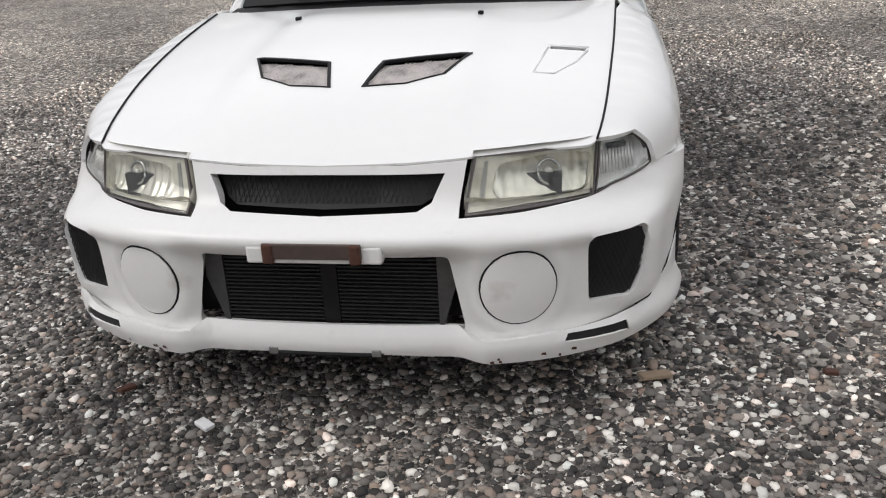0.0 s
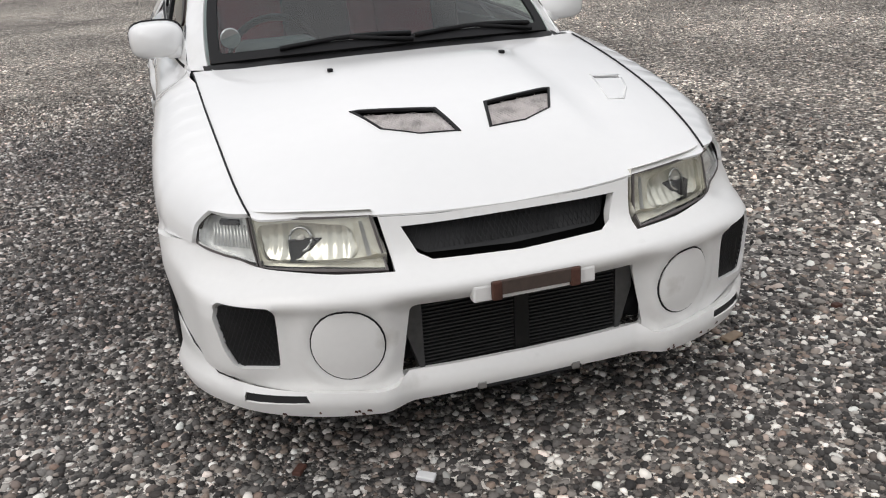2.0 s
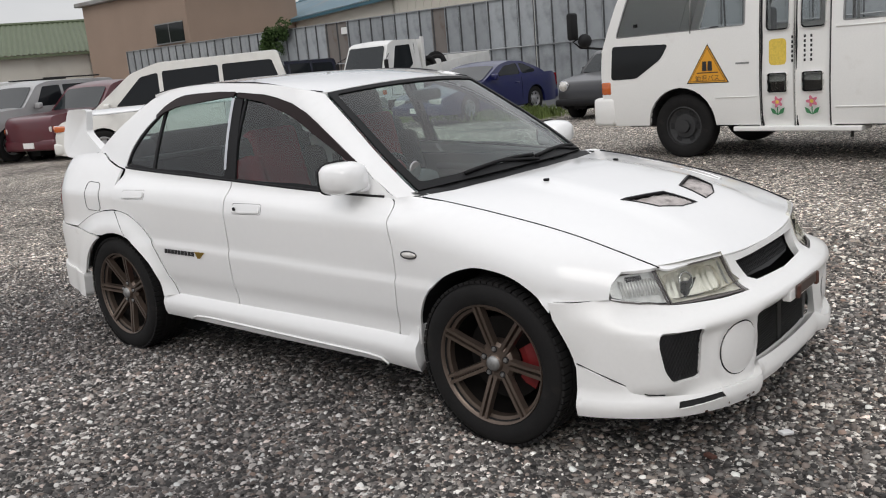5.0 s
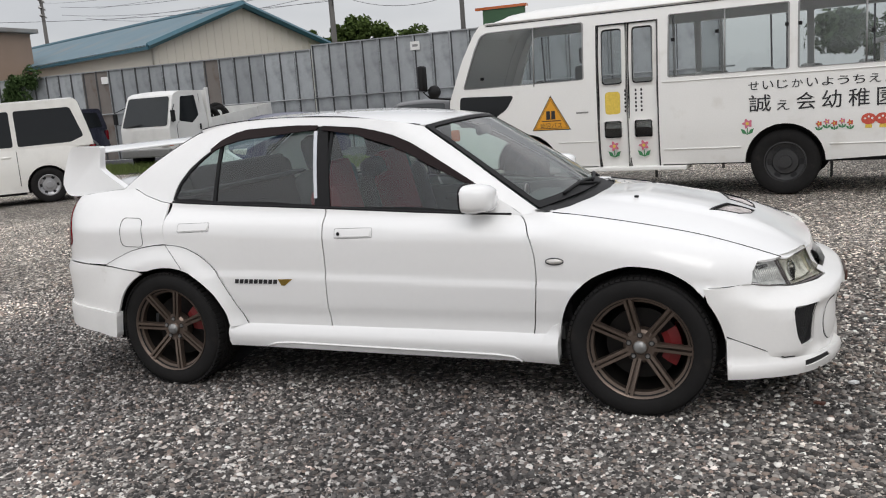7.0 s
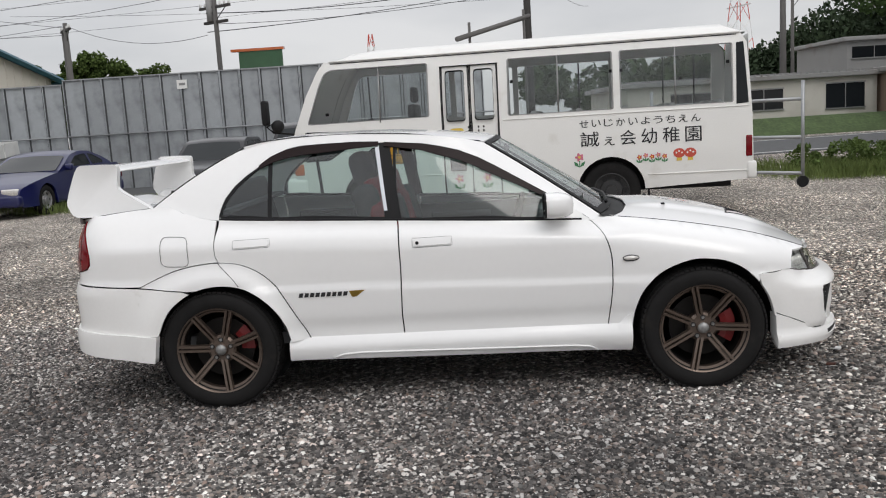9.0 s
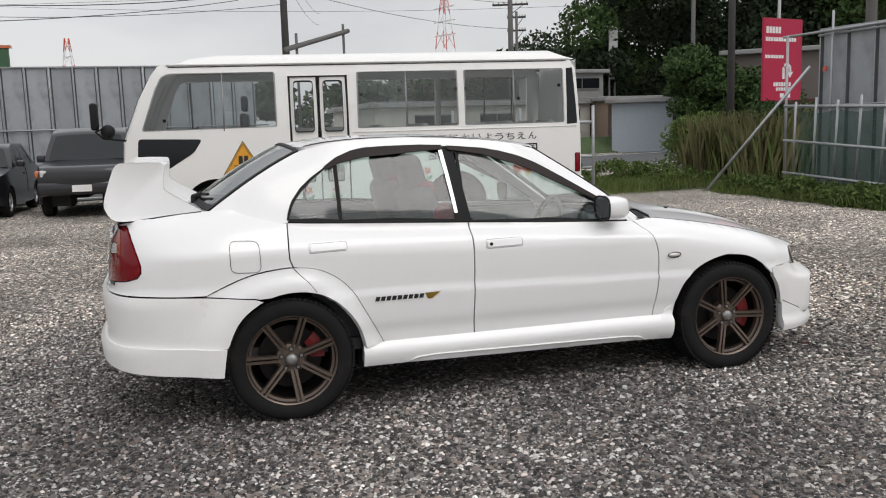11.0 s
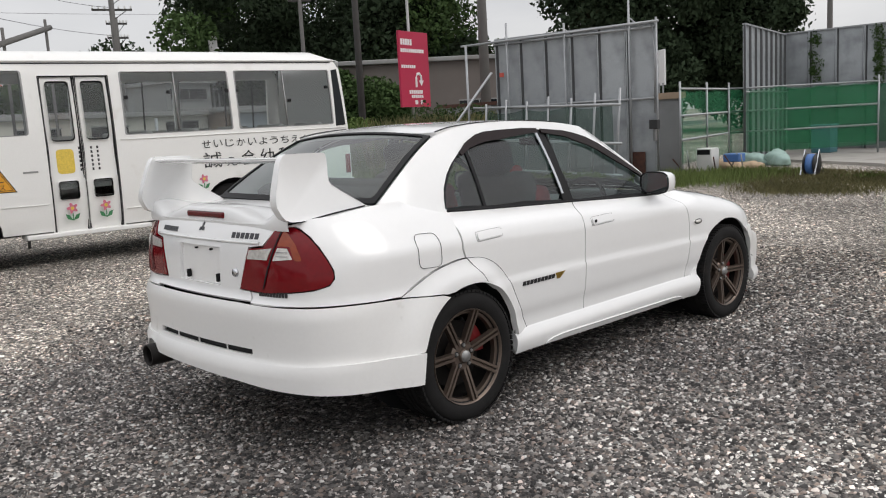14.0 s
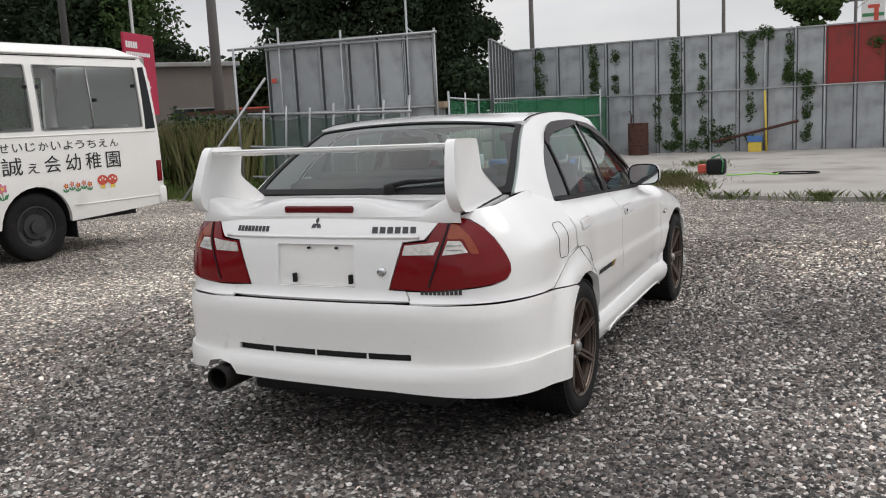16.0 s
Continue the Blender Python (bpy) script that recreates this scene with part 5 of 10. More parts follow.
# wheels
def make_wheel(x, y, sx):
    hub = Vector((x, y, 0.305))
    w = thing("wheel", "", "")
    w.parent = car
    w.location = hub
    ty = lathe(bmesh.new(), [(0.215, -0.09), (0.232, -0.108), (0.27, -0.114), (0.295, -0.108), (0.309, -0.094), (0.312, -0.06), (0.313, 0.0), (0.312, 0.06), (0.309, 0.094), (0.295, 0.108), (0.27, 0.114), (0.232, 0.108), (0.215, 0.09)], 64, "x")
    tyre = part("tyre", ty, M["tyre"], w, "black low-profile tyre", smooth=True)
    bm = bmesh.new()
    for k in range(72):  # tread blocks across the shoulders
        a = 2 * math.pi * k / 72
        for s2 in (-1, 1):
            box(bm, s2 * 0.055, s2 * 0.104, -0.0105, 0.0105, 0.306, 0.3165 if abs(s2) else 0, 0, pose(0, 0, 0, math.degrees(a)))
    for xx in (-0.03, 0.0, 0.03):
        lathe(bm, [(0.310, xx - 0.011), (0.3165, xx - 0.010), (0.3165, xx + 0.010), (0.310, xx + 0.011)], 64, "x")
    part("tread", bm, M["tyre"], tyre)
    o = sx  # outward
    rim = lathe(bmesh.new(), [(0.221, o * 0.106), (0.227, o * 0.110), (0.229, o * 0.104), (0.221, o * 0.098), (0.217, o * 0.086), (0.204, o * 0.082), (0.201, o * 0.03), (0.200, o * -0.09), (0.215, o * -0.1)], 56, "x")
    rm = part("rim", rim, M["bronze"], w, "bronze seven-spoke alloy rim", auto=40)
    barrel = lathe(bmesh.new(), [(0.20, o * 0.06), (0.198, o * -0.09), (0.12, o * -0.095), (0.05, o * -0.09)], 40, "x")
    part("barrel", barrel, M["bronze_dark"], rm, smooth=True)
    for k in range(7):  # twin spokes
        a = 2 * math.pi * k / 7 + (0.466 if y < 0 else 0.075)
        bm = bmesh.new()
        for sg in (-1, 1):
            pts = []
            for r, xo, off, wd in ((0.045, 0.070, 0.0105, 0.0110), (0.085, 0.078, 0.0108, 0.0092), (0.15, 0.092, 0.0112, 0.0086), (0.224, 0.106, 0.0120, 0.0092)):
                pts.append((r, xo, sg * off, wd))
            prev = None
            for r, xo, off, wd in pts:
                q4 = [bm.verts.new((o * (xo + dx), r * math.cos(a) - (off + dw) * math.sin(a), r * math.sin(a) + (off + dw) * math.cos(a))) for dx, dw in ((0, -wd * 0.7), (0, wd * 0.7), (-0.026, wd * 0.95), (-0.026, -wd * 0.95))]
                if prev:
                    for i in range(4):
                        bm.faces.new((prev[i], prev[(i + 1) % 4], q4[(i + 1) % 4], q4[i]))
                prev = q4
        # the shallow web between the twins
        web = [bm.verts.new((o * xo, r * math.cos(a) - off * math.sin(a), r * math.sin(a) + off * math.cos(a))) for r, xo, off in ((0.05, 0.048, -0.010), (0.05, 0.048, 0.010), (0.214, 0.080, 0.012), (0.214, 0.080, -0.012))]
        bm.faces.new(web)
        bmesh.ops.recalc_face_normals(bm, faces=bm.faces)
        part("spoke", bm, M["bronze"], rm)
    hb = lathe(bmesh.new(), [(0.0005, o * 0.084), (0.030, o * 0.084), (0.034, o * 0.080), (0.036, o * 0.072), (0.064, o * 0.071), (0.076, o * 0.060), (0.080, o * 0.02)], 36, "x")
    part("hub", hb, M["bronze"], rm, auto=40)
    cap = lathe(bmesh.new(), [(0.0005, o * 0.096), (0.022, o * 0.096), (0.029, o * 0.084)], 24, "x")
    part("centre_cap", cap, M["alu"], rm, smooth=True)
    for k in range(5):
        a = 2 * math.pi * k / 5 + (0.31 if y < 0 else 0.32)
        part("nut_hole", lathe(bmesh.new(), [(0.0005, o * 0.0735), (0.0135, o * 0.0735), (0.0140, o * 0.060)], 16, "x", (0, 0.052 * math.cos(a), 0.052 * math.sin(a))), M["under"], rm)
        part("wheel_nut", lathe(bmesh.new(), [(0.0005, o * 0.079), (0.007, o * 0.079), (0.0090, o * 0.074), (0.0090, o * 0.055)], 8, "x", (0, 0.052 * math.cos(a), 0.052 * math.sin(a))), M["steel"], rm)
    disc = lathe(bmesh.new(), [(0.06, o * 0.012), (0.07, o * 0.006), (0.16, o * 0.006), (0.16, o * -0.02), (0.06, o * -0.02)], 40, "x")
    part("brake_disc", disc, M["bronze_dark"], w)
    ca = bmesh.new()
    vs = []
    a0, a1 = (-0.55, 0.55) if y < 0 else (2.35, 3.2)
    for a in np.linspace(a0, a1, 9):
        ring = [ca.verts.new((o * xx, r * math.cos(math.pi - a) if y < 0 else r * math.cos(a), r * math.sin(a))) for xx, r in ((0.035, 0.10), (0.042, 0.13), (0.035, 0.172), (-0.05, 0.172), (-0.05, 0.10))]
        if vs:
            for i in range(5):
                ca.faces.new((vs[i], vs[(i + 1) % 5], ring[(i + 1) % 5], ring[i]))
        vs = ring
    bmesh.ops.recalc_face_normals(ca, faces=ca.faces)
    part("brake_caliper", ca, M["red_cal"], w, "red brake caliper")
    return w


for x, y in ((-0.758, -1.255), (-0.758, 1.255), (0.758, -1.255), (0.758, 1.255)):
    make_wheel(x, y, -1 if x < 0 else 1)

# what lies behind the sheet metal: arch liners, floor, bulkheads
for y in (-1.255, 1.255):
    for sx in (-1, 1):
        lin = lathe(bmesh.new(), [(0.375, sx * 0.50), (0.375, sx * 0.832)], 32, "x", (0, y, 0.31))
        for v in [v for v in lin.verts if v.co.z < 0.20]:
            lin.verts.remove(v)
        part("arch_liner", lin, M["under"], car)
        part("arch_wall", lathe(bmesh.new(), [(0.001, sx * 0.50), (0.375, sx * 0.50)], 24, "x", (0, y, 0.36)), M["under"], car)
part("underbody", boxed(-0.70, 0.70, -0.92, 0.90, 0.185, 0.34, 0.02), M["under"], car)
part("underbody", boxed(-0.49, 0.49, -1.86, 1.95, 0.20, 0.55, 0.02), M["under"], car)
part("sill", boxed(-0.79, -0.60, -0.88, 0.88, 0.22, 0.34, 0.02), M["under"], car)
part("sill", boxed(0.60, 0.79, -0.88, 0.88, 0.22, 0.34, 0.02), M["under"], car)
part("rear_wall", boxed(-0.60, 0.60, 1.96, 2.02, 0.36, 0.99), M["under"], car)

# cabin: dashboard, wheel, seats, headliner, rear shelf
cabin = part("dashboard", boxed(-0.62, 0.62, -0.84, -0.42, 0.62, 0.85, 0.05), M["cabin"], car, "dark grey dashboard", smooth=True)
part("binnacle", boxed(-0.52, -0.20, -0.55, -0.36, 0.80, 0.925, 0.04), M["cabin"], cabin, smooth=True)
part("bulkhead", boxed(-0.66, 0.66, -0.92, -0.86, 0.30, 0.86), M["under"], car)
part("cabin_floor", boxed(-0.74, 0.74, -0.9, 1.5, 0.30, 0.36), M["cabin"], car)
for sx in (-1, 1):
    part("door_card", boxed(*sorted((sx * 0.665, sx * 0.695)), -0.68, 1.12, 0.34, 0.88, 0.01), M["cabin"], car)
part("parcel_shelf", boxed(-0.62, 0.62, 1.20, 1.66, 1.0, 1.025, 0.008), M["cabin"], car)
part("gauge_pod", boxed(-0.12, 0.02, 1.56, 1.62, 1.025, 1.075, 0.01), M["trim"], car)
panel("headliner", [(-0.48, -0.18), (0.48, -0.18), (0.5, 1.12), (-0.5, 1.12)], lambda x, y: (x, y, roof_z(x, y) - 0.035), M["cabin_light"], car, step=0.1, depth=0)
sw = tubed([(-0.36 + 0.18 * math.cos(a), -0.33 - 0.055 * math.sin(a), 0.83 + 0.17 * math.sin(a)) for a in np.linspace(0, 2 * math.pi, 33)], 0.014, 8)
wheel_ob = part("steering_wheel", sw, M["trim"], car, smooth=True)
bm = bmesh.new()
box(bm, -0.42, -0.30, -0.37, -0.31, 0.78, 0.88, 0.02)
for a in (0.1, math.pi - 0.1, -math.pi / 2):
    tube(bm, [(-0.36, -0.335, 0.83), (-0.36 + 0.17 * math.cos(a), -0.33 - 0.05 * math.sin(a), 0.83 + 0.16 * math.sin(a))], 0.013, 8)
tube(bm, [(-0.36, -0.34, 0.83), (-0.36, -0.50, 0.78)], 0.03, 8)
part("wheel_boss", bm, M["trim"], wheel_ob, smooth=True)


def seat_shell(name, x, y, w, mats, headrest=True, bucket=True):
    back, insert = mats
    seat = part(name, boxed(x - w / 2, x + w / 2, y - 0.26, y + 0.26, 0.42, 0.60, 0.05), back, car, "red and black bucket seat", smooth=True)
    tilt = pose(x, y + 0.20, 0.56, -14)
    part("backrest", boxed(-w / 2, w / 2, -0.02, 0.12, 0.0, 0.58, 0.05, tilt), back, seat, smooth=True)
    part("cushion", boxed(-w / 2 + 0.11, w / 2 - 0.11, -0.045, 0.05, 0.04, 0.60, 0.03, tilt), insert, seat, smooth=True)
    part("cushion", boxed(x - w / 2 + 0.10, x + w / 2 - 0.10, y - 0.27, y + 0.15, 0.57, 0.625, 0.03), insert, seat, smooth=True)
    if bucket:
        for sx in (-1, 1):
            part("bolster", boxed(sx * (w / 2 - 0.05) - 0.06, sx * (w / 2 - 0.05) + 0.06, -0.10, 0.06, 0.05, 0.47, 0.045, tilt), insert if sx < 0 else back, seat, smooth=True)
    if headrest:
        part("headrest", boxed(-0.13, 0.13, -0.02, 0.10, 0.55, 0.76, 0.05, tilt), back, seat, smooth=True)


seat_shell("front_seat", -0.37, 0.10, 0.52, (M["seat_black"], M["seat_red"]))
seat_shell("front_seat", 0.37, 0.10, 0.52, (M["seat_black"], M["seat_red"]))
seat_shell("rear_seat", 0.0, 0.98, 1.22, (M["seat_black"], M["seat_black"]), headrest=False, bucket=False)
part("room_mirror", boxed(-0.11, 0.11, -0.33, -0.30, 1.22, 1.275, 0.015), M["trim"], car, smooth=True)
part("vent_disc", lathe(bmesh.new(), [(0.0005, 0.0), (0.032, 0.0), (0.036, 0.004)], 18, "y", tuple(np.array(on_screen(-0.86, 0.16)) + (0, 0.012, 0.0))), M["steel"], cabin)
strip("door_pull", [(-0.655, y, 0.80) for y in (-0.2, 0.0, 0.2)], 0.02, 0, M["cabin"], car, mirror=True)


# ---- the kindergarten bus ----
BUS = pose(6.05, -3.65, 0, 0, 0, -6.4)
bus = thing("bus", "white kindergarten minibus with painted flowers and black lettering, parked on gravel", "bus", BUS)
M["bus_white"] = mat("cream_bus_paint", (0.82, 0.815, 0.79), 0.38, coat=0.3, var=0.03, scale=1.5, dirt=(0.60, 0.57, 0.51), dirt_scale=2.5, dirt_at=(0.62, 0.9))
M["bus_in"] = mat("grey_bus_lining", (0.30, 0.30, 0.29), 0.8, var=0.1)
M["bus_seat"] = mat("dark_red_bus_seat", (0.16, 0.05, 0.045), 0.85, var=0.15)
M["orange"] = mat("orange_indicator", (0.55, 0.12, 0.02), 0.2, coat=0.8, var=0.1)
M["yellow_sign"] = mat("yellow_sign_film", (0.72, 0.33, 0.02), 0.45, var=0.05)
M["pink"] = mat("pink_paint", (0.62, 0.18, 0.26), 0.5, var=0.15, scale=30)
M["green_paint"] = mat("green_paint", (0.05, 0.22, 0.09), 0.5, var=0.2, scale=30)
M["red_paint"] = mat("red_paint", (0.55, 0.08, 0.05), 0.5, var=0.15, scale=30)
M["blue_paint"] = mat("blue_paint", (0.07, 0.17, 0.42), 0.5, var=0.15, scale=30)
M["yellow_paint"] = mat("yellow_paint", (0.72, 0.52, 0.08), 0.5, var=0.15, scale=30)
M["rim_grey"] = mat("grey_painted_steel_wheel", (0.035, 0.035, 0.036), 0.6, metal=0.2, var=0.2, scale=20)


def bus_w(z):
    return ip(z, (0.35, 0.45, 0.9, 1.42, 2.25, 2.33, 2.40), (0.06, 0.03, 0.0, 0.005, 0.075, 0.10, 0.16))


def on_bus(s, z, out=0.0):
    return (bus_w(z) - out, s, z)


NOSE = [(6.10, 0.40), (6.19, 0.46), (6.20, 1.10), (6.18, 1.35), (6.10, 1.55), (5.97, 1.88), (5.80, 2.20), (5.70, 2.33)]
bus_out = [(0.10, 0.47), (0.06, 0.60), (0.07, 1.30), (0.12, 2.20), (0.20, 2.33)] + NOSE[::-1] + [(5.52, 0.40)]
bus_out += [(5.08 + 0.45 * math.cos(a), 0.40 + 0.45 * math.sin(a)) for a in np.linspace(0.0, math.pi, 15)]
bus_out += [(4.10, 0.40), (4.10, 0.36), (3.28, 0.36), (3.28, 0.40), (2.9, 0.40)]
bus_out += [(1.86 + 0.44 * math.cos(a), 0.40 + 0.44 * math.sin(a)) for a in np.linspace(0.0, math.pi, 15)]
W_FRONT = rounded([(5.97, 1.490), (5.78, 2.02), (5.70, 2.18), (5.60, 2.225), (4.245, 2.225), (4.245, 1.505)], 0.04)
W_1 = rounded([(3.185, 1.455), (3.175, 2.205), (1.80, 2.205), (1.80, 1.455)], 0.03)
W_2 = rounded([(1.715, 1.455), (1.715, 2.205), (0.300, 2.205), (0.300, 1.455)], 0.03)
body = panel("body_side", bus_out, on_bus, M["bus_white"], bus, holes=[W_FRONT, W_1, W_2, [(4.085, 0.38), (4.085, 2.165), (3.300, 2.165), (3.300, 0.38)]], step=0.09, depth=0.05, centre=(1.0, 3.0, 1.4))
panel("body_side", bus_out, lambda s, z: (2.04 - bus_w(z), s, z), M["bus_white"], bus, holes=[W_FRONT, W_1, W_2, rounded([(4.16, 1.49), (4.16, 2.205), (3.26, 2.205), (3.26, 1.49)], 0.03)], step=0.09, depth=0.05, centre=(1.0, 3.0, 1.4))
# roof shell
bm = bmesh.new()
rings = []
for s in [0.12, 0.20, 0.40, 1.2, 2.2, 3.2, 4.2, 5.0, 5.35, 5.55, 5.68, 5.72]:
    drop = 0.20 * sstep(s, 5.15, 5.72) ** 1.5 + 0.16 * (1 - sstep(s, 0.12, 0.42)) ** 2
    ring = []
    for t in np.linspace(0, 1, 25):
        w = 0.10 + 1.84 * t
        e = abs(2 * t - 1)
        z = 2.33 + 0.165 * (1 - e ** 3.4) ** 0.6 - drop * (1 - e ** 6)
        ring.append(bm.verts.new((w, s, max(z, 2.325))))
    rings.append(ring)
for a, b in zip(rings, rings[1:]):
    for k in range(24):
        bm.faces.new((a[k], a[k + 1], b[k + 1], b[k]))
bmesh.ops.recalc_face_normals(bm, faces=bm.faces)
part("roof", bm, M["bus_white"], bus, smooth=True)
strip("rain_gutter", [(0.092, s, 2.332) for s in np.linspace(0.2, 5.62, 14)], 0.014, 0, M["bus_white"], bus)
strip("gutter_line", [(0.088, s, 2.305) for s in np.linspace(0.25, 5.6, 14)], 0.006, 0, M["seam"], bus)
# front and back faces
bm = bmesh.new()
for pts, nm in ((NOSE, "front"),):
    rows = []
    for s, z in pts:
        rows.append([bm.verts.new((bus_w(z) + (2.04 - 2 * bus_w(z)) * t, s + 0.10 * (1 - (2 * t - 1) ** 4) , z)) for t in np.linspace(0, 1, 13)])
    for a, b in zip(rows, rows[1:]):
        for k in range(12):
            bm.faces.new((a[k], a[k + 1], b[k + 1], b[k]))
bmesh.ops.recalc_face_normals(bm, faces=bm.faces)
part("front_face", bm, M["bus_white"], bus, smooth=True)
panel("windscreen", [(0.20, 1.50), (1.84, 1.50), (1.78, 2.18), (0.26, 2.18)], lambda w, z: (w, float(np.interp(z, [p[1] for p in NOSE], [p[0] for p in NOSE])) + 0.10 * (1 - (2 * (w - bus_w(z)) / (2.04 - 2 * bus_w(z)) - 1) ** 4) + 0.006, z), M["glass_black"], bus, step=0.1, depth=0.01, centre=(1, 3, 1.4))
panel("back_face", [(0.10, 0.47), (1.94, 0.47), (2.0, 1.3), (1.92, 2.33), (0.12, 2.33), (0.04, 1.3)], lambda w, z: (w, 0.10 + 0.06 * (1 - ((w - 1.02) / 0.92) ** 4) * -1, z), M["bus_white"], bus, step=0.12, depth=0.0, centre=(1, 3, 1.4))
panel("rear_corner_glass", [(0.265, 1.43), (0.255, 2.20), (0.165, 2.21), (0.115, 1.44)], lambda s, z: on_bus(s, z, 0.004), M["glass_black"], bus, step=0.08, depth=0.01)
# windows: panes, bright frames and sliding rails
for o, divs, nm in ((W_FRONT, (4.93,), "front_window"), (W_1, (2.515,), "side_window"), (W_2, (1.015,), "side_window")):
    panel("window_frame", o, lambda s, z: on_bus(s, z, 0.003), M["alu"], bus, holes=[inset(o, d=0.020)], step=0.08, depth=0.02)
    panel(nm, inset(o, d=0.012), lambda s, z: on_bus(s, z, -0.015), M["glass_bus"], bus, step=0.15, depth=0)
    for d in divs:
        top = 2.20 if nm != "front_window" else 2.215
        strip("sliding_rail", [on_bus(d, z, -0.004) for z in (1.47, 1.8, top)], 0.011, 0, M["alu"], bus)
for o in (W_FRONT, W_1, W_2):
    panel("far_window", inset(o, d=0.01), lambda s, z: (2.04 - bus_w(z) - 0.01, s, z), M["glass_bus"], bus, step=0.2, depth=0)
for s in (2.25, 1.0, 0.55, 5.55):
    strip("far_rail", [(2.04 - bus_w(z) - 0.02, s, z) for z in (1.46, 2.2)], 0.012, 0, M["trim"], bus)
for s, z in ((1.83, 1.95), (1.69, 1.95), (2.60, 1.95), (0.36, 1.97), (0.95, 1.80), (3.12, 1.9), (5.68, 1.62)):
    part("window_latch", boxed(-0.02, 0.02, s - 0.02, s + 0.02, z - 0.02, z + 0.02, 0.004, Matrix.Translation((bus_w(z) + 0.012, 0, 0))), M["trim"], bus)
# the cut-off corner of black glass ahead of the front wheel
panel("corner_glass", rounded([(6.02, 1.395), (6.05, 0.98), (5.68, 0.985), (5.33, 1.20), (5.22, 1.37)], 0.05), lambda s, z: on_bus(s, z, 0.004), M["glass_black"], bus, step=0.1, depth=0.012)
# folding door in two leaves
for s0, s1 in ((4.072, 3.700), (3.684, 3.312)):
    dm = (s0 + s1) / 2
    lo, hi = min(s0, s1), max(s0, s1)
    up = rounded([(lo + 0.055, 1.42), (hi - 0.055, 1.42), (hi - 0.055, 2.10), (lo + 0.055, 2.10)], 0.05)
    dn = rounded([(lo + 0.075, 0.755), (hi - 0.075, 0.755), (hi - 0.075, 0.965), (lo + 0.075, 0.965)], 0.03)
    leaf = panel("door_leaf", [(lo, 0.375), (hi, 0.375), (hi, 2.155), (lo, 2.155)], lambda s, z: on_bus(s, z, -0.03), M["bus_white"], bus, holes=[up, dn], step=0.09, depth=0.03, label="white folding door leaf")
    for o in (up, dn):
        panel("door_seal", o, lambda s, z: on_bus(s, z, -0.024), M["trim"], leaf, holes=[inset(o, d=0.016)], step=0.06, depth=0.012)
        panel("door_glass", inset(o, d=0.01), lambda s, z: on_bus(s, z, -0.036), M["glass_bus"], leaf, step=0.1, depth=0)
    strip("leaf_seal", [on_bus(lo, z, -0.026) for z in (0.38, 1.3, 2.15)], 0.017, 0, M["trim"], leaf)
    strip("leaf_seal", [on_bus(hi, z, -0.026) for z in (0.38, 1.3, 2.15)], 0.017, 0, M["trim"], leaf)
panel("door_jamb", [(3.28, 0.37), (4.105, 0.37), (4.105, 2.185), (3.28, 2.185)], lambda s, z: on_bus(s, z, -0.004), M["trim"], bus, holes=[[(3.318, 0.375), (4.067, 0.375), (4.067, 2.15), (3.318, 2.15)]], step=0.1, depth=0.03)
# belt trims, lamps, step, mirror
for z, s0, s1 in ((0.585, 0.12, 1.38), (0.585, 2.34, 3.25), (1.405, 0.12, 3.25)):
    strip("side_trim", [on_bus(s, z, 0.004) for s in np.linspace(s0, s1, 10)], 0.008, 0, M["bus_white"], bus)
strip("side_trim", [on_bus(s, 0.72, 0.003) for s in (4.12, 4.3, 4.62)], 0.007, 0, M["bus_white"], bus)
part("tail_lamp", boxed(-0.012, 0.05, 0.075, 0.155, 0.76, 1.03, 0.015), M["red_lens"], bus, smooth=True)
part("indicator", boxed(-0.012, 0.06, 6.06, 6.20, 0.80, 0.96, 0.02), M["orange"], bus, "orange indicator lamp", smooth=True)
part("front_bumper", boxed(-0.015, 2.055, 6.02, 6.34, 0.40, 0.76, 0.05), M["bus_white"], bus, smooth=True)
part("rear_bumper", boxed(-0.01, 2.05, 0.02, 0.14, 0.47, 0.70, 0.03), M["bus_white"], bus, smooth=True)
part("door_step", boxed(0.0, 0.30, 2.98, 4.40, 0.33, 0.385, 0.012), M["bus_white"], bus)
part("filler_strip", boxed(-0.004, 0.01, 4.20, 4.36, 1.085, 1.105), M["alu"], bus)
arm = part("mirror_arm", tubed([(0.02, 6.16, 1.38), (-0.12, 6.42, 1.42), (-0.16, 6.50, 1.50), (-0.12, 6.38, 1.56)], 0.014, 8), M["trim"], bus, "black side mirror on a bent arm", smooth=True)
part("mirror_head", boxed(-0.24, -0.08, 6.46, 6.54, 1.52, 1.86, 0.03), M["trim"], arm, smooth=True)
bm = bmesh.new()
bmesh.ops.create_uvsphere(bm, u_segments=14, v_segments=10, radius=0.09, matrix=Matrix.Translation((-0.10, 6.36, 1.50)))
part("round_mirror", bm, M["trim"], arm, smooth=True)
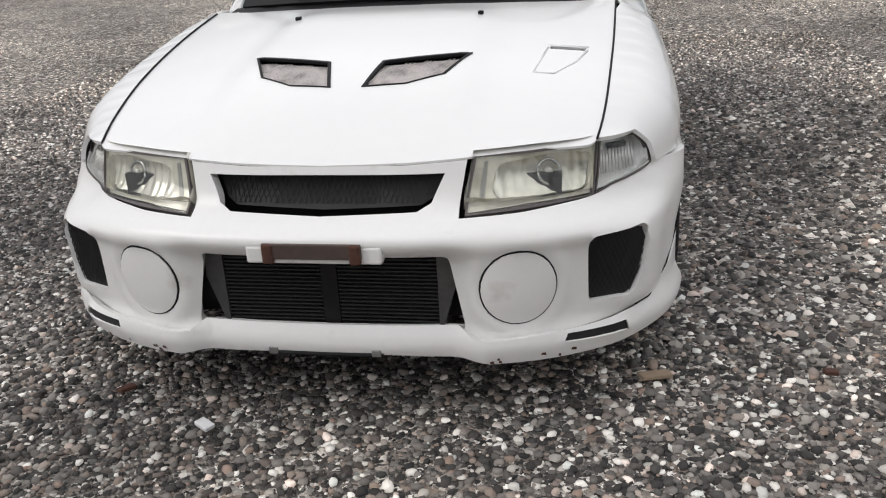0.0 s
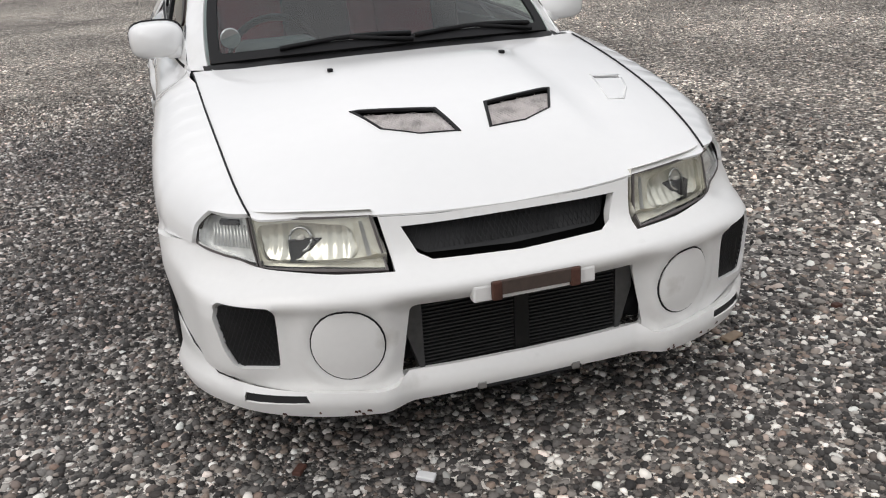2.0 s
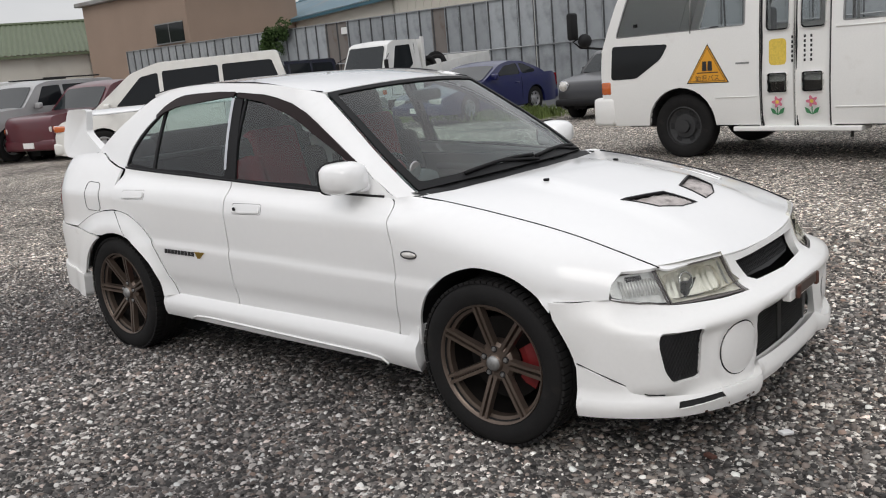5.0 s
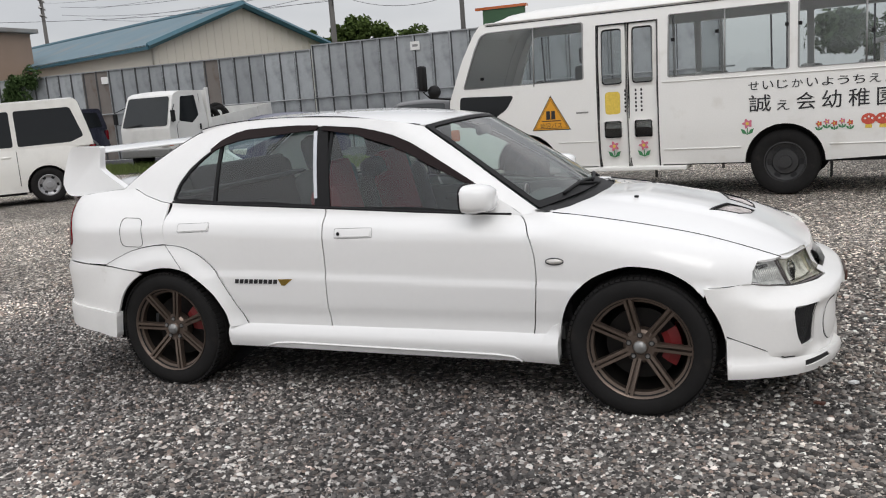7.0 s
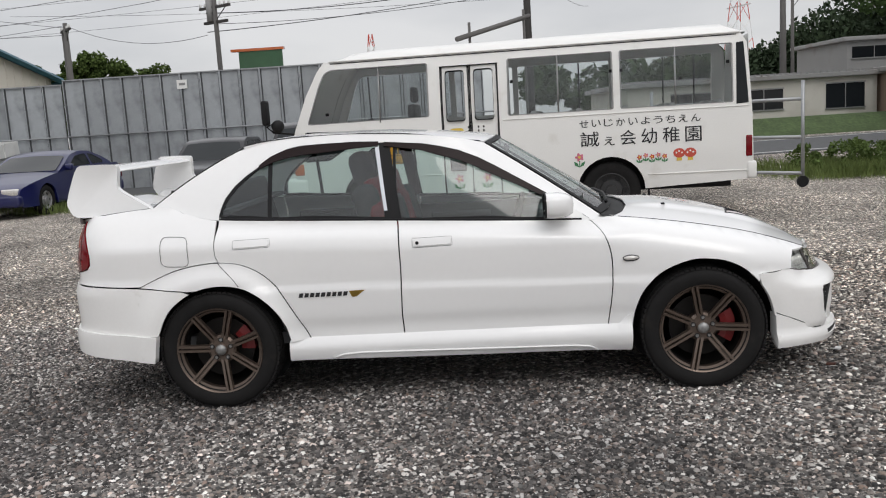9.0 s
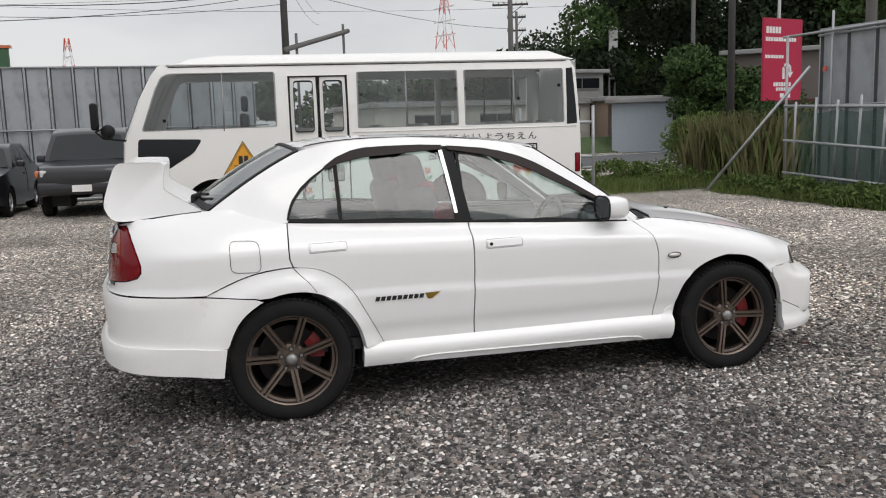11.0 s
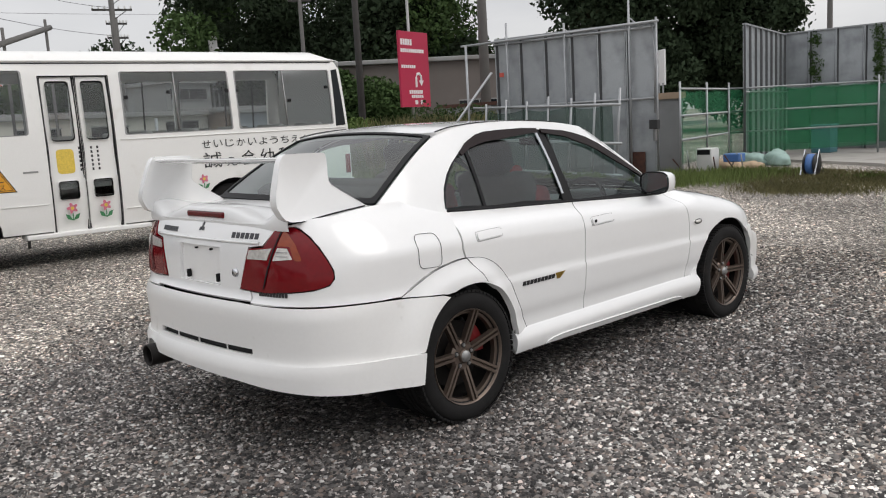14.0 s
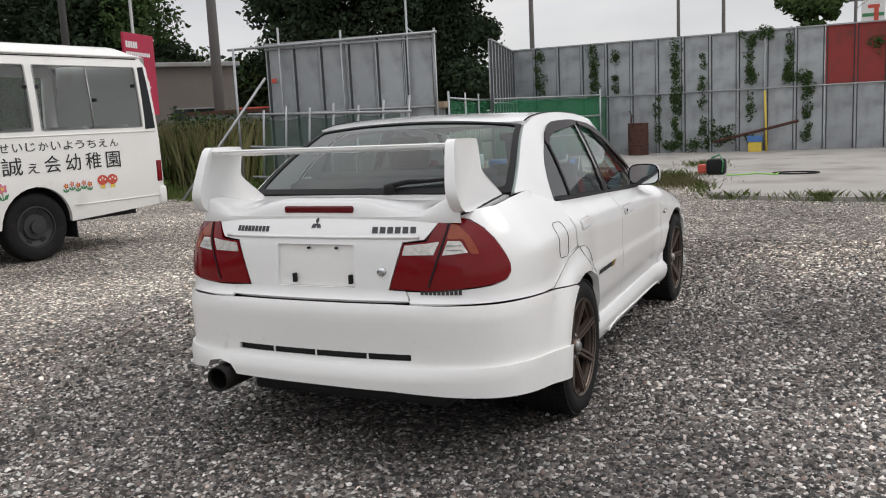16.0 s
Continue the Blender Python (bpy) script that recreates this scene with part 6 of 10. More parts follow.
# wheels
def truck_wheel(parent, at, r, w, rim_mat, outward=-1):
    wh = thing("wheel", "", "")
    wh.parent = parent
    wh.location = at
    k = w / 2
    part("tyre", lathe(bmesh.new(), [(r * 0.60, -k * 0.8), (r * 0.72, -k), (r * 0.92, -k), (r * 0.995, -k * 0.8), (r, 0), (r * 0.995, k * 0.8), (r * 0.92, k), (r * 0.72, k), (r * 0.60, k * 0.8)], 40, "x"), M["tyre"], wh, smooth=True)
    o = outward
    rim = part("rim", lathe(bmesh.new(), [(r * 0.62, o * k * 0.82), (r * 0.585, o * k * 0.85), (r * 0.56, o * k * 0.55), (r * 0.40, o * k * 0.35), (r * 0.36, o * k * 0.60), (r * 0.20, o * k * 0.62), (r * 0.19, o * k * 0.95), (0.001, o * k * 0.97)], 32, "x"), rim_mat, wh, auto=35)
    for j in range(6):
        a = j * math.pi / 3
        part("rim_hole", lathe(bmesh.new(), [(0.001, 0), (r * 0.10, 0)], 10, "x", (o * k * 0.50, r * 0.47 * math.cos(a), r * 0.47 * math.sin(a))), M["under"], rim)
    return wh


for s in (5.08, 1.86):
    truck_wheel(bus, (0.17, s, 0.385), 0.385, 0.22, M["rim_grey"])
    truck_wheel(bus, (1.87, s, 0.385), 0.385, 0.22, M["rim_grey"], 1)
    part("wheel_well", boxed(0.28, 1.76, s - 0.47, s + 0.47, 0.40, 0.92), M["under"], bus)
    lin = lathe(bmesh.new(), [(0.452, 0.05), (0.452, 0.4)], 24, "x", (0, s, 0.40))
    for v in [v for v in lin.verts if v.co.z < 0.38]:
        lin.verts.remove(v)
    part("arch_liner", lin, M["under"], bus)
part("mud_flap", boxed(0.05, 0.30, 1.36, 1.375, 0.20, 0.48), M["trim"], bus)
part("chassis", boxed(0.30, 1.74, 0.3, 6.0, 0.36, 0.60), M["under"], bus)
# inside: floor, seats in rows, poles, driver's seat and wheel
part("bus_floor", boxed(0.06, 1.98, 0.16, 6.05, 0.87, 0.93), M["bus_in"], bus)
part("dashboard", boxed(0.15, 1.9, 5.75, 6.10, 0.95, 1.42, 0.08), M["trim"], bus, smooth=True)
for s in (0.45, 1.05, 1.65, 2.25, 2.85):
    for w0, w1 in ((0.12, 0.82), (1.22, 1.92)):
        sb = part("bus_seat", boxed(w0, w1, s, s + 0.34, 0.98, 1.10, 0.03), M["bus_seat"], bus, smooth=True)
        part("seat_back", boxed(w0, w1, s - 0.05, s + 0.05, 1.02, 1.50, 0.035), M["bus_in"], sb, smooth=True)
        part("seat_leg", boxed((w0 + w1) / 2 - 0.2, (w0 + w1) / 2 + 0.2, s + 0.05, s + 0.28, 0.70, 0.99), M["trim"], sb)
ds = part("driver_seat", boxed(1.22, 1.75, 4.75, 5.2, 1.0, 1.14, 0.05), M["bus_seat"], bus, smooth=True)
part("seat_back", boxed(1.22, 1.75, 4.68, 4.80, 1.08, 1.72, 0.05), M["cabin"], ds, smooth=True)
part("headrest", boxed(1.36, 1.62, 4.68, 4.78, 1.74, 1.98, 0.05), M["cabin"], ds, smooth=True)
part("steering_wheel", tubed([(1.48 + 0.22 * math.cos(a), 5.55 + 0.14 * math.sin(a), 1.42 - 0.12 * math.sin(a)) for a in np.linspace(0, 6.283, 25)], 0.015, 6), M["trim"], bus, smooth=True)
for s in (3.20, 4.18):
    part("grab_pole", tubed([(0.45, s, 0.70), (0.45, s, 2.40)], 0.016, 8), M["alu"], bus, smooth=True)
# writing and painted decoration
def bus_text(body_text, s_left, s_right, z0, z1, spread=1.0):
    cu = bpy.data.curves.new("lettering", "FONT")
    cu.body = body_text
    cu.size = 1.0
    cu.extrude = 0.0
    cu.offset = 0.004
    cu.space_character = spread
    ob = new("lettering_tmp", cu)
    me = bpy.data.meshes.new_from_object(ob.evaluated_get(bpy.context.evaluated_depsgraph_get()))
    bpy.data.objects.remove(ob)
    co = np.array([v.co for v in me.vertices])
    lo, hi = co.min(0), co.max(0)
    for v in me.vertices:
        a, b = (v.co.x - lo[0]) / (hi[0] - lo[0]), (v.co.y - lo[1]) / (hi[1] - lo[1])
        s, z = s_left + (s_right - s_left) * a, z0 + (z1 - z0) * b
        v.co = on_bus(s, z, 0.005)
    me.materials.clear()
    me.materials.append(M["decal"])
    t = new("lettering", me)
    t.parent = bus
    return t


for k, ch in enumerate("せいじかいようちえん"):
    s0 = 2.250 - 0.158 * k
    bus_text(ch, s0, s0 - 0.118, 1.240, 1.335)
for ch, s0, s1, z0, z1 in (("誠", 2.245, 2.00, 0.985, 1.180), ("え", 1.94, 1.80, 0.992, 1.105), ("会", 1.73, 1.52, 0.985, 1.180), ("幼", 1.46, 1.26, 0.985, 1.185), ("稚", 1.19, 0.975, 0.990, 1.185), ("園", 0.905, 0.700, 0.985, 1.180)):
    bus_text(ch, s0, s1, z0, z1)


def decal(pts, material, out=0.004, parent=bus, name="painted_shape"):
    """A flat painted shape on the bus side."""
    bm = bmesh.new()
    f = bm.faces.new([bm.verts.new(on_bus(s, z, out)) for s, z in pts])
    bmesh.ops.triangulate(bm, faces=[f])
    return part(name, bm, material, parent)


TRI = [(4.978, 0.892), (4.441, 0.888), (4.706, 1.338)]
sign = decal(TRI, M["decal"], 0.004, bus, "warning_triangle")
c = np.mean(TRI, axis=0)
decal([tuple(c + (np.array(p) - c) * 0.93) for p in TRI], M["yellow_sign"], 0.006, sign, "triangle_field")
decal([tuple(c + (np.array(p) - c) * 0.86) for p in TRI], M["decal"], 0.007, sign, "triangle_line")
decal([tuple(c + (np.array(p) - c) * 0.82) for p in TRI], M["yellow_sign"], 0.008, sign, "triangle_field")
t = bus_text("幼児バス", 4.86, 4.56, 0.915, 0.985, 1.1)
t.parent = sign
t.matrix_parent_inverse = Matrix.Identity(4)
for v in t.data.vertices:
    v.co.x -= 0.005
for s in (4.745, 4.675):  # the two plain upright marks inside the triangle
    decal([(s + 0.030, 1.03), (s - 0.030, 1.03), (s - 0.025, 1.14), (s + 0.025, 1.14)], M["decal"], 0.010, sign, "triangle_mark")
decal([(4.84, 1.005), (4.57, 1.005), (4.57, 1.016), (4.84, 1.016)], M["decal"], 0.010, sign, "triangle_bar")


def flower(s, z, r, material, leaf=True):
    f = decal([(s + r * (0.75 + 0.25 * math.cos(5 * a)) * math.cos(a), z + r * (0.75 + 0.25 * math.cos(5 * a)) * math.sin(a)) for a in np.linspace(0, 2 * math.pi, 26)[:-1]], material, 0.005, bus, "painted_flower")
    decal(circle(s, z, r * 0.3, 10), M["yellow_paint"] if material is not M["yellow_paint"] else M["red_paint"], 0.007, f, "flower_heart")
    if leaf:
        for d in (-1, 1):
            decal([(s, z - r * 2.1), (s + d * r * 0.5, z - r * 1.2), (s + d * r * 1.2, z - r * 0.9), (s + d * r * 0.9, z - r * 1.8)], M["green_paint"], 0.004, f, "flower_leaf")
        decal([(s - 0.006, z - r * 2.1), (s + 0.006, z - r * 2.1), (s + 0.006, z - r * 0.8), (s - 0.006, z - r * 0.8)], M["green_paint"], 0.0045, f, "flower_stem")


flower(2.265, 0.855, 0.062, M["pink"])
for k, s in enumerate((1.49, 1.41, 1.33, 1.25, 1.17)):
    flower(s, 0.815 + 0.02 * (k % 2), 0.036, M["pink"] if k % 2 else M["red_paint"])
for s in (0.985, 0.845):
    decal(circle(s, 0.845, 0.075, 18, 0.062), M["red_paint"], 0.005, bus, "painted_mushroom")
    decal([(s - 0.035, 0.745), (s + 0.035, 0.745), (s + 0.028, 0.80), (s - 0.028, 0.80)], M["yellow_paint"], 0.004, bus, "mushroom_stem")
    for k in range(3):
        decal(circle(s - 0.035 + 0.035 * k, 0.85 + 0.02 * (k % 2), 0.012, 8), M["bus_white"], 0.007, bus, "mushroom_spot")
for s, zz in ((3.88, 0.62), (3.50, 0.62)):
    flower(s, zz + 0.03, 0.068, M["pink"])
decal(rounded([(3.985, 1.05), (3.79, 1.05), (3.79, 1.33), (3.985, 1.33)], 0.05), M["yellow_paint"], -0.028, bus, "painted_patch")
for k in range(6):
    for s in (3.60, 3.53, 3.735):
        decal([(s, 1.35 - 0.05 * k), (s - 0.022, 1.35 - 0.05 * k), (s - 0.022, 1.32 - 0.05 * k), (s, 1.32 - 0.05 * k)], M["decal"], -0.028, bus, "writing_bar")


# ---- the yard: ground, gravel, slab, road ----
def stone_color(n, l, factor):
    ramp = n.new("ShaderNodeValToRGB")
    cr = ramp.color_ramp
    cols = ((0.0, (0.020, 0.019, 0.019)), (0.25, (0.050, 0.047, 0.045)), (0.48, (0.122, 0.114, 0.108)), (0.66, (0.205, 0.190, 0.177)), (0.75, (0.22, 0.172, 0.142)), (0.81, (0.29, 0.272, 0.250)), (0.90, (0.53, 0.505, 0.475)), (1.0, (0.82, 0.795, 0.755)))
    cr.elements[0].position, cr.elements[0].color = cols[0][0], (*cols[0][1], 1)
    cr.elements[1].position, cr.elements[1].color = cols[-1][0], (*cols[-1][1], 1)
    for p, c in cols[1:-1]:
        cr.elements.new(p).color = (*c, 1)
    l.new(factor, ramp.inputs["Fac"])
    return ramp.outputs["Color"]


def gravel(name, pieces):
    """Crushed stone; pieces: the colour of each real stone, else a bed of cells in fine relief."""
    m = bpy.data.materials.new(name)
    m.use_nodes = True
    n, l = m.node_tree.nodes, m.node_tree.links
    p = n["Principled BSDF"]
    p.inputs["Roughness"].default_value = 0.85
    geo, tc = n.new("ShaderNodeNewGeometry"), n.new("ShaderNodeTexCoord")
    fine, patch = n.new("ShaderNodeTexNoise"), n.new("ShaderNodeTexNoise")
    fine.inputs["Scale"].default_value, fine.inputs["Detail"].default_value = (130, 3) if pieces else (70, 5)
    patch.inputs["Scale"].default_value, patch.inputs["Detail"].default_value = 0.35, 6
    for t in (fine, patch):
        l.new(geo.outputs["Position"], t.inputs["Vector"])
    if pieces:
        spread, frac, tint, tone = n.new("ShaderNodeMath"), n.new("ShaderNodeMath"), n.new("ShaderNodeValToRGB"), n.new("ShaderNodeMix")
        spread.operation, frac.operation = "MULTIPLY", "FRACT"
        spread.inputs[1].default_value = 37.7
        l.new(geo.outputs["Random Per Island"], spread.inputs[0])
        l.new(spread.outputs[0], frac.inputs[0])
        tr = tint.color_ramp
        tr.elements[0].position, tr.elements[0].color = 0.0, (1.12, 0.98, 0.93, 1)
        tr.elements[1].position, tr.elements[1].color = 1.0, (0.93, 1.0, 1.02, 1)
        tr.elements.new(0.25).color = (1.0, 1.0, 1.0, 1)
        tr.elements.new(0.8).color = (0.99, 1.0, 1.0, 1)
        l.new(frac.outputs[0], tint.inputs["Fac"])
        tone.data_type, tone.blend_type = "RGBA", "MULTIPLY"
        tone.inputs["Factor"].default_value = 1.0
        l.new(stone_color(n, l, geo.outputs["Random Per Island"]), tone.inputs["A"])
        l.new(tint.outputs["Color"], tone.inputs["B"])
        col = tone.outputs["Result"]
        height = fine.outputs["Fac"]
        dist = 0.003
    else:
        warp = n.new("ShaderNodeMix")
        warp.data_type = "VECTOR"
        warp.inputs["Factor"].default_value = 0.03
        l.new(geo.outputs["Position"], warp.inputs["A"])
        l.new(fine.outputs["Color"], warp.inputs["B"])
        v1, v2 = n.new("ShaderNodeTexVoronoi"), n.new("ShaderNodeTexVoronoi")
        v1.inputs["Scale"].default_value, v2.inputs["Scale"].default_value = 44, 78
        for v in (v1, v2):
            l.new(warp.outputs["Result"], v.inputs["Vector"])
        sep = n.new("ShaderNodeSeparateColor")
        l.new(v1.outputs["Color"], sep.inputs["Color"])
        cA = stone_color(n, l, sep.outputs[0])
        sep2 = n.new("ShaderNodeSeparateColor")
        l.new(v2.outputs["Color"], sep2.inputs["Color"])
        cB = stone_color(n, l, sep2.outputs[0])
        mx = n.new("ShaderNodeMix")
        mx.data_type = "RGBA"
        pick = n.new("ShaderNodeMath")
        pick.operation = "GREATER_THAN"
        pick.inputs[1].default_value = 0.5
        l.new(sep.outputs[1], pick.inputs[0])
        l.new(pick.outputs[0], mx.inputs["Factor"])
        l.new(cA, mx.inputs["A"])
        l.new(cB, mx.inputs["B"])
        col = mx.outputs["Result"]
        inv = n.new("ShaderNodeMath")
        inv.operation = "SUBTRACT"
        inv.inputs[0].default_value = 1.0
        l.new(v1.outputs["Distance"], inv.inputs[1])
        height = inv.outputs[0]
        dist = 0.022
    rng_ = n.new("ShaderNodeMapRange")
    rng_.inputs["From Min"].default_value, rng_.inputs["From Max"].default_value = 0.36, 0.64
    rng_.inputs["To Min"].default_value, rng_.inputs["To Max"].default_value = GRAVEL_DARK, GRAVEL_LIGHT
    l.new(patch.outputs["Fac"], rng_.inputs["Value"])
    hue = n.new("ShaderNodeHueSaturation")
    l.new(rng_.outputs["Result"], hue.inputs["Value"])
    l.new(col, hue.inputs["Color"])
    # damp and the car's shade put into the colour, with ragged edges, dry and beige further off
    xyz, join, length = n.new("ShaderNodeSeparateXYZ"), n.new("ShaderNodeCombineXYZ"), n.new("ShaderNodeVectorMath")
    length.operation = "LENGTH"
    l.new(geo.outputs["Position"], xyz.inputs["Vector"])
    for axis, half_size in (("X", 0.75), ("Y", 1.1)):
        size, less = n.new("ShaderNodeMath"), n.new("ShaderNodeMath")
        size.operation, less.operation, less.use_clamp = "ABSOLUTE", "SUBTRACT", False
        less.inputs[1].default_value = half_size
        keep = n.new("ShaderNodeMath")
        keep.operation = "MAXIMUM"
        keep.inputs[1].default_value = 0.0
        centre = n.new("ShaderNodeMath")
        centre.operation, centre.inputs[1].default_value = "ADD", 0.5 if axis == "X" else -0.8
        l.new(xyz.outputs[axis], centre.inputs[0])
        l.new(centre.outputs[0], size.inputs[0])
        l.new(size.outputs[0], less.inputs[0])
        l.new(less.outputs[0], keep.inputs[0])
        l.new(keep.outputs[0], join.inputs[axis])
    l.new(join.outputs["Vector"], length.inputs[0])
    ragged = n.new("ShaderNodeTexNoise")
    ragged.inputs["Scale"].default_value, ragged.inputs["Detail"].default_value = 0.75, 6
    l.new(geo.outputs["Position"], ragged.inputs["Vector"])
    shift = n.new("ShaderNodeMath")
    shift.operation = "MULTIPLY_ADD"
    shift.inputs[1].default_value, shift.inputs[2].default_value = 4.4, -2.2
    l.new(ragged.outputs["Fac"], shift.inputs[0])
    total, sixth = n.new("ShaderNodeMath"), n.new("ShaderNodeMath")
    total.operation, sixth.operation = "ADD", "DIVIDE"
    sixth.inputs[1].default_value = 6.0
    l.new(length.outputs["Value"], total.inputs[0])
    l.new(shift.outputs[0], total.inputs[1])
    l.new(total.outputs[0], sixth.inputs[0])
    damp_shade = n.new("ShaderNodeValToRGB")
    dr = damp_shade.color_ramp
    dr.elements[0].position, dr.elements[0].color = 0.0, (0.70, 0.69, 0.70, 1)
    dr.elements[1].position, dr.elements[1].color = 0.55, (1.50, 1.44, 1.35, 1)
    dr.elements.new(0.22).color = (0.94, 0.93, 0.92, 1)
    toned = n.new("ShaderNodeMix")
    toned.data_type, toned.blend_type = "RGBA", "MULTIPLY"
    toned.inputs["Factor"].default_value = 1.0
    l.new(sixth.outputs[0], damp_shade.inputs["Fac"])
    l.new(hue.outputs["Color"], toned.inputs["A"])
    l.new(damp_shade.outputs["Color"], toned.inputs["B"])
    l.new(toned.outputs["Result"], p.inputs["Base Color"])
    b = n.new("ShaderNodeBump")
    b.inputs["Strength"].default_value, b.inputs["Distance"].default_value = 1.0, dist
    l.new(height, b.inputs["Height"])
    l.new(b.outputs["Normal"], p.inputs["Normal"])
    return m


GRAVEL_DARK, GRAVEL_LIGHT = 0.74, 1.62
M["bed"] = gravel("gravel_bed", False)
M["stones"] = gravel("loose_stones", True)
# one sheet that reaches the horizon, gently uneven near the car
xs = np.concatenate([[-900, -300, -120, -50, -25], np.arange(-14, 26, 0.8), [30, 45, 80, 200, 400, 900]])
ys = np.concatenate([[-900, -300, -120, -60, -32], np.arange(-24, 30, 0.8), [36, 50, 90, 200, 400, 900]])
gv, gf = [], []
for yy in ys:
    for xx in xs:
        near = max(abs(xx) / 1.6, abs(yy) / 2.6)
        gv.append((xx, yy, 0.03 * noise.noise((xx * 0.35, yy * 0.35, 0.3)) * sstep(near, 1.2, 2.6) - 0.004))
nx = len(xs)
for j in range(len(ys) - 1):
    for i in range(nx - 1):
        gf.append((j * nx + i, j * nx + i + 1, (j + 1) * nx + i + 1, (j + 1) * nx + i))
tagged(link_mesh("ground", gv, gf, M["bed"]), "grey gravel yard with darker damp and painted shade round the car", "ground", kind="structure")


def ground_z(x, y):
    near = max(abs(x) / 1.6, abs(y) / 2.6)
    return 0.03 * noise.noise((x * 0.35, y * 0.35, 0.3)) * sstep(near, 1.2, 2.6) - 0.004


# loose stones, one mesh: round-backed pebbles sunk into the bed, densest where the way leads past
def pebble(rings):
    """The upper part of a stone: rings of (radius, height, count), closed by a point or a small facet on top."""
    v, f, start = [], [], []
    for r, z, n_ in rings:
        start.append(len(v))
        turn = 0.5 * len(start)
        v += [(r * math.cos(2 * math.pi * (k + turn) / n_), r * math.sin(2 * math.pi * (k + turn) / n_), z) for k in range(n_)]
    n_ = rings[0][2]
    for a, b in zip(range(len(rings)), range(1, len(rings))):
        ra, rb = rings[a][2], rings[b][2]
        for k in range(ra):
            k0, k1 = start[a] + k, start[a] + (k + 1) % ra
            if rb == ra:
                f += [(k0, k1, start[b] + k), (k1, start[b] + (k + 1) % rb, start[b] + k)]
            else:
                u0, u1 = start[b] + (k * rb) // ra, start[b] + (((k + 1) * rb) // ra) % rb
                f.append((k0, k1, u0))
                if u1 != u0:
                    f.append((k1, u1, u0))
    if rings[-1][2] == 3:
        f.append((start[-1], start[-1] + 1, start[-1] + 2))
    else:
        v.append((0, 0, rings[-1][1] + 0.16))
        f += [(start[-1] + k, start[-1] + (k + 1) % rings[-1][2], len(v) - 1) for k in range(rings[-1][2])]
    return np.array(v), np.array(f)


FINE, COARSE = pebble([(1.0, -0.25, 6), (0.88, 0.42, 6)]), pebble([(1.0, -0.25, 6), (0.52, 0.62, 3)])
rs = np.random.RandomState(7)


def outside_car(p):
    return ~((np.abs(p[:, 0]) < 0.55) & (np.abs(p[:, 1]) < 1.75))


def beyond(p):
    """Past the densely strewn stretches."""
    return ~((p[:, 0] > -3.6) & (p[:, 0] < 3.0) & (p[:, 1] > -4.2) & (p[:, 1] < 4.4))


verts, faces, base_i = [], [], 0
for shape, count, lo, hi, smin, smax, keep in (
        (FINE, 64000, (-2.7, -4.2), (3.0, -1.6), 0.0043, 0.0155, outside_car), (COARSE, 80000, (-3.6, -1.6), (-0.6, 4.4), 0.0047, 0.0155, outside_car),
        (COARSE, 34000, (-0.6, 1.7), (2.6, 4.4), 0.0044, 0.0145, outside_car), (COARSE, 12000, (0.4, -1.6), (3.0, 1.7), 0.007, 0.020, outside_car),
        (COARSE, 22000, (-3.6, -9.0), (8.0, 8.0), 0.008, 0.018, beyond)):
    xy = rs.uniform(lo, hi, (count, 2))
    xy = xy[keep(xy)]
    n_, m_ = len(xy), len(shape[0])
    size = smin + (smax - smin) * rs.rand(n_) ** 2.2
    sc = np.stack([size * rs.uniform(0.9, 1.35, n_), size * rs.uniform(0.8, 1.05, n_), size * rs.uniform(0.55, 0.95, n_)], 1)
    v = shape[0][None] * sc[:, None] * rs.uniform(0.72, 1.20, (n_, m_, 1))
    a, tl = rs.uniform(0, 2 * math.pi, n_), rs.uniform(-0.35, 0.35, n_)
    ct, st = np.cos(tl)[:, None], np.sin(tl)[:, None]
    v = np.stack([v[..., 0] * ct + v[..., 2] * st, v[..., 1], -v[..., 0] * st + v[..., 2] * ct], -1)
    ca_, sa_ = np.cos(a)[:, None], np.sin(a)[:, None]
    v = np.stack([v[..., 0] * ca_ - v[..., 1] * sa_, v[..., 0] * sa_ + v[..., 1] * ca_, v[..., 2]], -1)
    gz = np.array([ground_z(x, y) for x, y in xy])
    v += np.stack([xy[:, 0], xy[:, 1], gz + sc[:, 2] * rs.uniform(-0.10, 0.60, n_)], 1)[:, None]
    verts.append(v.reshape(-1, 3))
    faces.append((shape[1][None] + (base_i + m_ * np.arange(n_))[:, None, None]).reshape(-1, 3))
    base_i += m_ * n_
verts, faces = np.concatenate(verts), np.concatenate(faces)
me = bpy.data.meshes.new("gravel_stones")
me.vertices.add(len(verts))
me.vertices.foreach_set("co", verts.ravel())
me.loops.add(faces.size)
me.loops.foreach_set("vertex_index", faces.ravel().astype(np.int32))
me.polygons.add(len(faces))
me.polygons.foreach_set("loop_start", np.arange(0, faces.size, 3, dtype=np.int32))
me.polygons.foreach_set("use_smooth", np.ones(len(faces), bool))
me.update()
me.validate()
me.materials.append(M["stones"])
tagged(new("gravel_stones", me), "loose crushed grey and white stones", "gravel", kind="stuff")

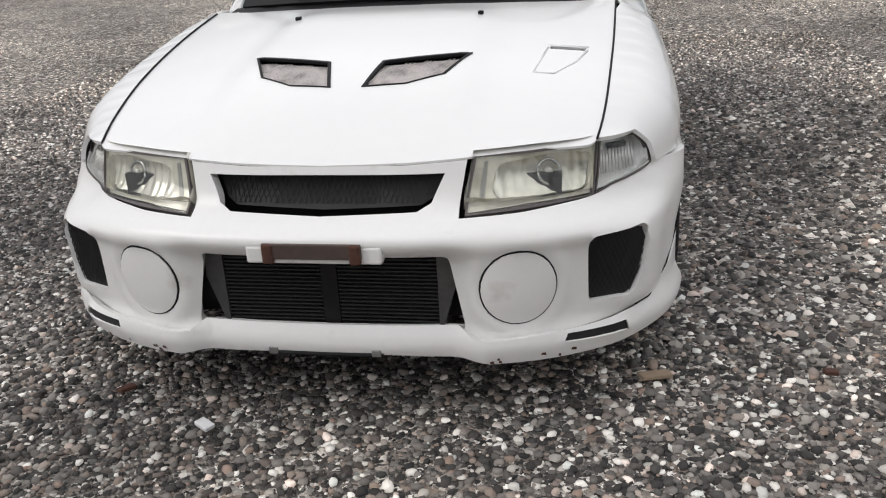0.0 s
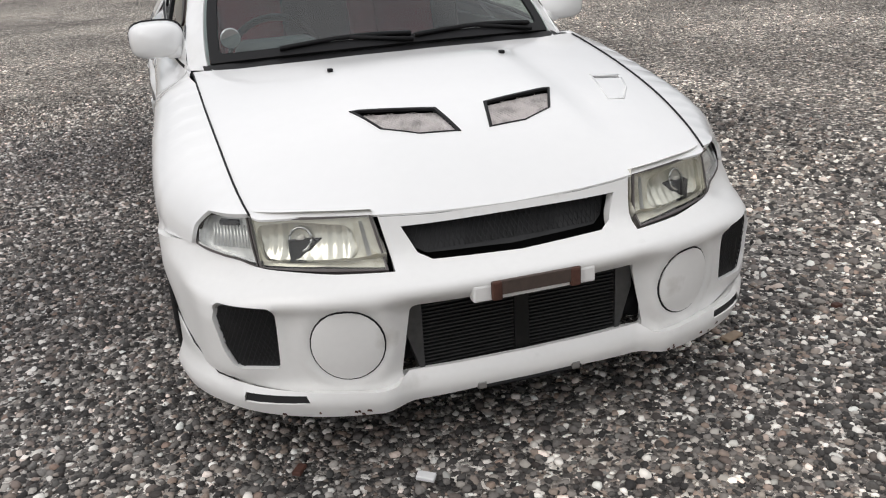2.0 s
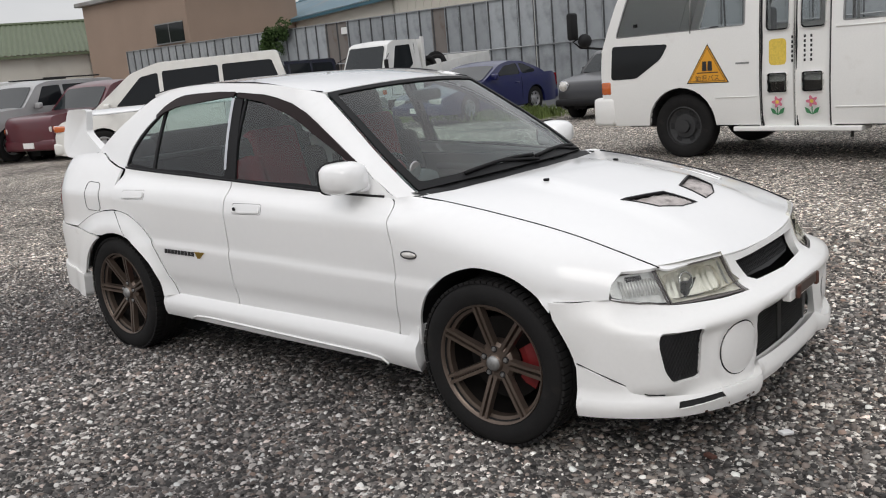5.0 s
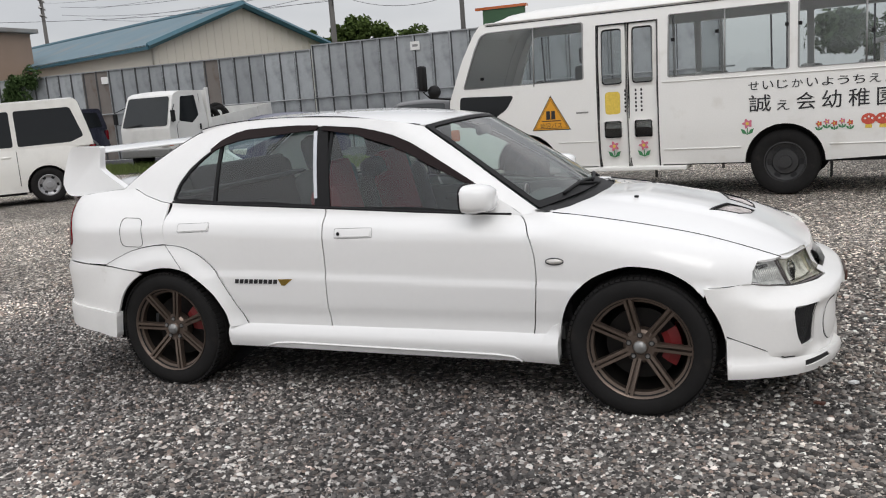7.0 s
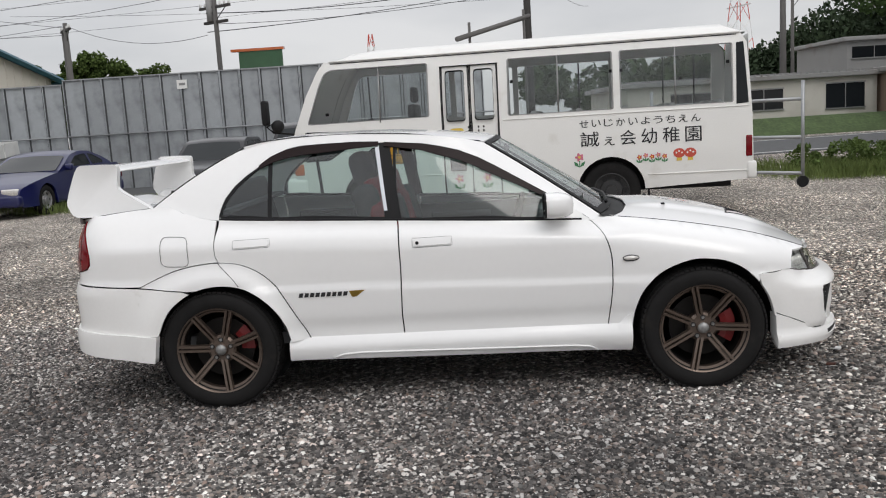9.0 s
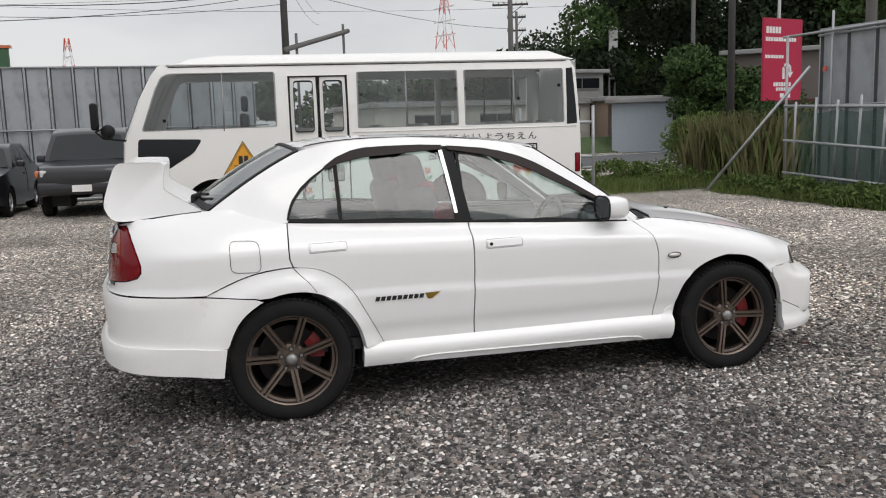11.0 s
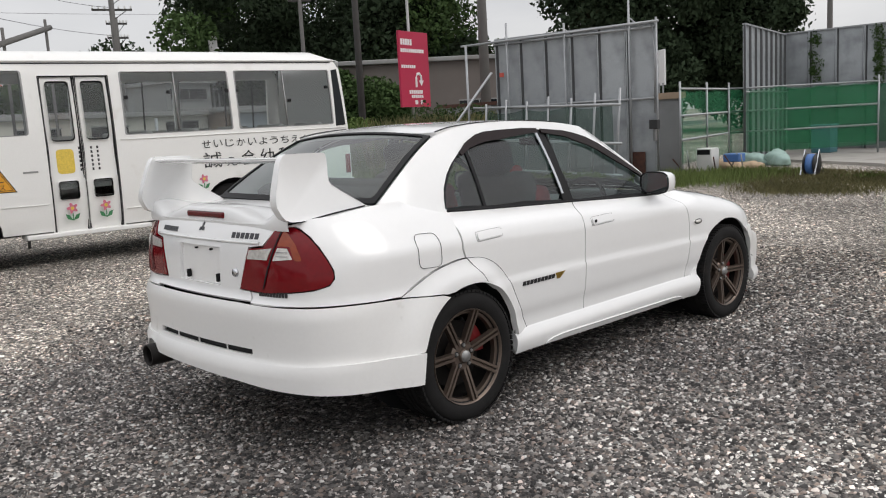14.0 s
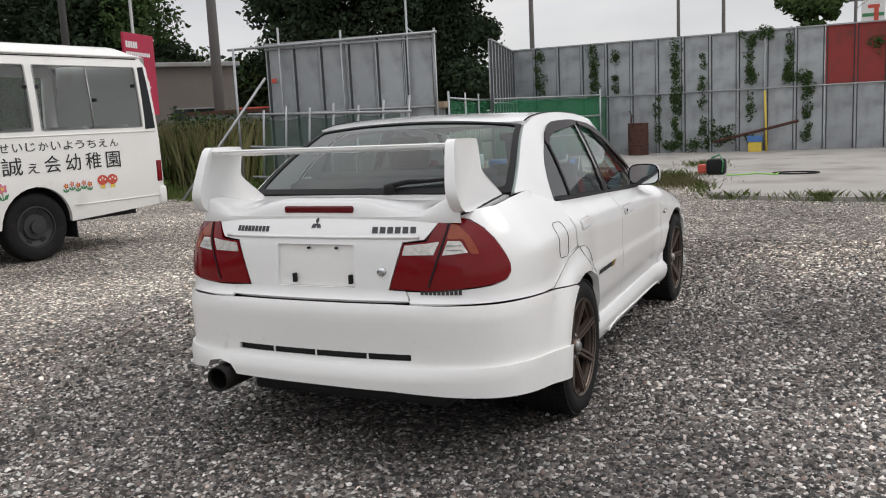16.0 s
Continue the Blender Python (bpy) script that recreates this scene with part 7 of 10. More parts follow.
# concrete slab at the far end, and the road beyond the yard
M["concrete"] = mat("weathered_concrete", (0.36, 0.34, 0.315), 0.85, var=0.12, scale=1.2, bump=0.002, bump_scale=50, dirt=(0.20, 0.185, 0.165), dirt_scale=0.8, dirt_at=(0.5, 0.72))
M["asphalt"] = mat("asphalt", (0.075, 0.077, 0.08), 0.85, var=0.15, scale=2, bump=0.002, bump_scale=80)
M["white_line"] = mat("road_line_paint", (0.6, 0.6, 0.58), 0.7, var=0.1)
slab_pts = [(-0.2, -8.2), (-1.3, -7.9), (-2.4, -7.8), (-5.5, -7.5), (-9.0, -7.3), (-14, -7.2), (-14, -20.4), (7.0, -20.4), (6.6, -17.0), (5.5, -16.3), (2.7, -14.7), (0.9, -12.5), (0.15, -10.5)]
bm = bmesh.new()
top = [bm.verts.new((x, y, 0.06)) for x, y in slab_pts]
bot = [bm.verts.new((x, y, -0.1)) for x, y in slab_pts]
bm.faces.new(top)
for i in range(len(top)):
    bm.faces.new((top[i], top[(i + 1) % len(top)], bot[(i + 1) % len(top)], bot[i]))
bmesh.ops.recalc_face_normals(bm, faces=bm.faces)
tagged(part("pavement", bm, M["concrete"]), "pale weathered concrete slab", "slab", kind="structure")
road_m = pose(24.5, -12.0, 0.0, 0, 0, 14)
bm = boxed(-4.2, 4.2, -70, 40, -0.05, 0.02)
tagged(part("road", bm, M["asphalt"]), "grey asphalt road", "road", kind="structure").matrix_world = road_m
for x in (-3.6, 3.5):
    tagged(part("road_line", boxed(x - 0.08, x + 0.08, -70, 40, 0.02, 0.024), M["white_line"]), "white painted road line", "road line", kind="structure").matrix_world = road_m

# ---- steel hoardings ----
M["sheet"] = mat("galvanised_hoarding", (0.36, 0.38, 0.395), 0.48, metal=0.25, var=0.2, scale=1.2, island=0.30, dirt=(0.19, 0.20, 0.21), dirt_scale=2.2, dirt_at=(0.45, 0.78))
# darker copy of the same steel: shade painted on the folds' flanks
M["sheet_shade"] = mat("shaded_hoarding_fold", (0.08, 0.083, 0.087), 0.55, metal=0.25, var=0.15, scale=2)
M["sheet_red"] = mat("red_painted_hoarding", (0.26, 0.03, 0.025), 0.6, var=0.15, scale=1.5, dirt=(0.14, 0.03, 0.025), dirt_scale=2)
M["sheet_rust"] = mat("rusted_hoarding", (0.19, 0.17, 0.155), 0.75, var=0.2, scale=1.5, dirt=(0.12, 0.075, 0.055), dirt_scale=2.2, dirt_at=(0.5, 0.75))
M["pipe"] = mat("galvanised_scaffold_pipe", (0.36, 0.37, 0.38), 0.45, metal=0.6, var=0.15, scale=8)
SHEETS = {}


def hoard_panel(w, h, material):
    """One steel panel: two flat pans with a double fold between, folded edges; mesh shared between alike panels."""
    key = (round(w, 2), round(h, 2), material.name)
    if key not in SHEETS:
        prof = [(0.0, 0.0), (0.0, 0.055), (0.028, 0.055), (0.058, 0.0), (w - 0.058, 0.0), (w - 0.028, 0.055), (w - 0.004, 0.055), (w - 0.004, 0.0)]
        vs, fs = [], []
        for z in (0.0, h):
            vs += [(x, -d, z) for x, d in prof]
        n_ = len(prof)
        for i in range(n_ - 1):
            fs.append((i, i + 1, n_ + i + 1, n_ + i))
        me_ = bpy.data.meshes.new("sheet")
        me_.from_pydata(vs, [], fs)
        me_.materials.append(material)
        me_.materials.append(M["sheet_shade"])
        # the upright and slanted sides of each fold take the painted shade
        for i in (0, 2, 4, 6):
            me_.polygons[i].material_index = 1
        SHEETS[key] = me_
    return SHEETS[key]


def hoarding(name, label, p0, p1, h, pitch=0.6, rails=(0.2, 1.65), z0=0.0, special=None, two_rows=False):
    """A straight run of steel panels with pipes along it, from p0 to p1; the side to its right is the front."""
    d = Vector((p1[0] - p0[0], p1[1] - p0[1], 0))
    L = d.length
    ang = math.degrees(math.atan2(d.y, d.x))
    f = tagged(new(name), label, "fence", kind="structure")
    f.matrix_world = pose(p0[0], p0[1], z0, 0, 0, ang)
    count = int(L / pitch)
    rows = ((0.0, h * 0.52), (h * 0.53, h * 0.47)) if two_rows else ((0.0, h),)
    for zr, hr_ in rows:
        for k in range(count):
            mt = (special or {}).get((k, zr > 0), M["sheet"])
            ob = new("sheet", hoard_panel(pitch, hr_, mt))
            ob.parent = f
            ob.matrix_local = Matrix.Translation((pitch * k, 0, zr)) @ pose(0, 0, 0, 0, rng.uniform(-0.15, 0.15), 0)
    for z in rails:
        part("rail_pipe", tubed([(0, -0.075, z), (L / 2, -0.075, z + 0.01), (L, -0.075, z)], 0.024, 8), M["pipe"], f, smooth=True)
    part("top_cap", boxed(0, count * pitch, -0.06, 0.03, h, h + 0.035), M["pipe"], f)
    for k in range(0, count, 3):
        part("post_pipe", tubed([(pitch * k + 0.3, 0.06, 0), (pitch * k + 0.3, 0.06, h)], 0.024, 6), M["pipe"], f, smooth=True)
    return f


hoarding("wall_east", "tall grey galvanised steel hoarding with ribs", (20.4, 12.45), (20.4, -0.5), 3.32, 0.60, (1.66,))
hoarding("wall_east_far", "long grey steel hoarding, stained and patched", (20.4, 36.5), (20.4, 12.5), 3.20, 0.60, (1.66,), special={(k, False): M["sheet_rust"] for k in (24, 25, 33)})
hoarding("wall_panel", "freestanding tall grey steel hoarding panel with pipes", (8.80, -9.85), (5.20, -10.35), 3.02, 0.60, (1.62, 2.93))
hoarding("wall_south", "grey two-row steel hoarding overgrown with creepers", (7.35, -20.5), (-14.0, -20.5), 3.25, 0.74, (1.70,), 0.06, special={**{(k, True): M["sheet_red"] for k in (12, 13)}, (16, True): M["sheet_red"], (15, True): M["sheet_red"]}, two_rows=True)
hoarding("wall_return", "short grey steel hoarding return", (6.2, -15.75), (7.3, -20.45), 3.28, 0.6, (1.7,), 0.0)
# small white notice on the hoarding
nt = part("notice", boxed(20.325, 20.335, 8.64, 8.95, 2.88, 3.14), M["bus_white"])
tagged(nt, "small white notice plate on the hoarding", "sign")
part("notice_mark", boxed(20.320, 20.326, 8.70, 8.88, 2.98, 3.05), M["alu"], nt)
nt2 = part("notice", boxed(20.325, 20.335, 20.9, 21.2, 2.75, 3.0), M["bus_white"])
tagged(nt2, "small white notice plate on the hoarding", "sign")
rp = part("red_tag", boxed(-0.06, 0.06, -0.01, 0.01, 0, 0.09), M["red_paint"], None)
tagged(rp, "small red plate on the hoarding", "sign")
rp.matrix_world = pose(8.62, -9.79, 2.26, 0, 0, -8)


# ---- pipes, nets and clutter by the far hoardings ----
def pipe_thing(name, label, pts, r=0.024, mt=None, cat="pipe"):
    return tagged(part(name, tubed(pts, r, 8), mt or M["pipe"], None, smooth=True), label, cat)


M["net_green"] = mat("green_safety_net", (0.010, 0.155, 0.060), 0.8, var=0.3, scale=3)
M["net_dark"] = mat("dark_green_net", (0.035, 0.085, 0.062), 0.8, var=0.25, scale=3)
for nm, open_share in (("net_green", 0.42), ("net_dark", 0.40)):  # the woven mesh lets part of the light through
    n, l = M[nm].node_tree.nodes, M[nm].node_tree.links
    through_mesh, clear_part = n.new("ShaderNodeMixShader"), n.new("ShaderNodeBsdfTransparent")
    through_mesh.inputs["Fac"].default_value = open_share
    l.new(n["Principled BSDF"].outputs["BSDF"], through_mesh.inputs[1])
    l.new(clear_part.outputs["BSDF"], through_mesh.inputs[2])
    l.new(through_mesh.outputs["Shader"], n["Material Output"].inputs["Surface"])


def net(name, label, p0, p1, z0, z1, material, sag=0.06, wave=0.05):
    nx_, nz_ = 30, 8
    vs = []
    d = Vector((p1[0] - p0[0], p1[1] - p0[1], 0))
    nn = Vector((-d.y, d.x, 0)).normalized()
    for j in range(nz_ + 1):
        for i in range(nx_ + 1):
            u, v = i / nx_, j / nz_
            p = Vector((*p0, 0)) + d * u + nn * wave * noise.noise((u * 6, v * 1.5, z0 * 7 + p0[0]))
            z = z0 + (z1 - z0) * v - sag * abs(math.sin(u * math.pi * 3)) * v
            vs.append((p.x, p.y, z))
    root = thing(name, label, "net")
    cols = nx_ // 3
    for c in range(3):  # three widths of netting, side by side
        pv = [vs[j * (nx_ + 1) + c * cols + i] for j in range(nz_ + 1) for i in range(cols + 1)]
        fs = [(j * (cols + 1) + i, j * (cols + 1) + i + 1, (j + 1) * (cols + 1) + i + 1, (j + 1) * (cols + 1) + i) for j in range(nz_) for i in range(cols)]
        link_mesh("net_panel", pv, fs, material, root)
    return root


scaf = thing("scaffold_frame", "leaning frame of galvanised scaffold pipes with dark net", "scaffold")
for z0, z1 in ((1.636, 1.53), (1.0, 0.845), (0.40, 0.28)):
    part("ledger", tubed([(8.75, -9.02, z0), (5.05, -8.85, z1)], 0.026, 8), M["pipe"], scaf, smooth=True)
for k in range(7):
    u = k / 6
    x, lean = 8.35 - 3.2 * u, 0.22
    part("upright", tubed([(x + lean, -9.10, 0.02), (x - 0.05, -8.92, 1.70 + 0.06 * (k % 2) + (0.12 if k == 6 else 0))], 0.022, 8), M["pipe"], scaf, smooth=True)
net("shade_net", "dark green shade net behind the scaffold", (8.6, -9.25), (5.4, -9.10), 0.12, 1.55, M["net_dark"])
net("debris_net", "bright green debris net hung on pipes", (5.75, -12.05), (6.6, -15.9), 0.25, 1.80, M["net_green"])
net("debris_net", "bright green debris net along the hoarding", (6.5, -15.6), (4.12, -18.6), 0.25, 1.80, M["net_green"])
net("debris_net", "bright green debris net near the corner", (7.1, -20.2), (4.3, -20.1), 0.25, 1.80, M["net_green"])
for z in (0.75, 1.25, 1.80):
    pipe_thing("net_pipe", "thin galvanised net pipe", [(5.7, -12.0, z), (6.55, -15.7, z), (4.1, -18.5, z)])
for p in ((5.72, -12.0), (6.5, -15.6), (4.1, -18.55), (6.1, -13.8)):
    pipe_thing("net_post", "upright galvanised net post", [(*p, 0), (*p, 1.95)])
for x, z1 in ((8.45, 3.35), (5.72, 3.75), (7.1, 3.2), (5.18, 3.1)):
    y = -10.45 + (x - 5.2) * 0.14 + 0.2
    pipe_thing("standing_pipe", "upright galvanised pipe at the hoarding", [(x, y, 0), (x, y, z1)], 0.022)
pipe_thing("leaning_pipe", "long pale pipe leaning outwards", [(9.7, -8.0, 0.05), (8.55, -9.4, 2.35)], 0.028)
pipe_thing("leaning_pipe", "upright pipe beside the panel", [(9.45, -9.6, 0.0), (9.45, -9.6, 3.0)], 0.026)
pipe_thing("cross_pipe", "galvanised pipe along the panel's head", [(9.6, -9.62, 2.98), (5.1, -10.2, 3.02)], 0.025)
pipe_thing("cable_hose", "grey cable hanging down the panel", [(5.75, -10.25, 3.15), (5.5, -10.22, 2.95), (5.24, -10.2, 3.02), (5.18, -10.2, 2.4), (5.20, -10.2, 1.35)], 0.016)
sb = part("switch_box", boxed(5.12, 5.30, -10.24, -10.14, 1.05, 1.22, 0.01), M["rim_grey"], None)
tagged(sb, "dark electric box on the panel", "switch box")
part("box_tail", boxed(5.17, 5.23, -10.22, -10.16, 0.82, 1.05, 0.01), M["alu"], sb)
rs_ = part("rust_sheet", boxed(5.45, 5.85, -10.24, -10.22, 0.05, 0.62), M["rust"], None)
tagged(rs_, "rusty sheet leaning on the panel", "sheet metal")

# site hut wall and boards beside the panel
M["board"] = mat("grey_site_board", (0.24, 0.245, 0.25), 0.7, var=0.12, scale=1.5, dirt=(0.14, 0.13, 0.12))
M["timber"] = mat("sun_bleached_timber", (0.36, 0.27, 0.19), 0.8, var=0.2, scale=6)
hut = part("site_wall", boxed(8.9, 13.2, -12.6, -12.45, 0, 1.75), M["board"], None)
tagged(hut, "low grey panelled wall with a rusty cap", "wall", kind="structure")
part("wall_cap", boxed(8.8, 13.3, -12.65, -12.40, 1.75, 1.84), M["rust"], hut)
for x in (9.6, 10.5, 11.4, 12.3):
    part("wall_post", boxed(x - 0.04, x + 0.04, -12.44, -12.40, 0, 1.75), M["alu"], hut)
lw = part("side_wall", boxed(6.30, 8.6, -13.1, -12.95, 0, 1.62), M["board"], None)
tagged(lw, "low grey board wall with a timber cap", "wall", kind="structure")
part("wall_cap", boxed(6.25, 8.7, -13.15, -12.9, 1.62, 1.76), M["timber"], lw)

# drum, bins, bags, reel, box, hoses
M["plastic_blue"] = mat("faded_blue_plastic", (0.10, 0.25, 0.30), 0.5, var=0.1)
M["bag"] = mat("pale_green_sack", (0.30, 0.42, 0.38), 0.7, var=0.2, scale=8)
M["cardboard"] = mat("wet_cardboard", (0.45, 0.33, 0.22), 0.85, var=0.2, scale=5)
M["appliance"] = mat("white_appliance_enamel", (0.68, 0.68, 0.66), 0.4, var=0.06)
drum = part("oil_drum", lathe(bmesh.new(), [(0.001, 0.10), (0.29, 0.10), (0.30, 0.12), (0.285, 0.14), (0.285, 0.38), (0.30, 0.40), (0.285, 0.42), (0.285, 0.68), (0.30, 0.70), (0.285, 0.72), (0.285, 0.97), (0.30, 0.99), (0.29, 1.01), (0.28, 0.98), (0.001, 0.97)], 28, "z", (3.35, -19.9, -0.04)), M["rust"], None, auto=30)
tagged(drum, "rusty brown steel drum on the slab", "drum")
part("drum_pipe", tubed([(3.55, -19.9, 0.98), (3.52, -19.9, 1.20), (3.6, -19.9, 1.32)], 0.02, 6), M["rust"], drum)
bin_ = part("water_bin", boxed(5.25, 5.75, -19.05, -18.55, 0.06, 0.74, 0.03), M["plastic_blue"], None, auto=40)
tagged(bin_, "faded blue plastic bin beside the net", "bin")
part("bin_lid", boxed(5.22, 5.78, -19.08, -18.52, 0.74, 0.79, 0.02), M["plastic_blue"], bin_)


def lump(name, label, cat, c, size, mt, seed, lumps=0.25):
    bm_ = bmesh.new()
    bmesh.ops.create_icosphere(bm_, subdivisions=3, radius=1.0)
    for v in bm_.verts:
        k = 1 + lumps * noise.noise(v.co * 1.7 + Vector((seed, 0, 0))) + 0.5 * lumps * noise.noise(v.co * 4 + Vector((0, seed, 0)))
        v.co = Vector((v.co.x * size[0] * k, v.co.y * size[1] * k, max(v.co.z, -0.45) * size[2] * k))
        v.co += Vector(c) + Vector((0, 0, size[2] * 0.4))
    return tagged(part(name, bm_, mt, None, smooth=True), label, cat)


for k, (x, y, s) in enumerate(((5.15, -15.2, 0.30), (5.55, -15.0, 0.26), (4.9, -14.9, 0.22), (5.9, -15.1, 0.24))):
    lump("sack", "crumpled pale green plastic sack", "sack", (x, y, 0.02), (s, s * 0.9, s * 0.8), M["bag"], k + 1.3)
for k, (x, y, s) in enumerate(((5.5, -13.6, 0.36), (6.0, -14.1, 0.34), (5.05, -13.8, 0.28))):
    lump("cardboard_heap", "soaked brown cardboard heap", "cardboard", (x, y, 0.0), (s, s * 0.7, s * 0.45), M["cardboard"], k + 5.1, 0.4)
wh_ = part("washing_machine", boxed(5.25, 5.60, -12.75, -12.4, 0.05, 0.55, 0.03), M["appliance"], None, auto=40)
tagged(wh_, "small white discarded appliance", "appliance")
part("machine_panel", boxed(5.28, 5.57, -12.40, -12.392, 0.42, 0.52), M["trim"], wh_)
blue = part("blue_crate", boxed(4.75, 5.1, -12.9, -12.6, 0.25, 0.42, 0.02), M["blue_paint"], None)
tagged(blue, "small blue crate on the scrap heap", "crate")
for k in range(8):
    x, y = 4.6 + 0.2 * k, -12.5 - 0.1 * (k % 3)
    pipe_thing("scrap_bar", "rusty scrap metal bar", [(x, y, 0.03), (x + 0.25 * math.sin(k * 2.1), y + 0.1, 0.42 + 0.1 * math.sin(k * 3.3))], 0.014, M["rust"] if k % 2 else M["alu"], "scrap")
reel = thing("hose_reel", "dark blue hose reel on a metal stand", "hose reel")
part("drum_core", lathe(bmesh.new(), [(0.001, -0.10), (0.20, -0.10), (0.20, -0.085), (0.13, -0.08), (0.13, 0.08), (0.20, 0.085), (0.20, 0.10), (0.001, 0.10)], 24, "x", (2.95, -11.85, 0.26)), M["decal"], reel, smooth=True)
part("coiled_hose", lathe(bmesh.new(), [(0.13, -0.078), (0.185, -0.06), (0.19, 0.0), (0.185, 0.06), (0.13, 0.078)], 24, "x", (2.95, -11.85, 0.26)), M["blue_paint"], reel, smooth=True)
for dx in (-0.13, 0.13):
    part("reel_stand", tubed([(2.95 + dx, -12.08, 0.0), (2.95 + dx, -11.85, 0.52), (2.95 + dx, -11.62, 0.0)], 0.012, 6), M["chrome"], reel)
bee = part("box_hive", boxed(0.02, 0.36, -20.2, -19.9, 0.06, 0.33, 0.01), M["yellow_paint"], None)
tagged(bee, "yellow box with a blue lid on the slab", "box")
part("box_lid", boxed(0.0, 0.38, -20.22, -19.88, 0.33, 0.49, 0.01), M["blue_paint"], bee)
pipe_thing("yellow_pole", "yellow pole leaning on the hoarding", [(-0.10, -20.15, 0.06), (-0.03, -20.35, 1.7)], 0.03, M["yellow_paint"], "pole")
pipe_thing("tall_pipe", "upright pipe at the hoarding", [(-0.03, -20.38, 0.05), (-0.02, -20.38, 3.1)], 0.024)
pipe_thing("timber_pole", "dark timber pole leaning along the hoarding", [(1.3, -20.1, 0.35), (-0.9, -20.3, 0.85)], 0.04, M["rust"], "timber")
# garden sprayer with a lime hose, near the slab's edge
spr = part("sprayer_tank", boxed(0.05, 0.40, -12.35, -12.05, 0.06, 0.36, 0.05), M["trim"], None, auto=40)
tagged(spr, "black backpack sprayer with red cap", "sprayer")
part("sprayer_cap", boxed(0.37, 0.57, -12.3, -12.12, 0.08, 0.26, 0.04), M["red_paint"], spr)
part("sprayer_strap", tubed([(0.10, -12.05, 0.11), (0.07, -11.95, 0.31), (0.15, -12.05, 0.44), (0.30, -12.1, 0.38)], 0.018, 6), M["green_paint"], spr)
M["lime"] = mat("lime_hose", (0.28, 0.62, 0.12), 0.5, var=0.1)
hose = [(-0.02 - 0.09 * k + 0.1 * math.sin(k * 1.3), -12.0 + 0.22 * math.sin(k * 0.9), 0.075) for k in range(12)]
pipe_thing("garden_hose", "lime green hose lying on the slab", curve_pts(hose, 4), 0.012, M["lime"], "hose")
pipe_thing("black_hose", "black hose looped on the slab", curve_pts([(-1.2 + 0.4 * math.cos(a), -12.1 + 0.25 * math.sin(a), 0.075) for a in np.linspace(0, 6, 12)], 3), 0.014, M["trim"], "hose")
# red road sign with an arrow
M["sign_red"] = mat("crimson_sign_film", (0.42, 0.012, 0.055), 0.45, var=0.06, scale=2)
M["sign_white"] = mat("white_sign_film", (0.75, 0.75, 0.75), 0.5, var=0.04)
SG = Matrix.Translation((18.38, -16.32, 0)) @ pose(0, 0, 0, 0, 0, math.degrees(math.atan2(-1.733, 0.433)))
signs = thing("shop_sign", "tall crimson roadside sign with a white arrow on a pole", "sign", SG)
part("sign_board", boxed(-0.90, 0.90, -0.04, 0.04, 1.95, 4.48, 0.01), M["sign_red"], signs)
part("sign_pole", tubed([(-0.05, 0.1, 0), (-0.05, 0.1, 6.2)], 0.05, 10), M["alu"], signs, smooth=True)
for k, (x0, x1, z0, z1) in enumerate(((-0.80, -0.10, 4.02, 4.22), (-0.82, 0.62, 3.78, 3.90), (-0.82, 0.05, 3.26, 3.36), (-0.42, 0.42, 2.40, 2.52), (-0.30, 0.45, 2.26, 2.36), (-0.10, 0.12, 2.04, 2.18), (0.25, 0.42, 2.04, 2.18))):
    n_ = max(1, int((x1 - x0) / 0.12))
    for j in range(n_):
        a = x0 + (x1 - x0) * j / n_
        part("sign_bar", boxed(a, a + (x1 - x0) / n_ * 0.8, -0.046, -0.040, z0, z1), M["sign_white"], signs)
arrow = tubed([(0.02, -0.045, 2.62), (0.02, -0.045, 2.95), (0.09, -0.045, 3.06), (0.22, -0.045, 3.08), (0.32, -0.045, 3.0), (0.34, -0.045, 2.85)], 0.045, 8)
part("sign_arrow", arrow, M["sign_white"], signs)
bm = bmesh.new()
bm.faces.new([bm.verts.new(p) for p in ((0.50, -0.05, 2.85), (0.18, -0.05, 2.85), (0.34, -0.05, 2.66))])
part("arrow_head", bm, M["sign_white"], signs)
# white company sign with upright writing
ws = thing("company_sign", "narrow white upright sign with black characters", "sign", pose(7.1, -13.6, 0, 0, 0, -37))
part("sign_board", boxed(-0.18, 0.18, -0.02, 0.02, 1.95, 2.75), M["sign_white"], ws)
for k, ch in enumerate("株式会社"):
    cu = bpy.data.curves.new("character", "FONT")
    cu.body, cu.size, cu.extrude = ch, 0.20, 0.002
    cu.materials.append(M["decal"])
    t = new("character", cu)
    t.parent = ws
    t.matrix_local = pose(-0.02, -0.025, 2.56 - 0.19 * k, 90)
for k in range(9):
    part("writing_bar", boxed(-0.15, -0.07, -0.026, -0.02, 2.64 - 0.075 * k, 2.69 - 0.075 * k), M["decal"], ws)
for dx in (-0.12, 0.12):
    part("sign_leg", tubed([(dx, 0.03, 0), (dx, 0.03, 2.0)], 0.02, 6), M["pipe"], ws)
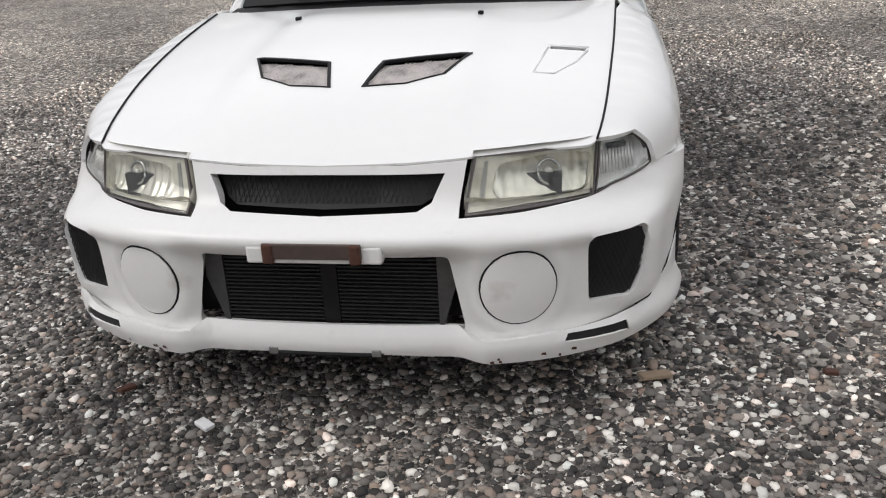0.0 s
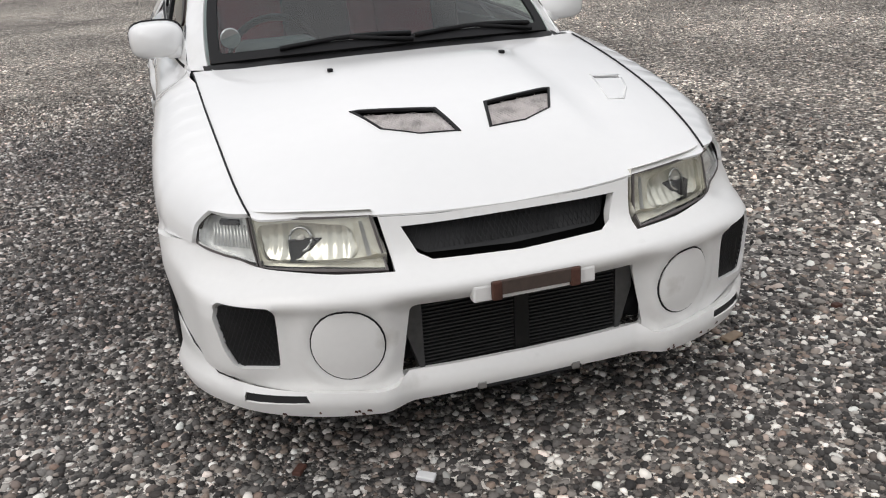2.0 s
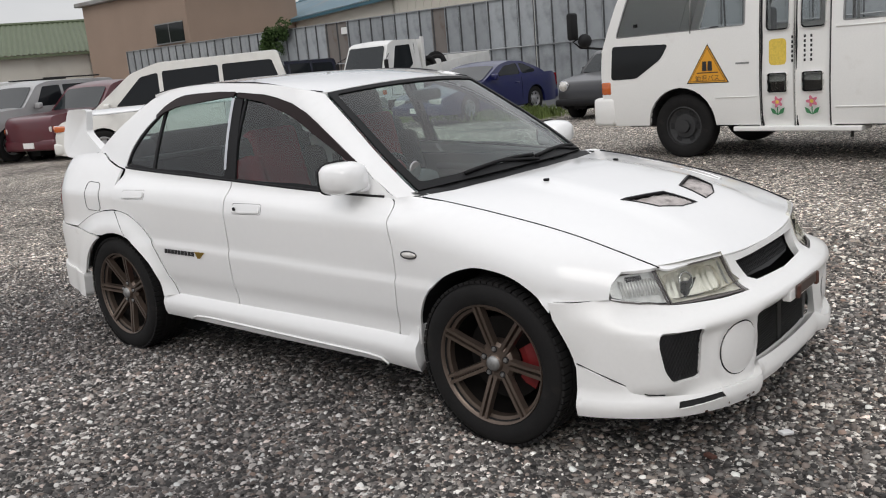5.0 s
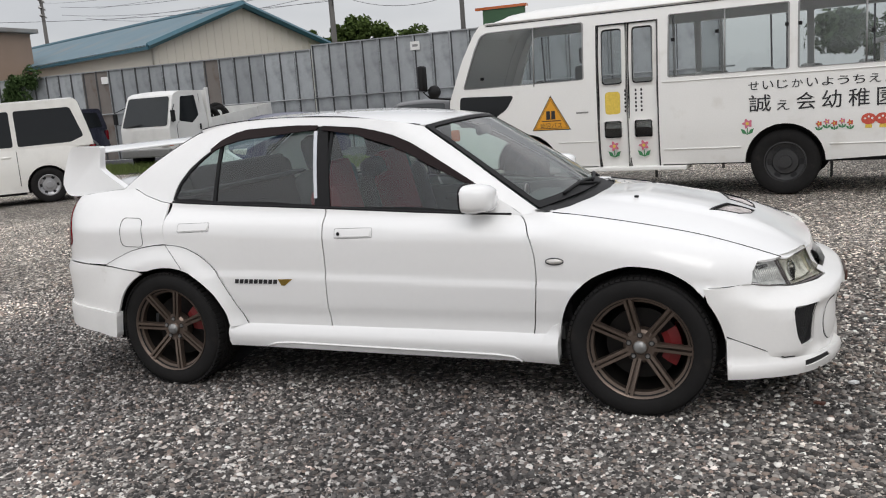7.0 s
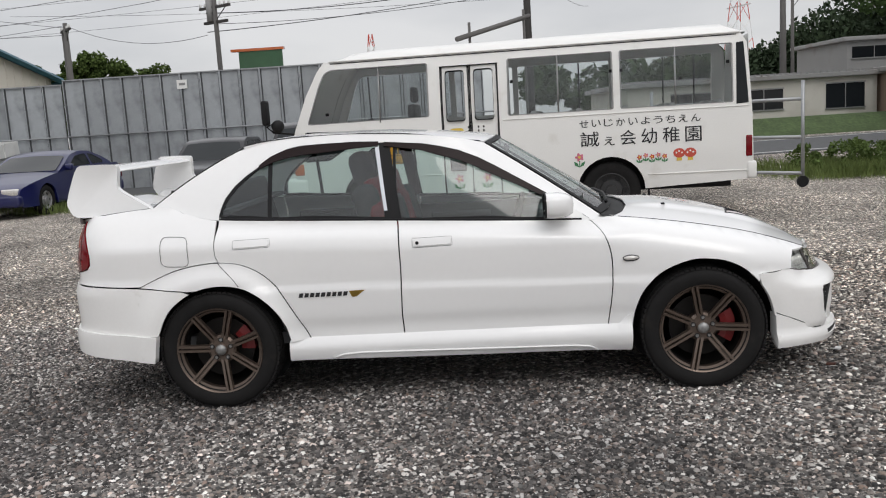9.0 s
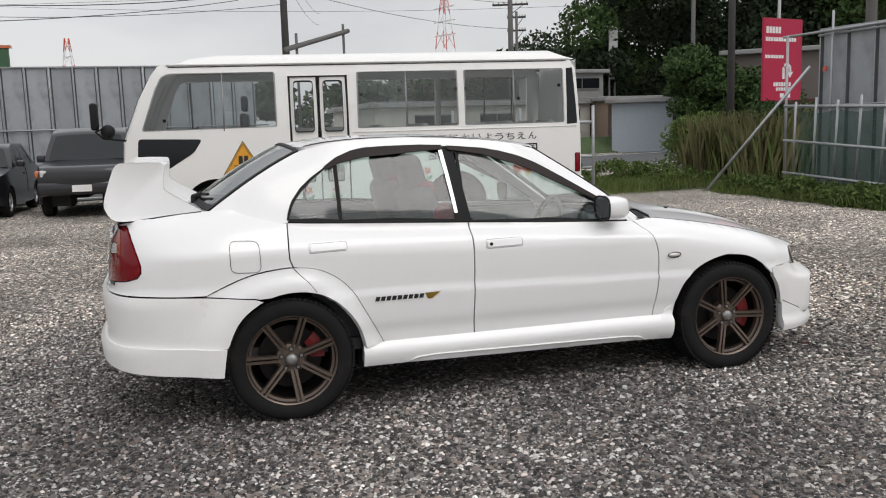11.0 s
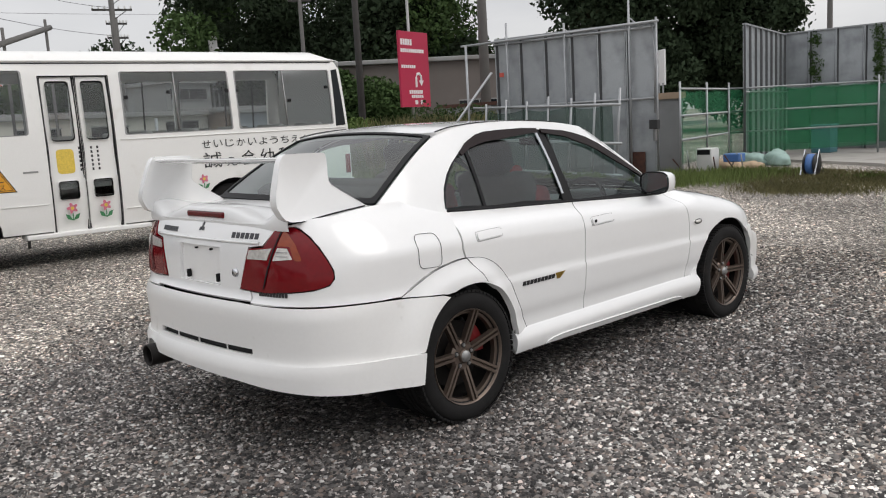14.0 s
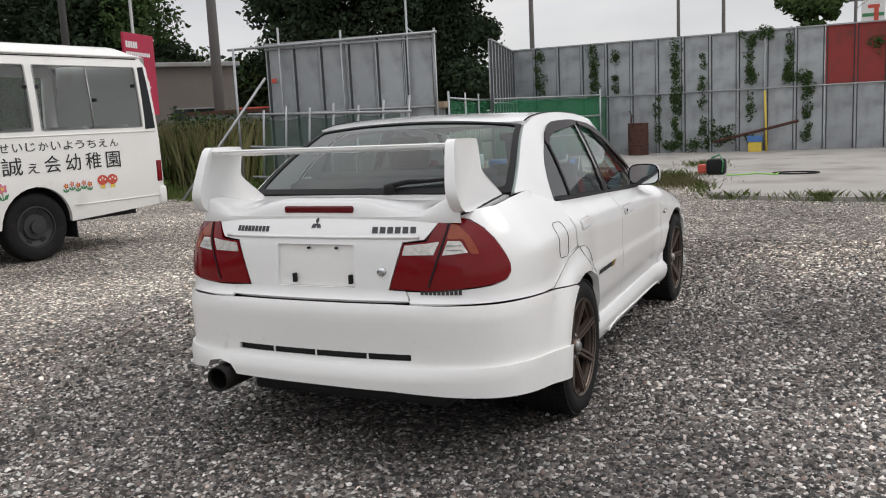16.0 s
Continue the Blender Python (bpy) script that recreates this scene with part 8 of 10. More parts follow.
# wheeled pipe barrier behind the bus
rail_ob = thing("pipe_barrier", "wheeled galvanised pipe barrier beside the bus", "barrier")
for z in (0.235, 0.83, 1.45):
    part("barrier_rail", tubed([(11.3, -3.3, z + 0.02), (9.3, -5.36, z)], 0.03, 8), M["pipe"], rail_ob, smooth=True)
for x, y in ((9.3, -5.36), (10.3, -4.33), (11.3, -3.3)):
    part("barrier_post", tubed([(x, y, 0.12), (x, y, 1.75)], 0.03, 8), M["pipe"], rail_ob, smooth=True)
    part("caster", lathe(bmesh.new(), [(0.001, -0.03), (0.09, -0.03), (0.10, 0), (0.09, 0.03), (0.001, 0.03)], 16, "x", (x, y, 0.10)), M["trim"], rail_ob)


# ---- parked vehicles in the yard ----
def paint_mat(name, c, rough=0.3):
    return mat(name, c, rough, coat=0.5, var=0.03, scale=1.5, dirt=tuple(0.75 * v + 0.008 for v in c), dirt_scale=2.0, dirt_at=(0.5, 0.85))


def vehicle(name, label, cat, at, heading, L, W, lower, cabin, wheels, r, color, windows, z0=0.0, lamps=True, dark=None, rim=None, rack=False, front_glass=True):
    """A parked car. lower and cabin: side outlines (along from the nose, height); wheels: where the axles stand; windows: side panes as outlines."""
    ang = math.degrees(math.atan2(heading[1], heading[0]))
    v = thing(name, label, cat, pose(at[0], at[1], z0, 0, 0, ang + 90))
    # local: x across, y back from the nose, z up
    arch = []
    lo = min(z for _, z in lower)
    out = [p for p in lower]
    pts = []
    for w in wheels[::-1]:
        pts += [(w + (r * 1.14) * math.cos(a), r + (r * 1.14) * math.sin(a)) for a in np.linspace(-0.25, math.pi + 0.25, 14)]
    outline = rounded(out, 0.09, 3) + []
    bottom = [(L - 0.12, lo)] + pts + [(0.12, lo)]
    poly = [p for p in outline if p[1] > lo + 0.02] + bottom[0:1] + pts + bottom[-1:]

    def half_w(y, z):
        end = min(y, L - y)
        return W / 2 - 0.10 * (1 - sstep(end, 0.0, 0.55)) ** 2 - 0.03 * abs(z - 0.6) - 0.05 * sstep(z, 0.75, 1.1)

    body_sides = panel("body_side", poly, lambda y, z: (-half_w(y, z), y, z), color, v, step=0.16, depth=0.05, centre=(0, L / 2, 0.6), mirror=True)
    # the sheet over the top from nose to tail
    tops = [p for p in outline if p[1] > lo + 0.02]
    vs, fs = [], []
    for y, z in tops:
        hw = half_w(y, z)
        for t in np.linspace(-1, 1, 9):
            crown = 0.03 * (1 - abs(t) ** 3)
            n_out = -1 if y < L * 0.15 else (1 if y > L * 0.9 else 0)
            vs.append((hw * t, y + n_out * crown * 2, z + (crown if n_out == 0 else 0)))
    for i in range(len(tops) - 1):
        for k in range(8):
            a = i * 9 + k
            fs.append((a, a + 1, a + 10, a + 9))
    sheet = link_mesh("body_top", vs, fs, color, v)
    b2 = bmesh.new()
    b2.from_mesh(sheet.data)
    bmesh.ops.recalc_face_normals(b2, faces=b2.faces)
    b2.to_mesh(sheet.data)
    b2.free()
    part("underbody", boxed(-W / 2 + 0.22, W / 2 - 0.22, 0.25, L - 0.25, lo + 0.02, 0.62), M["under"], v)
    # cabin
    cz0, cz1 = min(z for _, z in cabin), max(z for _, z in cabin)

    def cab_w(y, z):
        return half_w(L / 2, cz0) - 0.005 - (0.13 if W < 1.72 or cz1 < 1.5 else 0.09) * sstep(z, cz0, cz1 + 0.1)

    panel("cabin_side", rounded(cabin, 0.10, 4), lambda y, z: (-cab_w(y, z), y, z), color, v, holes=[rounded(o, 0.05) for o in windows], step=0.14, depth=0.02, centre=(0, L / 2, 0.9), mirror=True)
    ring = rounded(cabin, 0.10, 4)
    ring = [p for p in ring if p[1] > cz0 + 0.005]
    k0 = min(range(len(ring)), key=lambda i: (ring[i][0], ring[i][1]))
    vs, fs = [], []
    for y, z in ring:
        for t in np.linspace(-1, 1, 9):
            vs.append((cab_w(y, z) * t, y, z + 0.035 * (1 - abs(t) ** 2.5) * sstep(z, cz0, cz1)))
    for i in range(len(ring) - 1):
        for k in range(8):
            a = i * 9 + k
            fs.append((a, a + 1, a + 10, a + 9))
    top_ob = link_mesh("roof", vs, fs, color, v)
    b2 = bmesh.new()
    b2.from_mesh(top_ob.data)
    bmesh.ops.recalc_face_normals(b2, faces=b2.faces)
    b2.to_mesh(top_ob.data)
    b2.free()
    for o in windows:
        panel("side_window", rounded(o, 0.05), lambda y, z: (-cab_w(y, z) + 0.006, y, z), dark or M["glass_black"], v, step=0.14, depth=0, centre=(0, L / 2, 0.9), mirror=True)
    # front and rear glass, laid on the cabin's slopes
    c = sorted(cabin)
    for a, b in ((c[0], min((p for p in cabin if p[1] > cz1 - 0.12), key=lambda p: p[0])), (c[-1], max((p for p in cabin if p[1] > cz1 - 0.12), key=lambda p: p[0]))):
        sgn = -1 if a[0] < L / 2 else 1

        def on_glass(u, t, a=a, b=b, sgn=sgn):
            y, z = a[0] + (b[0] - a[0]) * t, a[1] + (b[1] - a[1]) * t
            return ((cab_w(y, z) - 0.03) * u, y + sgn * 0.012, z + 0.012 + 0.03 * (1 - u * u) * sstep(z, cz0, cz1))

        panel("windscreen" if sgn < 0 else "rear_window", rounded([(-0.94, 0.08), (0.94, 0.08), (0.90, 0.90), (-0.90, 0.90)], 0.08), on_glass, M["glass_car"], v, step=0.2, depth=0.004, centre=(0, L / 2, 0.6))
    for w in wheels:
        for sx in (-1, 1):
            truck_wheel(v, (sx * (W / 2 - 0.12), w, r), r, 0.19, rim or M["alloy"], sx)
            part("wheel_well", boxed(*sorted((sx * (W / 2 - 0.24), sx * (W / 2 - 0.55))), w - r * 1.15, w + r * 1.15, 0.2, r * 2.1), M["under"], v)
    belt = cz0 + 0.02
    for w0, w1 in zip(windows, windows[1:]):
        ys_ = (max(a for a, _ in w0) + min(a for a, _ in w1)) / 2
        for sx in (-1, 1):
            part("door_gap", tubed([(sx * (half_w(ys_, z) + 0.001), ys_, z) for z in np.linspace(lo + 0.14, belt, 5)], 0.006, 5), M["seam"], v)
            part("door_handle", boxed(*sorted((sx * (half_w(ys_, belt - 0.12) + 0.014), sx * (half_w(ys_, belt - 0.12) - 0.02))), ys_ - 0.26, ys_ - 0.10, belt - 0.14, belt - 0.10, 0.01), color, v, smooth=True)
    for sx in (-1, 1):
        part("sill", boxed(*sorted((sx * (W / 2 - 0.045), sx * (W / 2 - 0.16))), wheels[0] + r * 1.2, wheels[1] - r * 1.2, lo - 0.03, lo + 0.07, 0.02), M["trim"], v, smooth=True)
    if lamps:
        hz = [z for y, z in lower if y < 0.25]
        z_l = max(min(max(hz) - 0.10, 0.82), 0.55)
        for sx in (-1, 1):
            part("headlamp", boxed(*sorted((sx * (W / 2 - 0.13), sx * (W / 2 - 0.48))), -0.015, 0.22, z_l - 0.08, z_l + 0.06, 0.03), M["clear_lens"], v, smooth=True)
            if cat == "van" or cz1 > 1.4:
                part("indicator", boxed(*sorted((sx * (W / 2 - 0.045), sx * (W / 2 - 0.15))), 0.015, 0.30, z_l - 0.07, z_l + 0.05, 0.025), M["orange"], v, "orange indicator lamp", smooth=True)
            tz = max(z for y, z in lower if y > L - 0.3)
            part("tail_lamp", boxed(*sorted((sx * (W / 2 - 0.09), sx * (W / 2 - 0.24))), L - 0.10, L + 0.012, tz - 0.38, tz - 0.06, 0.02), M["red_lens"], v, smooth=True)
            part("door_mirror", boxed(*sorted((sx * (W / 2 - 0.03), sx * (W / 2 + 0.14))), c[0][0] + 0.30, c[0][0] + 0.42, cz0 + 0.02, cz0 + 0.16, 0.03), color, v, smooth=True)
        part("front_bumper", boxed(-W / 2 + 0.08, W / 2 - 0.08, -0.06, 0.16, lo + 0.02, lo + 0.26, 0.05), color, v, smooth=True)
        part("rear_bumper", boxed(-W / 2 + 0.08, W / 2 - 0.08, L - 0.16, L + 0.05, lo + 0.04, lo + 0.28, 0.05), color, v, smooth=True)
        part("grille", boxed(-W / 2 + 0.50, W / 2 - 0.50, -0.018, 0.05, z_l - 0.09, z_l + 0.05, 0.01), M["trim"], v)
        part("plate_bar", boxed(-0.165, 0.165, -0.075, -0.055, lo + 0.08, lo + 0.20), M["bus_white"], v)
    if rack:
        for sx in (-1, 1):
            part("roof_rail", tubed([(sx * (W / 2 - 0.28), c[0][0] + 0.9, cz1 + 0.07), (sx * (W / 2 - 0.28), L - 0.5, cz1 + 0.07)], 0.02, 6), M["trim"], v)
    return v


M["glass_car"] = mat("dark_car_glass", (0.016, 0.02, 0.022), 0.06, spec=0.3, coat=0.2, var=0.08)
M["alloy"] = mat("silver_alloy_wheel", (0.40, 0.40, 0.41), 0.35, metal=0.7, var=0.1)
white2, pearl = paint_mat("aged_white_car_paint", (0.72, 0.72, 0.70)), paint_mat("pearl_white_car_paint", (0.76, 0.75, 0.71))
blue_c, black_c = paint_mat("deep_blue_car_paint", (0.008, 0.011, 0.075), 0.3), paint_mat("black_car_paint", (0.012, 0.012, 0.015), 0.28)
silver_c, wine_c = paint_mat("silver_car_paint", (0.33, 0.33, 0.33), 0.3), paint_mat("wine_red_car_paint", (0.09, 0.012, 0.02), 0.3)
navy_c, red_c = paint_mat("navy_car_paint", (0.010, 0.012, 0.028), 0.25), paint_mat("faded_red_car_paint", (0.20, 0.03, 0.025), 0.4)

COUPE_L = [(0.0, 0.22), (0.0, 0.45), (0.07, 0.60), (0.35, 0.70), (0.90, 0.79), (1.50, 0.87), (3.5, 0.93), (4.25, 0.95), (4.42, 0.86), (4.46, 0.24)]
COUPE_C = [(1.40, 0.86), (2.15, 1.22), (2.55, 1.29), (3.0, 1.27), (3.45, 1.14), (3.85, 0.96), (3.8, 0.90)]
vehicle("coupe", "deep blue sports coupe with silver wheels, parked by the hoarding", "car", (11.65, 10.05), (-1.0, 0.05), 4.46, 1.72, COUPE_L, COUPE_C, (0.90, 3.42), 0.31, blue_c, [[(1.88, 0.95), (2.32, 1.18), (2.80, 1.22), (2.86, 0.96)], [(2.93, 0.96), (2.88, 1.22), (3.10, 1.19), (3.48, 1.03), (3.44, 0.97)]])
SMALL_L = [(0.0, 0.26), (0.02, 0.62), (0.12, 0.78), (0.9, 0.90), (2.9, 0.92), (3.6, 0.86), (3.72, 0.6), (3.72, 0.26)]
SMALL_C = [(0.95, 0.88), (1.40, 1.30), (1.65, 1.36), (2.55, 1.36), (3.05, 0.92), (3.0, 0.88)]
bk_ = vehicle("classic_car", "black retro hatchback with round headlamps, parked by the hoarding", "car", (12.0, 5.80), (-1.0, 0.03), 3.72, 1.60, SMALL_L, SMALL_C, (0.68, 2.95), 0.28, black_c, [[(1.30, 0.93), (1.55, 1.28), (2.05, 1.30), (2.05, 0.93)], [(2.12, 0.93), (2.12, 1.30), (2.52, 1.29), (2.85, 0.95)]], lamps=False)
for sx in (-1, 1):
    part("round_headlamp", lathe(bmesh.new(), [(0.001, -0.06), (0.07, -0.05), (0.095, -0.02), (0.10, 0.05)], 20, "y", (sx * 0.56, 0.0, 0.70)), M["clear_lens"], bk_, smooth=True)
    part("lamp_bezel", tubed([(sx * 0.56 + 0.10 * math.cos(a), -0.01, 0.70 + 0.10 * math.sin(a)) for a in np.linspace(0, 6.283, 21)], 0.012, 6), M["chrome"], bk_, smooth=True)
    part("door_mirror", boxed(*sorted((sx * 0.78, sx * 0.93)), 1.30, 1.40, 0.92, 1.04, 0.03), black_c, bk_)
part("front_bumper", boxed(-0.74, 0.74, -0.08, 0.08, 0.30, 0.44, 0.04), M["trim"], bk_, smooth=True)
vehicle("off_roader", "black boxy off-roader with square headlamps, parked by the hoarding", "car", (11.6, 3.62), (-1.0, 0.03), 3.9, 1.66, [(0.0, 0.40), (0.0, 0.86), (0.08, 0.94), (1.05, 1.00), (3.85, 1.02), (3.90, 0.7), (3.90, 0.40)], [(0.98, 0.97), (1.35, 1.52), (1.65, 1.60), (3.7, 1.58), (3.84, 1.04), (3.8, 0.98)], (0.75, 3.05), 0.34, black_c, [[(1.32, 1.02), (1.52, 1.48), (2.1, 1.50), (2.1, 1.02)], [(2.18, 1.02), (2.18, 1.50), (3.4, 1.49), (3.55, 1.06)]])
VAN_L = [(0.0, 0.22), (0.0, 0.62), (0.12, 0.86), (0.95, 1.05), (4.70, 1.08), (4.72, 0.6), (4.72, 0.22)]
VAN_C = [(0.75, 1.0), (1.60, 1.70), (2.1, 1.86), (4.50, 1.92), (4.70, 1.10), (4.68, 1.02)]
VAN_W = [[(1.25, 1.08), (1.78, 1.62), (2.12, 1.68), (2.12, 1.08)], [(2.20, 1.08), (2.20, 1.70), (3.30, 1.74), (3.30, 1.08)], [(3.38, 1.08), (3.38, 1.74), (4.36, 1.76), (4.54, 1.20), (4.3, 1.10)]]
vehicle("minivan", "white one-box minivan with dark glass, parked tail to the yard", "van", (5.49, 14.30), (-0.75, 0.66), 4.72, 1.76, VAN_L, VAN_C, (0.92, 3.82), 0.33, pearl, VAN_W)
# the row at the far left, noses to the open yard
MPV_L = [(0.0, 0.24), (0.0, 0.60), (0.15, 0.82), (0.85, 1.02), (4.56, 1.05), (4.60, 0.6), (4.60, 0.24)]
MPV_C = [(0.60, 0.98), (1.45, 1.62), (1.9, 1.76), (4.35, 1.80), (4.56, 1.06), (4.54, 1.0)]
MPV_W = [[(1.10, 1.04), (1.62, 1.54), (2.05, 1.62), (2.05, 1.02)], [(2.12, 1.02), (2.12, 1.64), (3.20, 1.68), (3.20, 1.04)], [(3.28, 1.04), (3.28, 1.68), (4.22, 1.68), (4.40, 1.10)]]
HEAD = (-0.97, -0.24)
vehicle("minivan", "white family minivan with orange indicators, parked in a row", "van", (3.35, 19.75), (-0.99, -0.12), 4.60, 1.70, MPV_L, MPV_C, (0.82, 3.72), 0.31, white2, MPV_W, 0.05)
WAG_L = [(0.0, 0.24), (0.0, 0.52), (0.10, 0.66), (1.05, 0.88), (4.30, 0.92), (4.36, 0.6), (4.36, 0.24)]
WAG_C = [(0.95, 0.85), (1.75, 1.38), (2.1, 1.44), (4.0, 1.42), (4.32, 0.95), (4.3, 0.88)]
WAG_W = [[(1.45, 0.92), (1.85, 1.33), (2.25, 1.37), (2.25, 0.92)], [(2.32, 0.92), (2.32, 1.37), (3.15, 1.37), (3.15, 0.92)], [(3.22, 0.92), (3.22, 1.37), (3.9, 1.34), (4.1, 0.98)]]
vehicle("wagon", "dark grey estate car parked in a row", "car", (2.35, 24.2), HEAD, 4.36, 1.70, WAG_L, WAG_C, (0.85, 3.45), 0.31, mat("dark_grey_car_paint", (0.07, 0.072, 0.075), 0.3, coat=0.5, var=0.04), WAG_W, 0.06)
vehicle("minivan", "white tall minivan with a roof box, parked in a row", "van", (2.5, 27.4), HEAD, 4.60, 1.72, MPV_L, [(p[0], p[1] + (0.12 if p[1] > 1.4 else 0)) for p in MPV_C], (0.82, 3.72), 0.31, white2, MPV_W, 0.06, rack=True)
vehicle("van", "white delivery van parked at the end of a row", "van", (2.2, 31.5), HEAD, 4.60, 1.70, VAN_L, VAN_C, (0.92, 3.72), 0.31, white2, VAN_W, 0.06)
JEEP_L = [(0.0, 0.34), (0.0, 1.00), (0.10, 1.10), (1.35, 1.16), (4.35, 1.16), (4.40, 0.7), (4.40, 0.34)]
JEEP_C = [(1.30, 1.12), (1.85, 1.66), (2.2, 1.74), (4.2, 1.72), (4.36, 1.16), (4.3, 1.1)]
JEEP_W = [[(1.70, 1.17), (2.0, 1.62), (2.5, 1.64), (2.5, 1.17)], [(2.58, 1.17), (2.58, 1.64), (3.3, 1.64), (3.3, 1.17)], [(3.38, 1.17), (3.38, 1.63), (4.05, 1.62), (4.18, 1.2)]]
jp = vehicle("off_roader", "silver boxy off-roader with a slatted grille and roof rails", "car", (4.55, 17.65), HEAD, 4.40, 1.78, JEEP_L, JEEP_C, (0.85, 3.45), 0.37, silver_c, JEEP_W, 0.03, rack=True)
for k in range(7):
    part("grille_slat", boxed(-0.36 + 0.11 * k, -0.30 + 0.11 * k, -0.05, 0.03, 0.74, 0.98, 0.01), M["chrome"], jp)
vehicle("estate_car", "wine red estate car with square headlamps", "car", (5.55, 16.05), HEAD, 4.40, 1.74, JEEP_L, JEEP_C, (0.85, 3.45), 0.34, wine_c, JEEP_W, -0.10)
vehicle("estate_car", "silver estate car parked in a row", "car", (7.7, 19.2), HEAD, 4.36, 1.74, WAG_L, [(p[0], p[1] + 0.12 if p[1] > 1.2 else p[1]) for p in WAG_C], (0.85, 3.45), 0.33, silver_c, WAG_W, 0.12)
vehicle("van", "small white van behind the row", "van", (9.6, 27.5), HEAD, 4.2, 1.66, MPV_L, [(min(p[0], 4.4), p[1] + 0.10) for p in MPV_C], (0.82, 3.5), 0.31, white2, [[(a, b + 0.10) for a, b in o] for o in MPV_W], 0.03)
SUV_L = [(0.0, 0.40), (0.0, 0.98), (0.12, 1.10), (1.35, 1.18), (4.75, 1.18), (4.80, 0.7), (4.80, 0.40)]
SUV_C = [(1.25, 1.14), (1.85, 1.76), (2.2, 1.84), (4.6, 1.84), (4.76, 1.2), (4.7, 1.12)]
SUV_W = [[(1.72, 1.2), (2.02, 1.70), (2.55, 1.74), (2.55, 1.2)], [(2.63, 1.2), (2.63, 1.74), (3.5, 1.74), (3.5, 1.2)], [(3.58, 1.2), (3.58, 1.73), (4.45, 1.71), (4.56, 1.24)]]
suv = vehicle("off_roader", "black off-roader with a grey skirt stripe and silver wheels", "car", (13.4, 20.25), (-1.0, 0.05), 4.80, 1.85, SUV_L, SUV_C, (0.95, 3.80), 0.38, navy_c, SUV_W, 0.02)
for sx in (-1, 1):
    part("skirt_stripe", boxed(*sorted((sx * 0.90, sx * 0.925)), 1.4, 3.3, 0.60, 0.66, 0.006), M["alu"], suv)
    part("arch_trim", tubed([(sx * 0.91, 3.80 + 0.47 * math.cos(a), 0.40 + 0.47 * math.sin(a)) for a in np.linspace(0.0, math.pi, 14)], 0.04, 6), M["alu"], suv, smooth=True)
vehicle("pickup", "faded red pickup far across the yard", "car", (-2.6, 46.0), (-0.9, -0.3), 4.2, 1.6, WAG_L, [(0.95, 0.85), (1.5, 1.38), (2.3, 1.40), (2.45, 0.9)], (0.85, 3.3), 0.30, red_c, [[(1.45, 0.92), (1.7, 1.32), (2.2, 1.33), (2.25, 0.92)]], 0.2)
vehicle("kei_truck", "small white truck far across the yard", "car", (1.4, 44.5), (-0.9, -0.3), 3.4, 1.48, [(0.0, 0.3), (0.0, 0.95), (3.35, 0.85), (3.38, 0.3)], [(0.02, 0.95), (0.35, 1.72), (1.3, 1.74), (1.35, 0.9)], (0.6, 2.6), 0.27, white2, [[(0.30, 1.0), (0.5, 1.6), (1.2, 1.62), (1.25, 1.0)]], 0.2)

# flatbed truck
tk = thing("flatbed_truck", "white cab-over flatbed truck carrying old tyres", "truck", pose(14.2, 14.25, 0, 0, 0, math.degrees(math.atan2(0.04, -1.0)) + 90))
cabp = [(0.0, 0.50), (0.0, 1.15), (0.35, 2.02), (0.55, 2.10), (1.50, 2.10), (1.58, 1.2), (1.58, 0.50)]
CWIN = [(0.42, 1.30), (0.62, 1.95), (1.20, 1.97), (1.25, 1.42), (0.95, 1.22)]
panel("cab_side", rounded(cabp, 0.06), lambda y, z: (-0.85 + 0.06 * sstep(z, 1.2, 2.1), y, z), white2, tk, holes=[rounded(CWIN, 0.05)], step=0.14, depth=0.04, centre=(0, 0.8, 1.2), mirror=True)
panel("cab_window", rounded(CWIN, 0.05), lambda y, z: (-0.84 + 0.06 * sstep(z, 1.2, 2.1), y, z), M["glass_black"], tk, step=0.2, depth=0, centre=(0, 0.8, 1.2), mirror=True)
bm = bmesh.new()
rows = []
for y, z in rounded(cabp, 0.06):
    w = 0.85 - 0.06 * sstep(z, 1.2, 2.1)
    rows.append([bm.verts.new((w * t, y - (0.04 * (1 - t * t) if y < 0.4 else 0), z + (0.03 * (1 - t * t) if z > 2.05 else 0))) for t in np.linspace(-1, 1, 7)])
for a, b in zip(rows, rows[1:]):
    for k in range(6):
        bm.faces.new((a[k], a[k + 1], b[k + 1], b[k]))
bmesh.ops.recalc_face_normals(bm, faces=bm.faces)
part("cab_shell", bm, white2, tk, smooth=True)
panel("windscreen", rounded([(-0.78, 1.20), (0.78, 1.20), (0.70, 1.97), (-0.70, 1.97)], 0.06), lambda x, z: (x, (z - 1.15) * 0.40 - 0.055 + 0.04 * x * x, z), M["glass_car"], tk, step=0.2, depth=0.01, centre=(0, 0.8, 1.2))
part("front_bumper", boxed(-0.85, 0.85, -0.10, 0.10, 0.38, 0.60, 0.03), M["alu"], tk)
part("grille", boxed(-0.50, 0.50, -0.055, -0.02, 0.66, 0.80, 0.01), M["trim"], tk)
part("wiper", tubed([(-0.6, -0.055, 1.20), (-0.05, -0.045, 1.27)], 0.012, 6), M["trim"], tk)
BED = pose(0, 1.75, 0.95, 6.0) @ Matrix.Translation((0, -1.75, -0.95))  # the bed stands tipped up a little
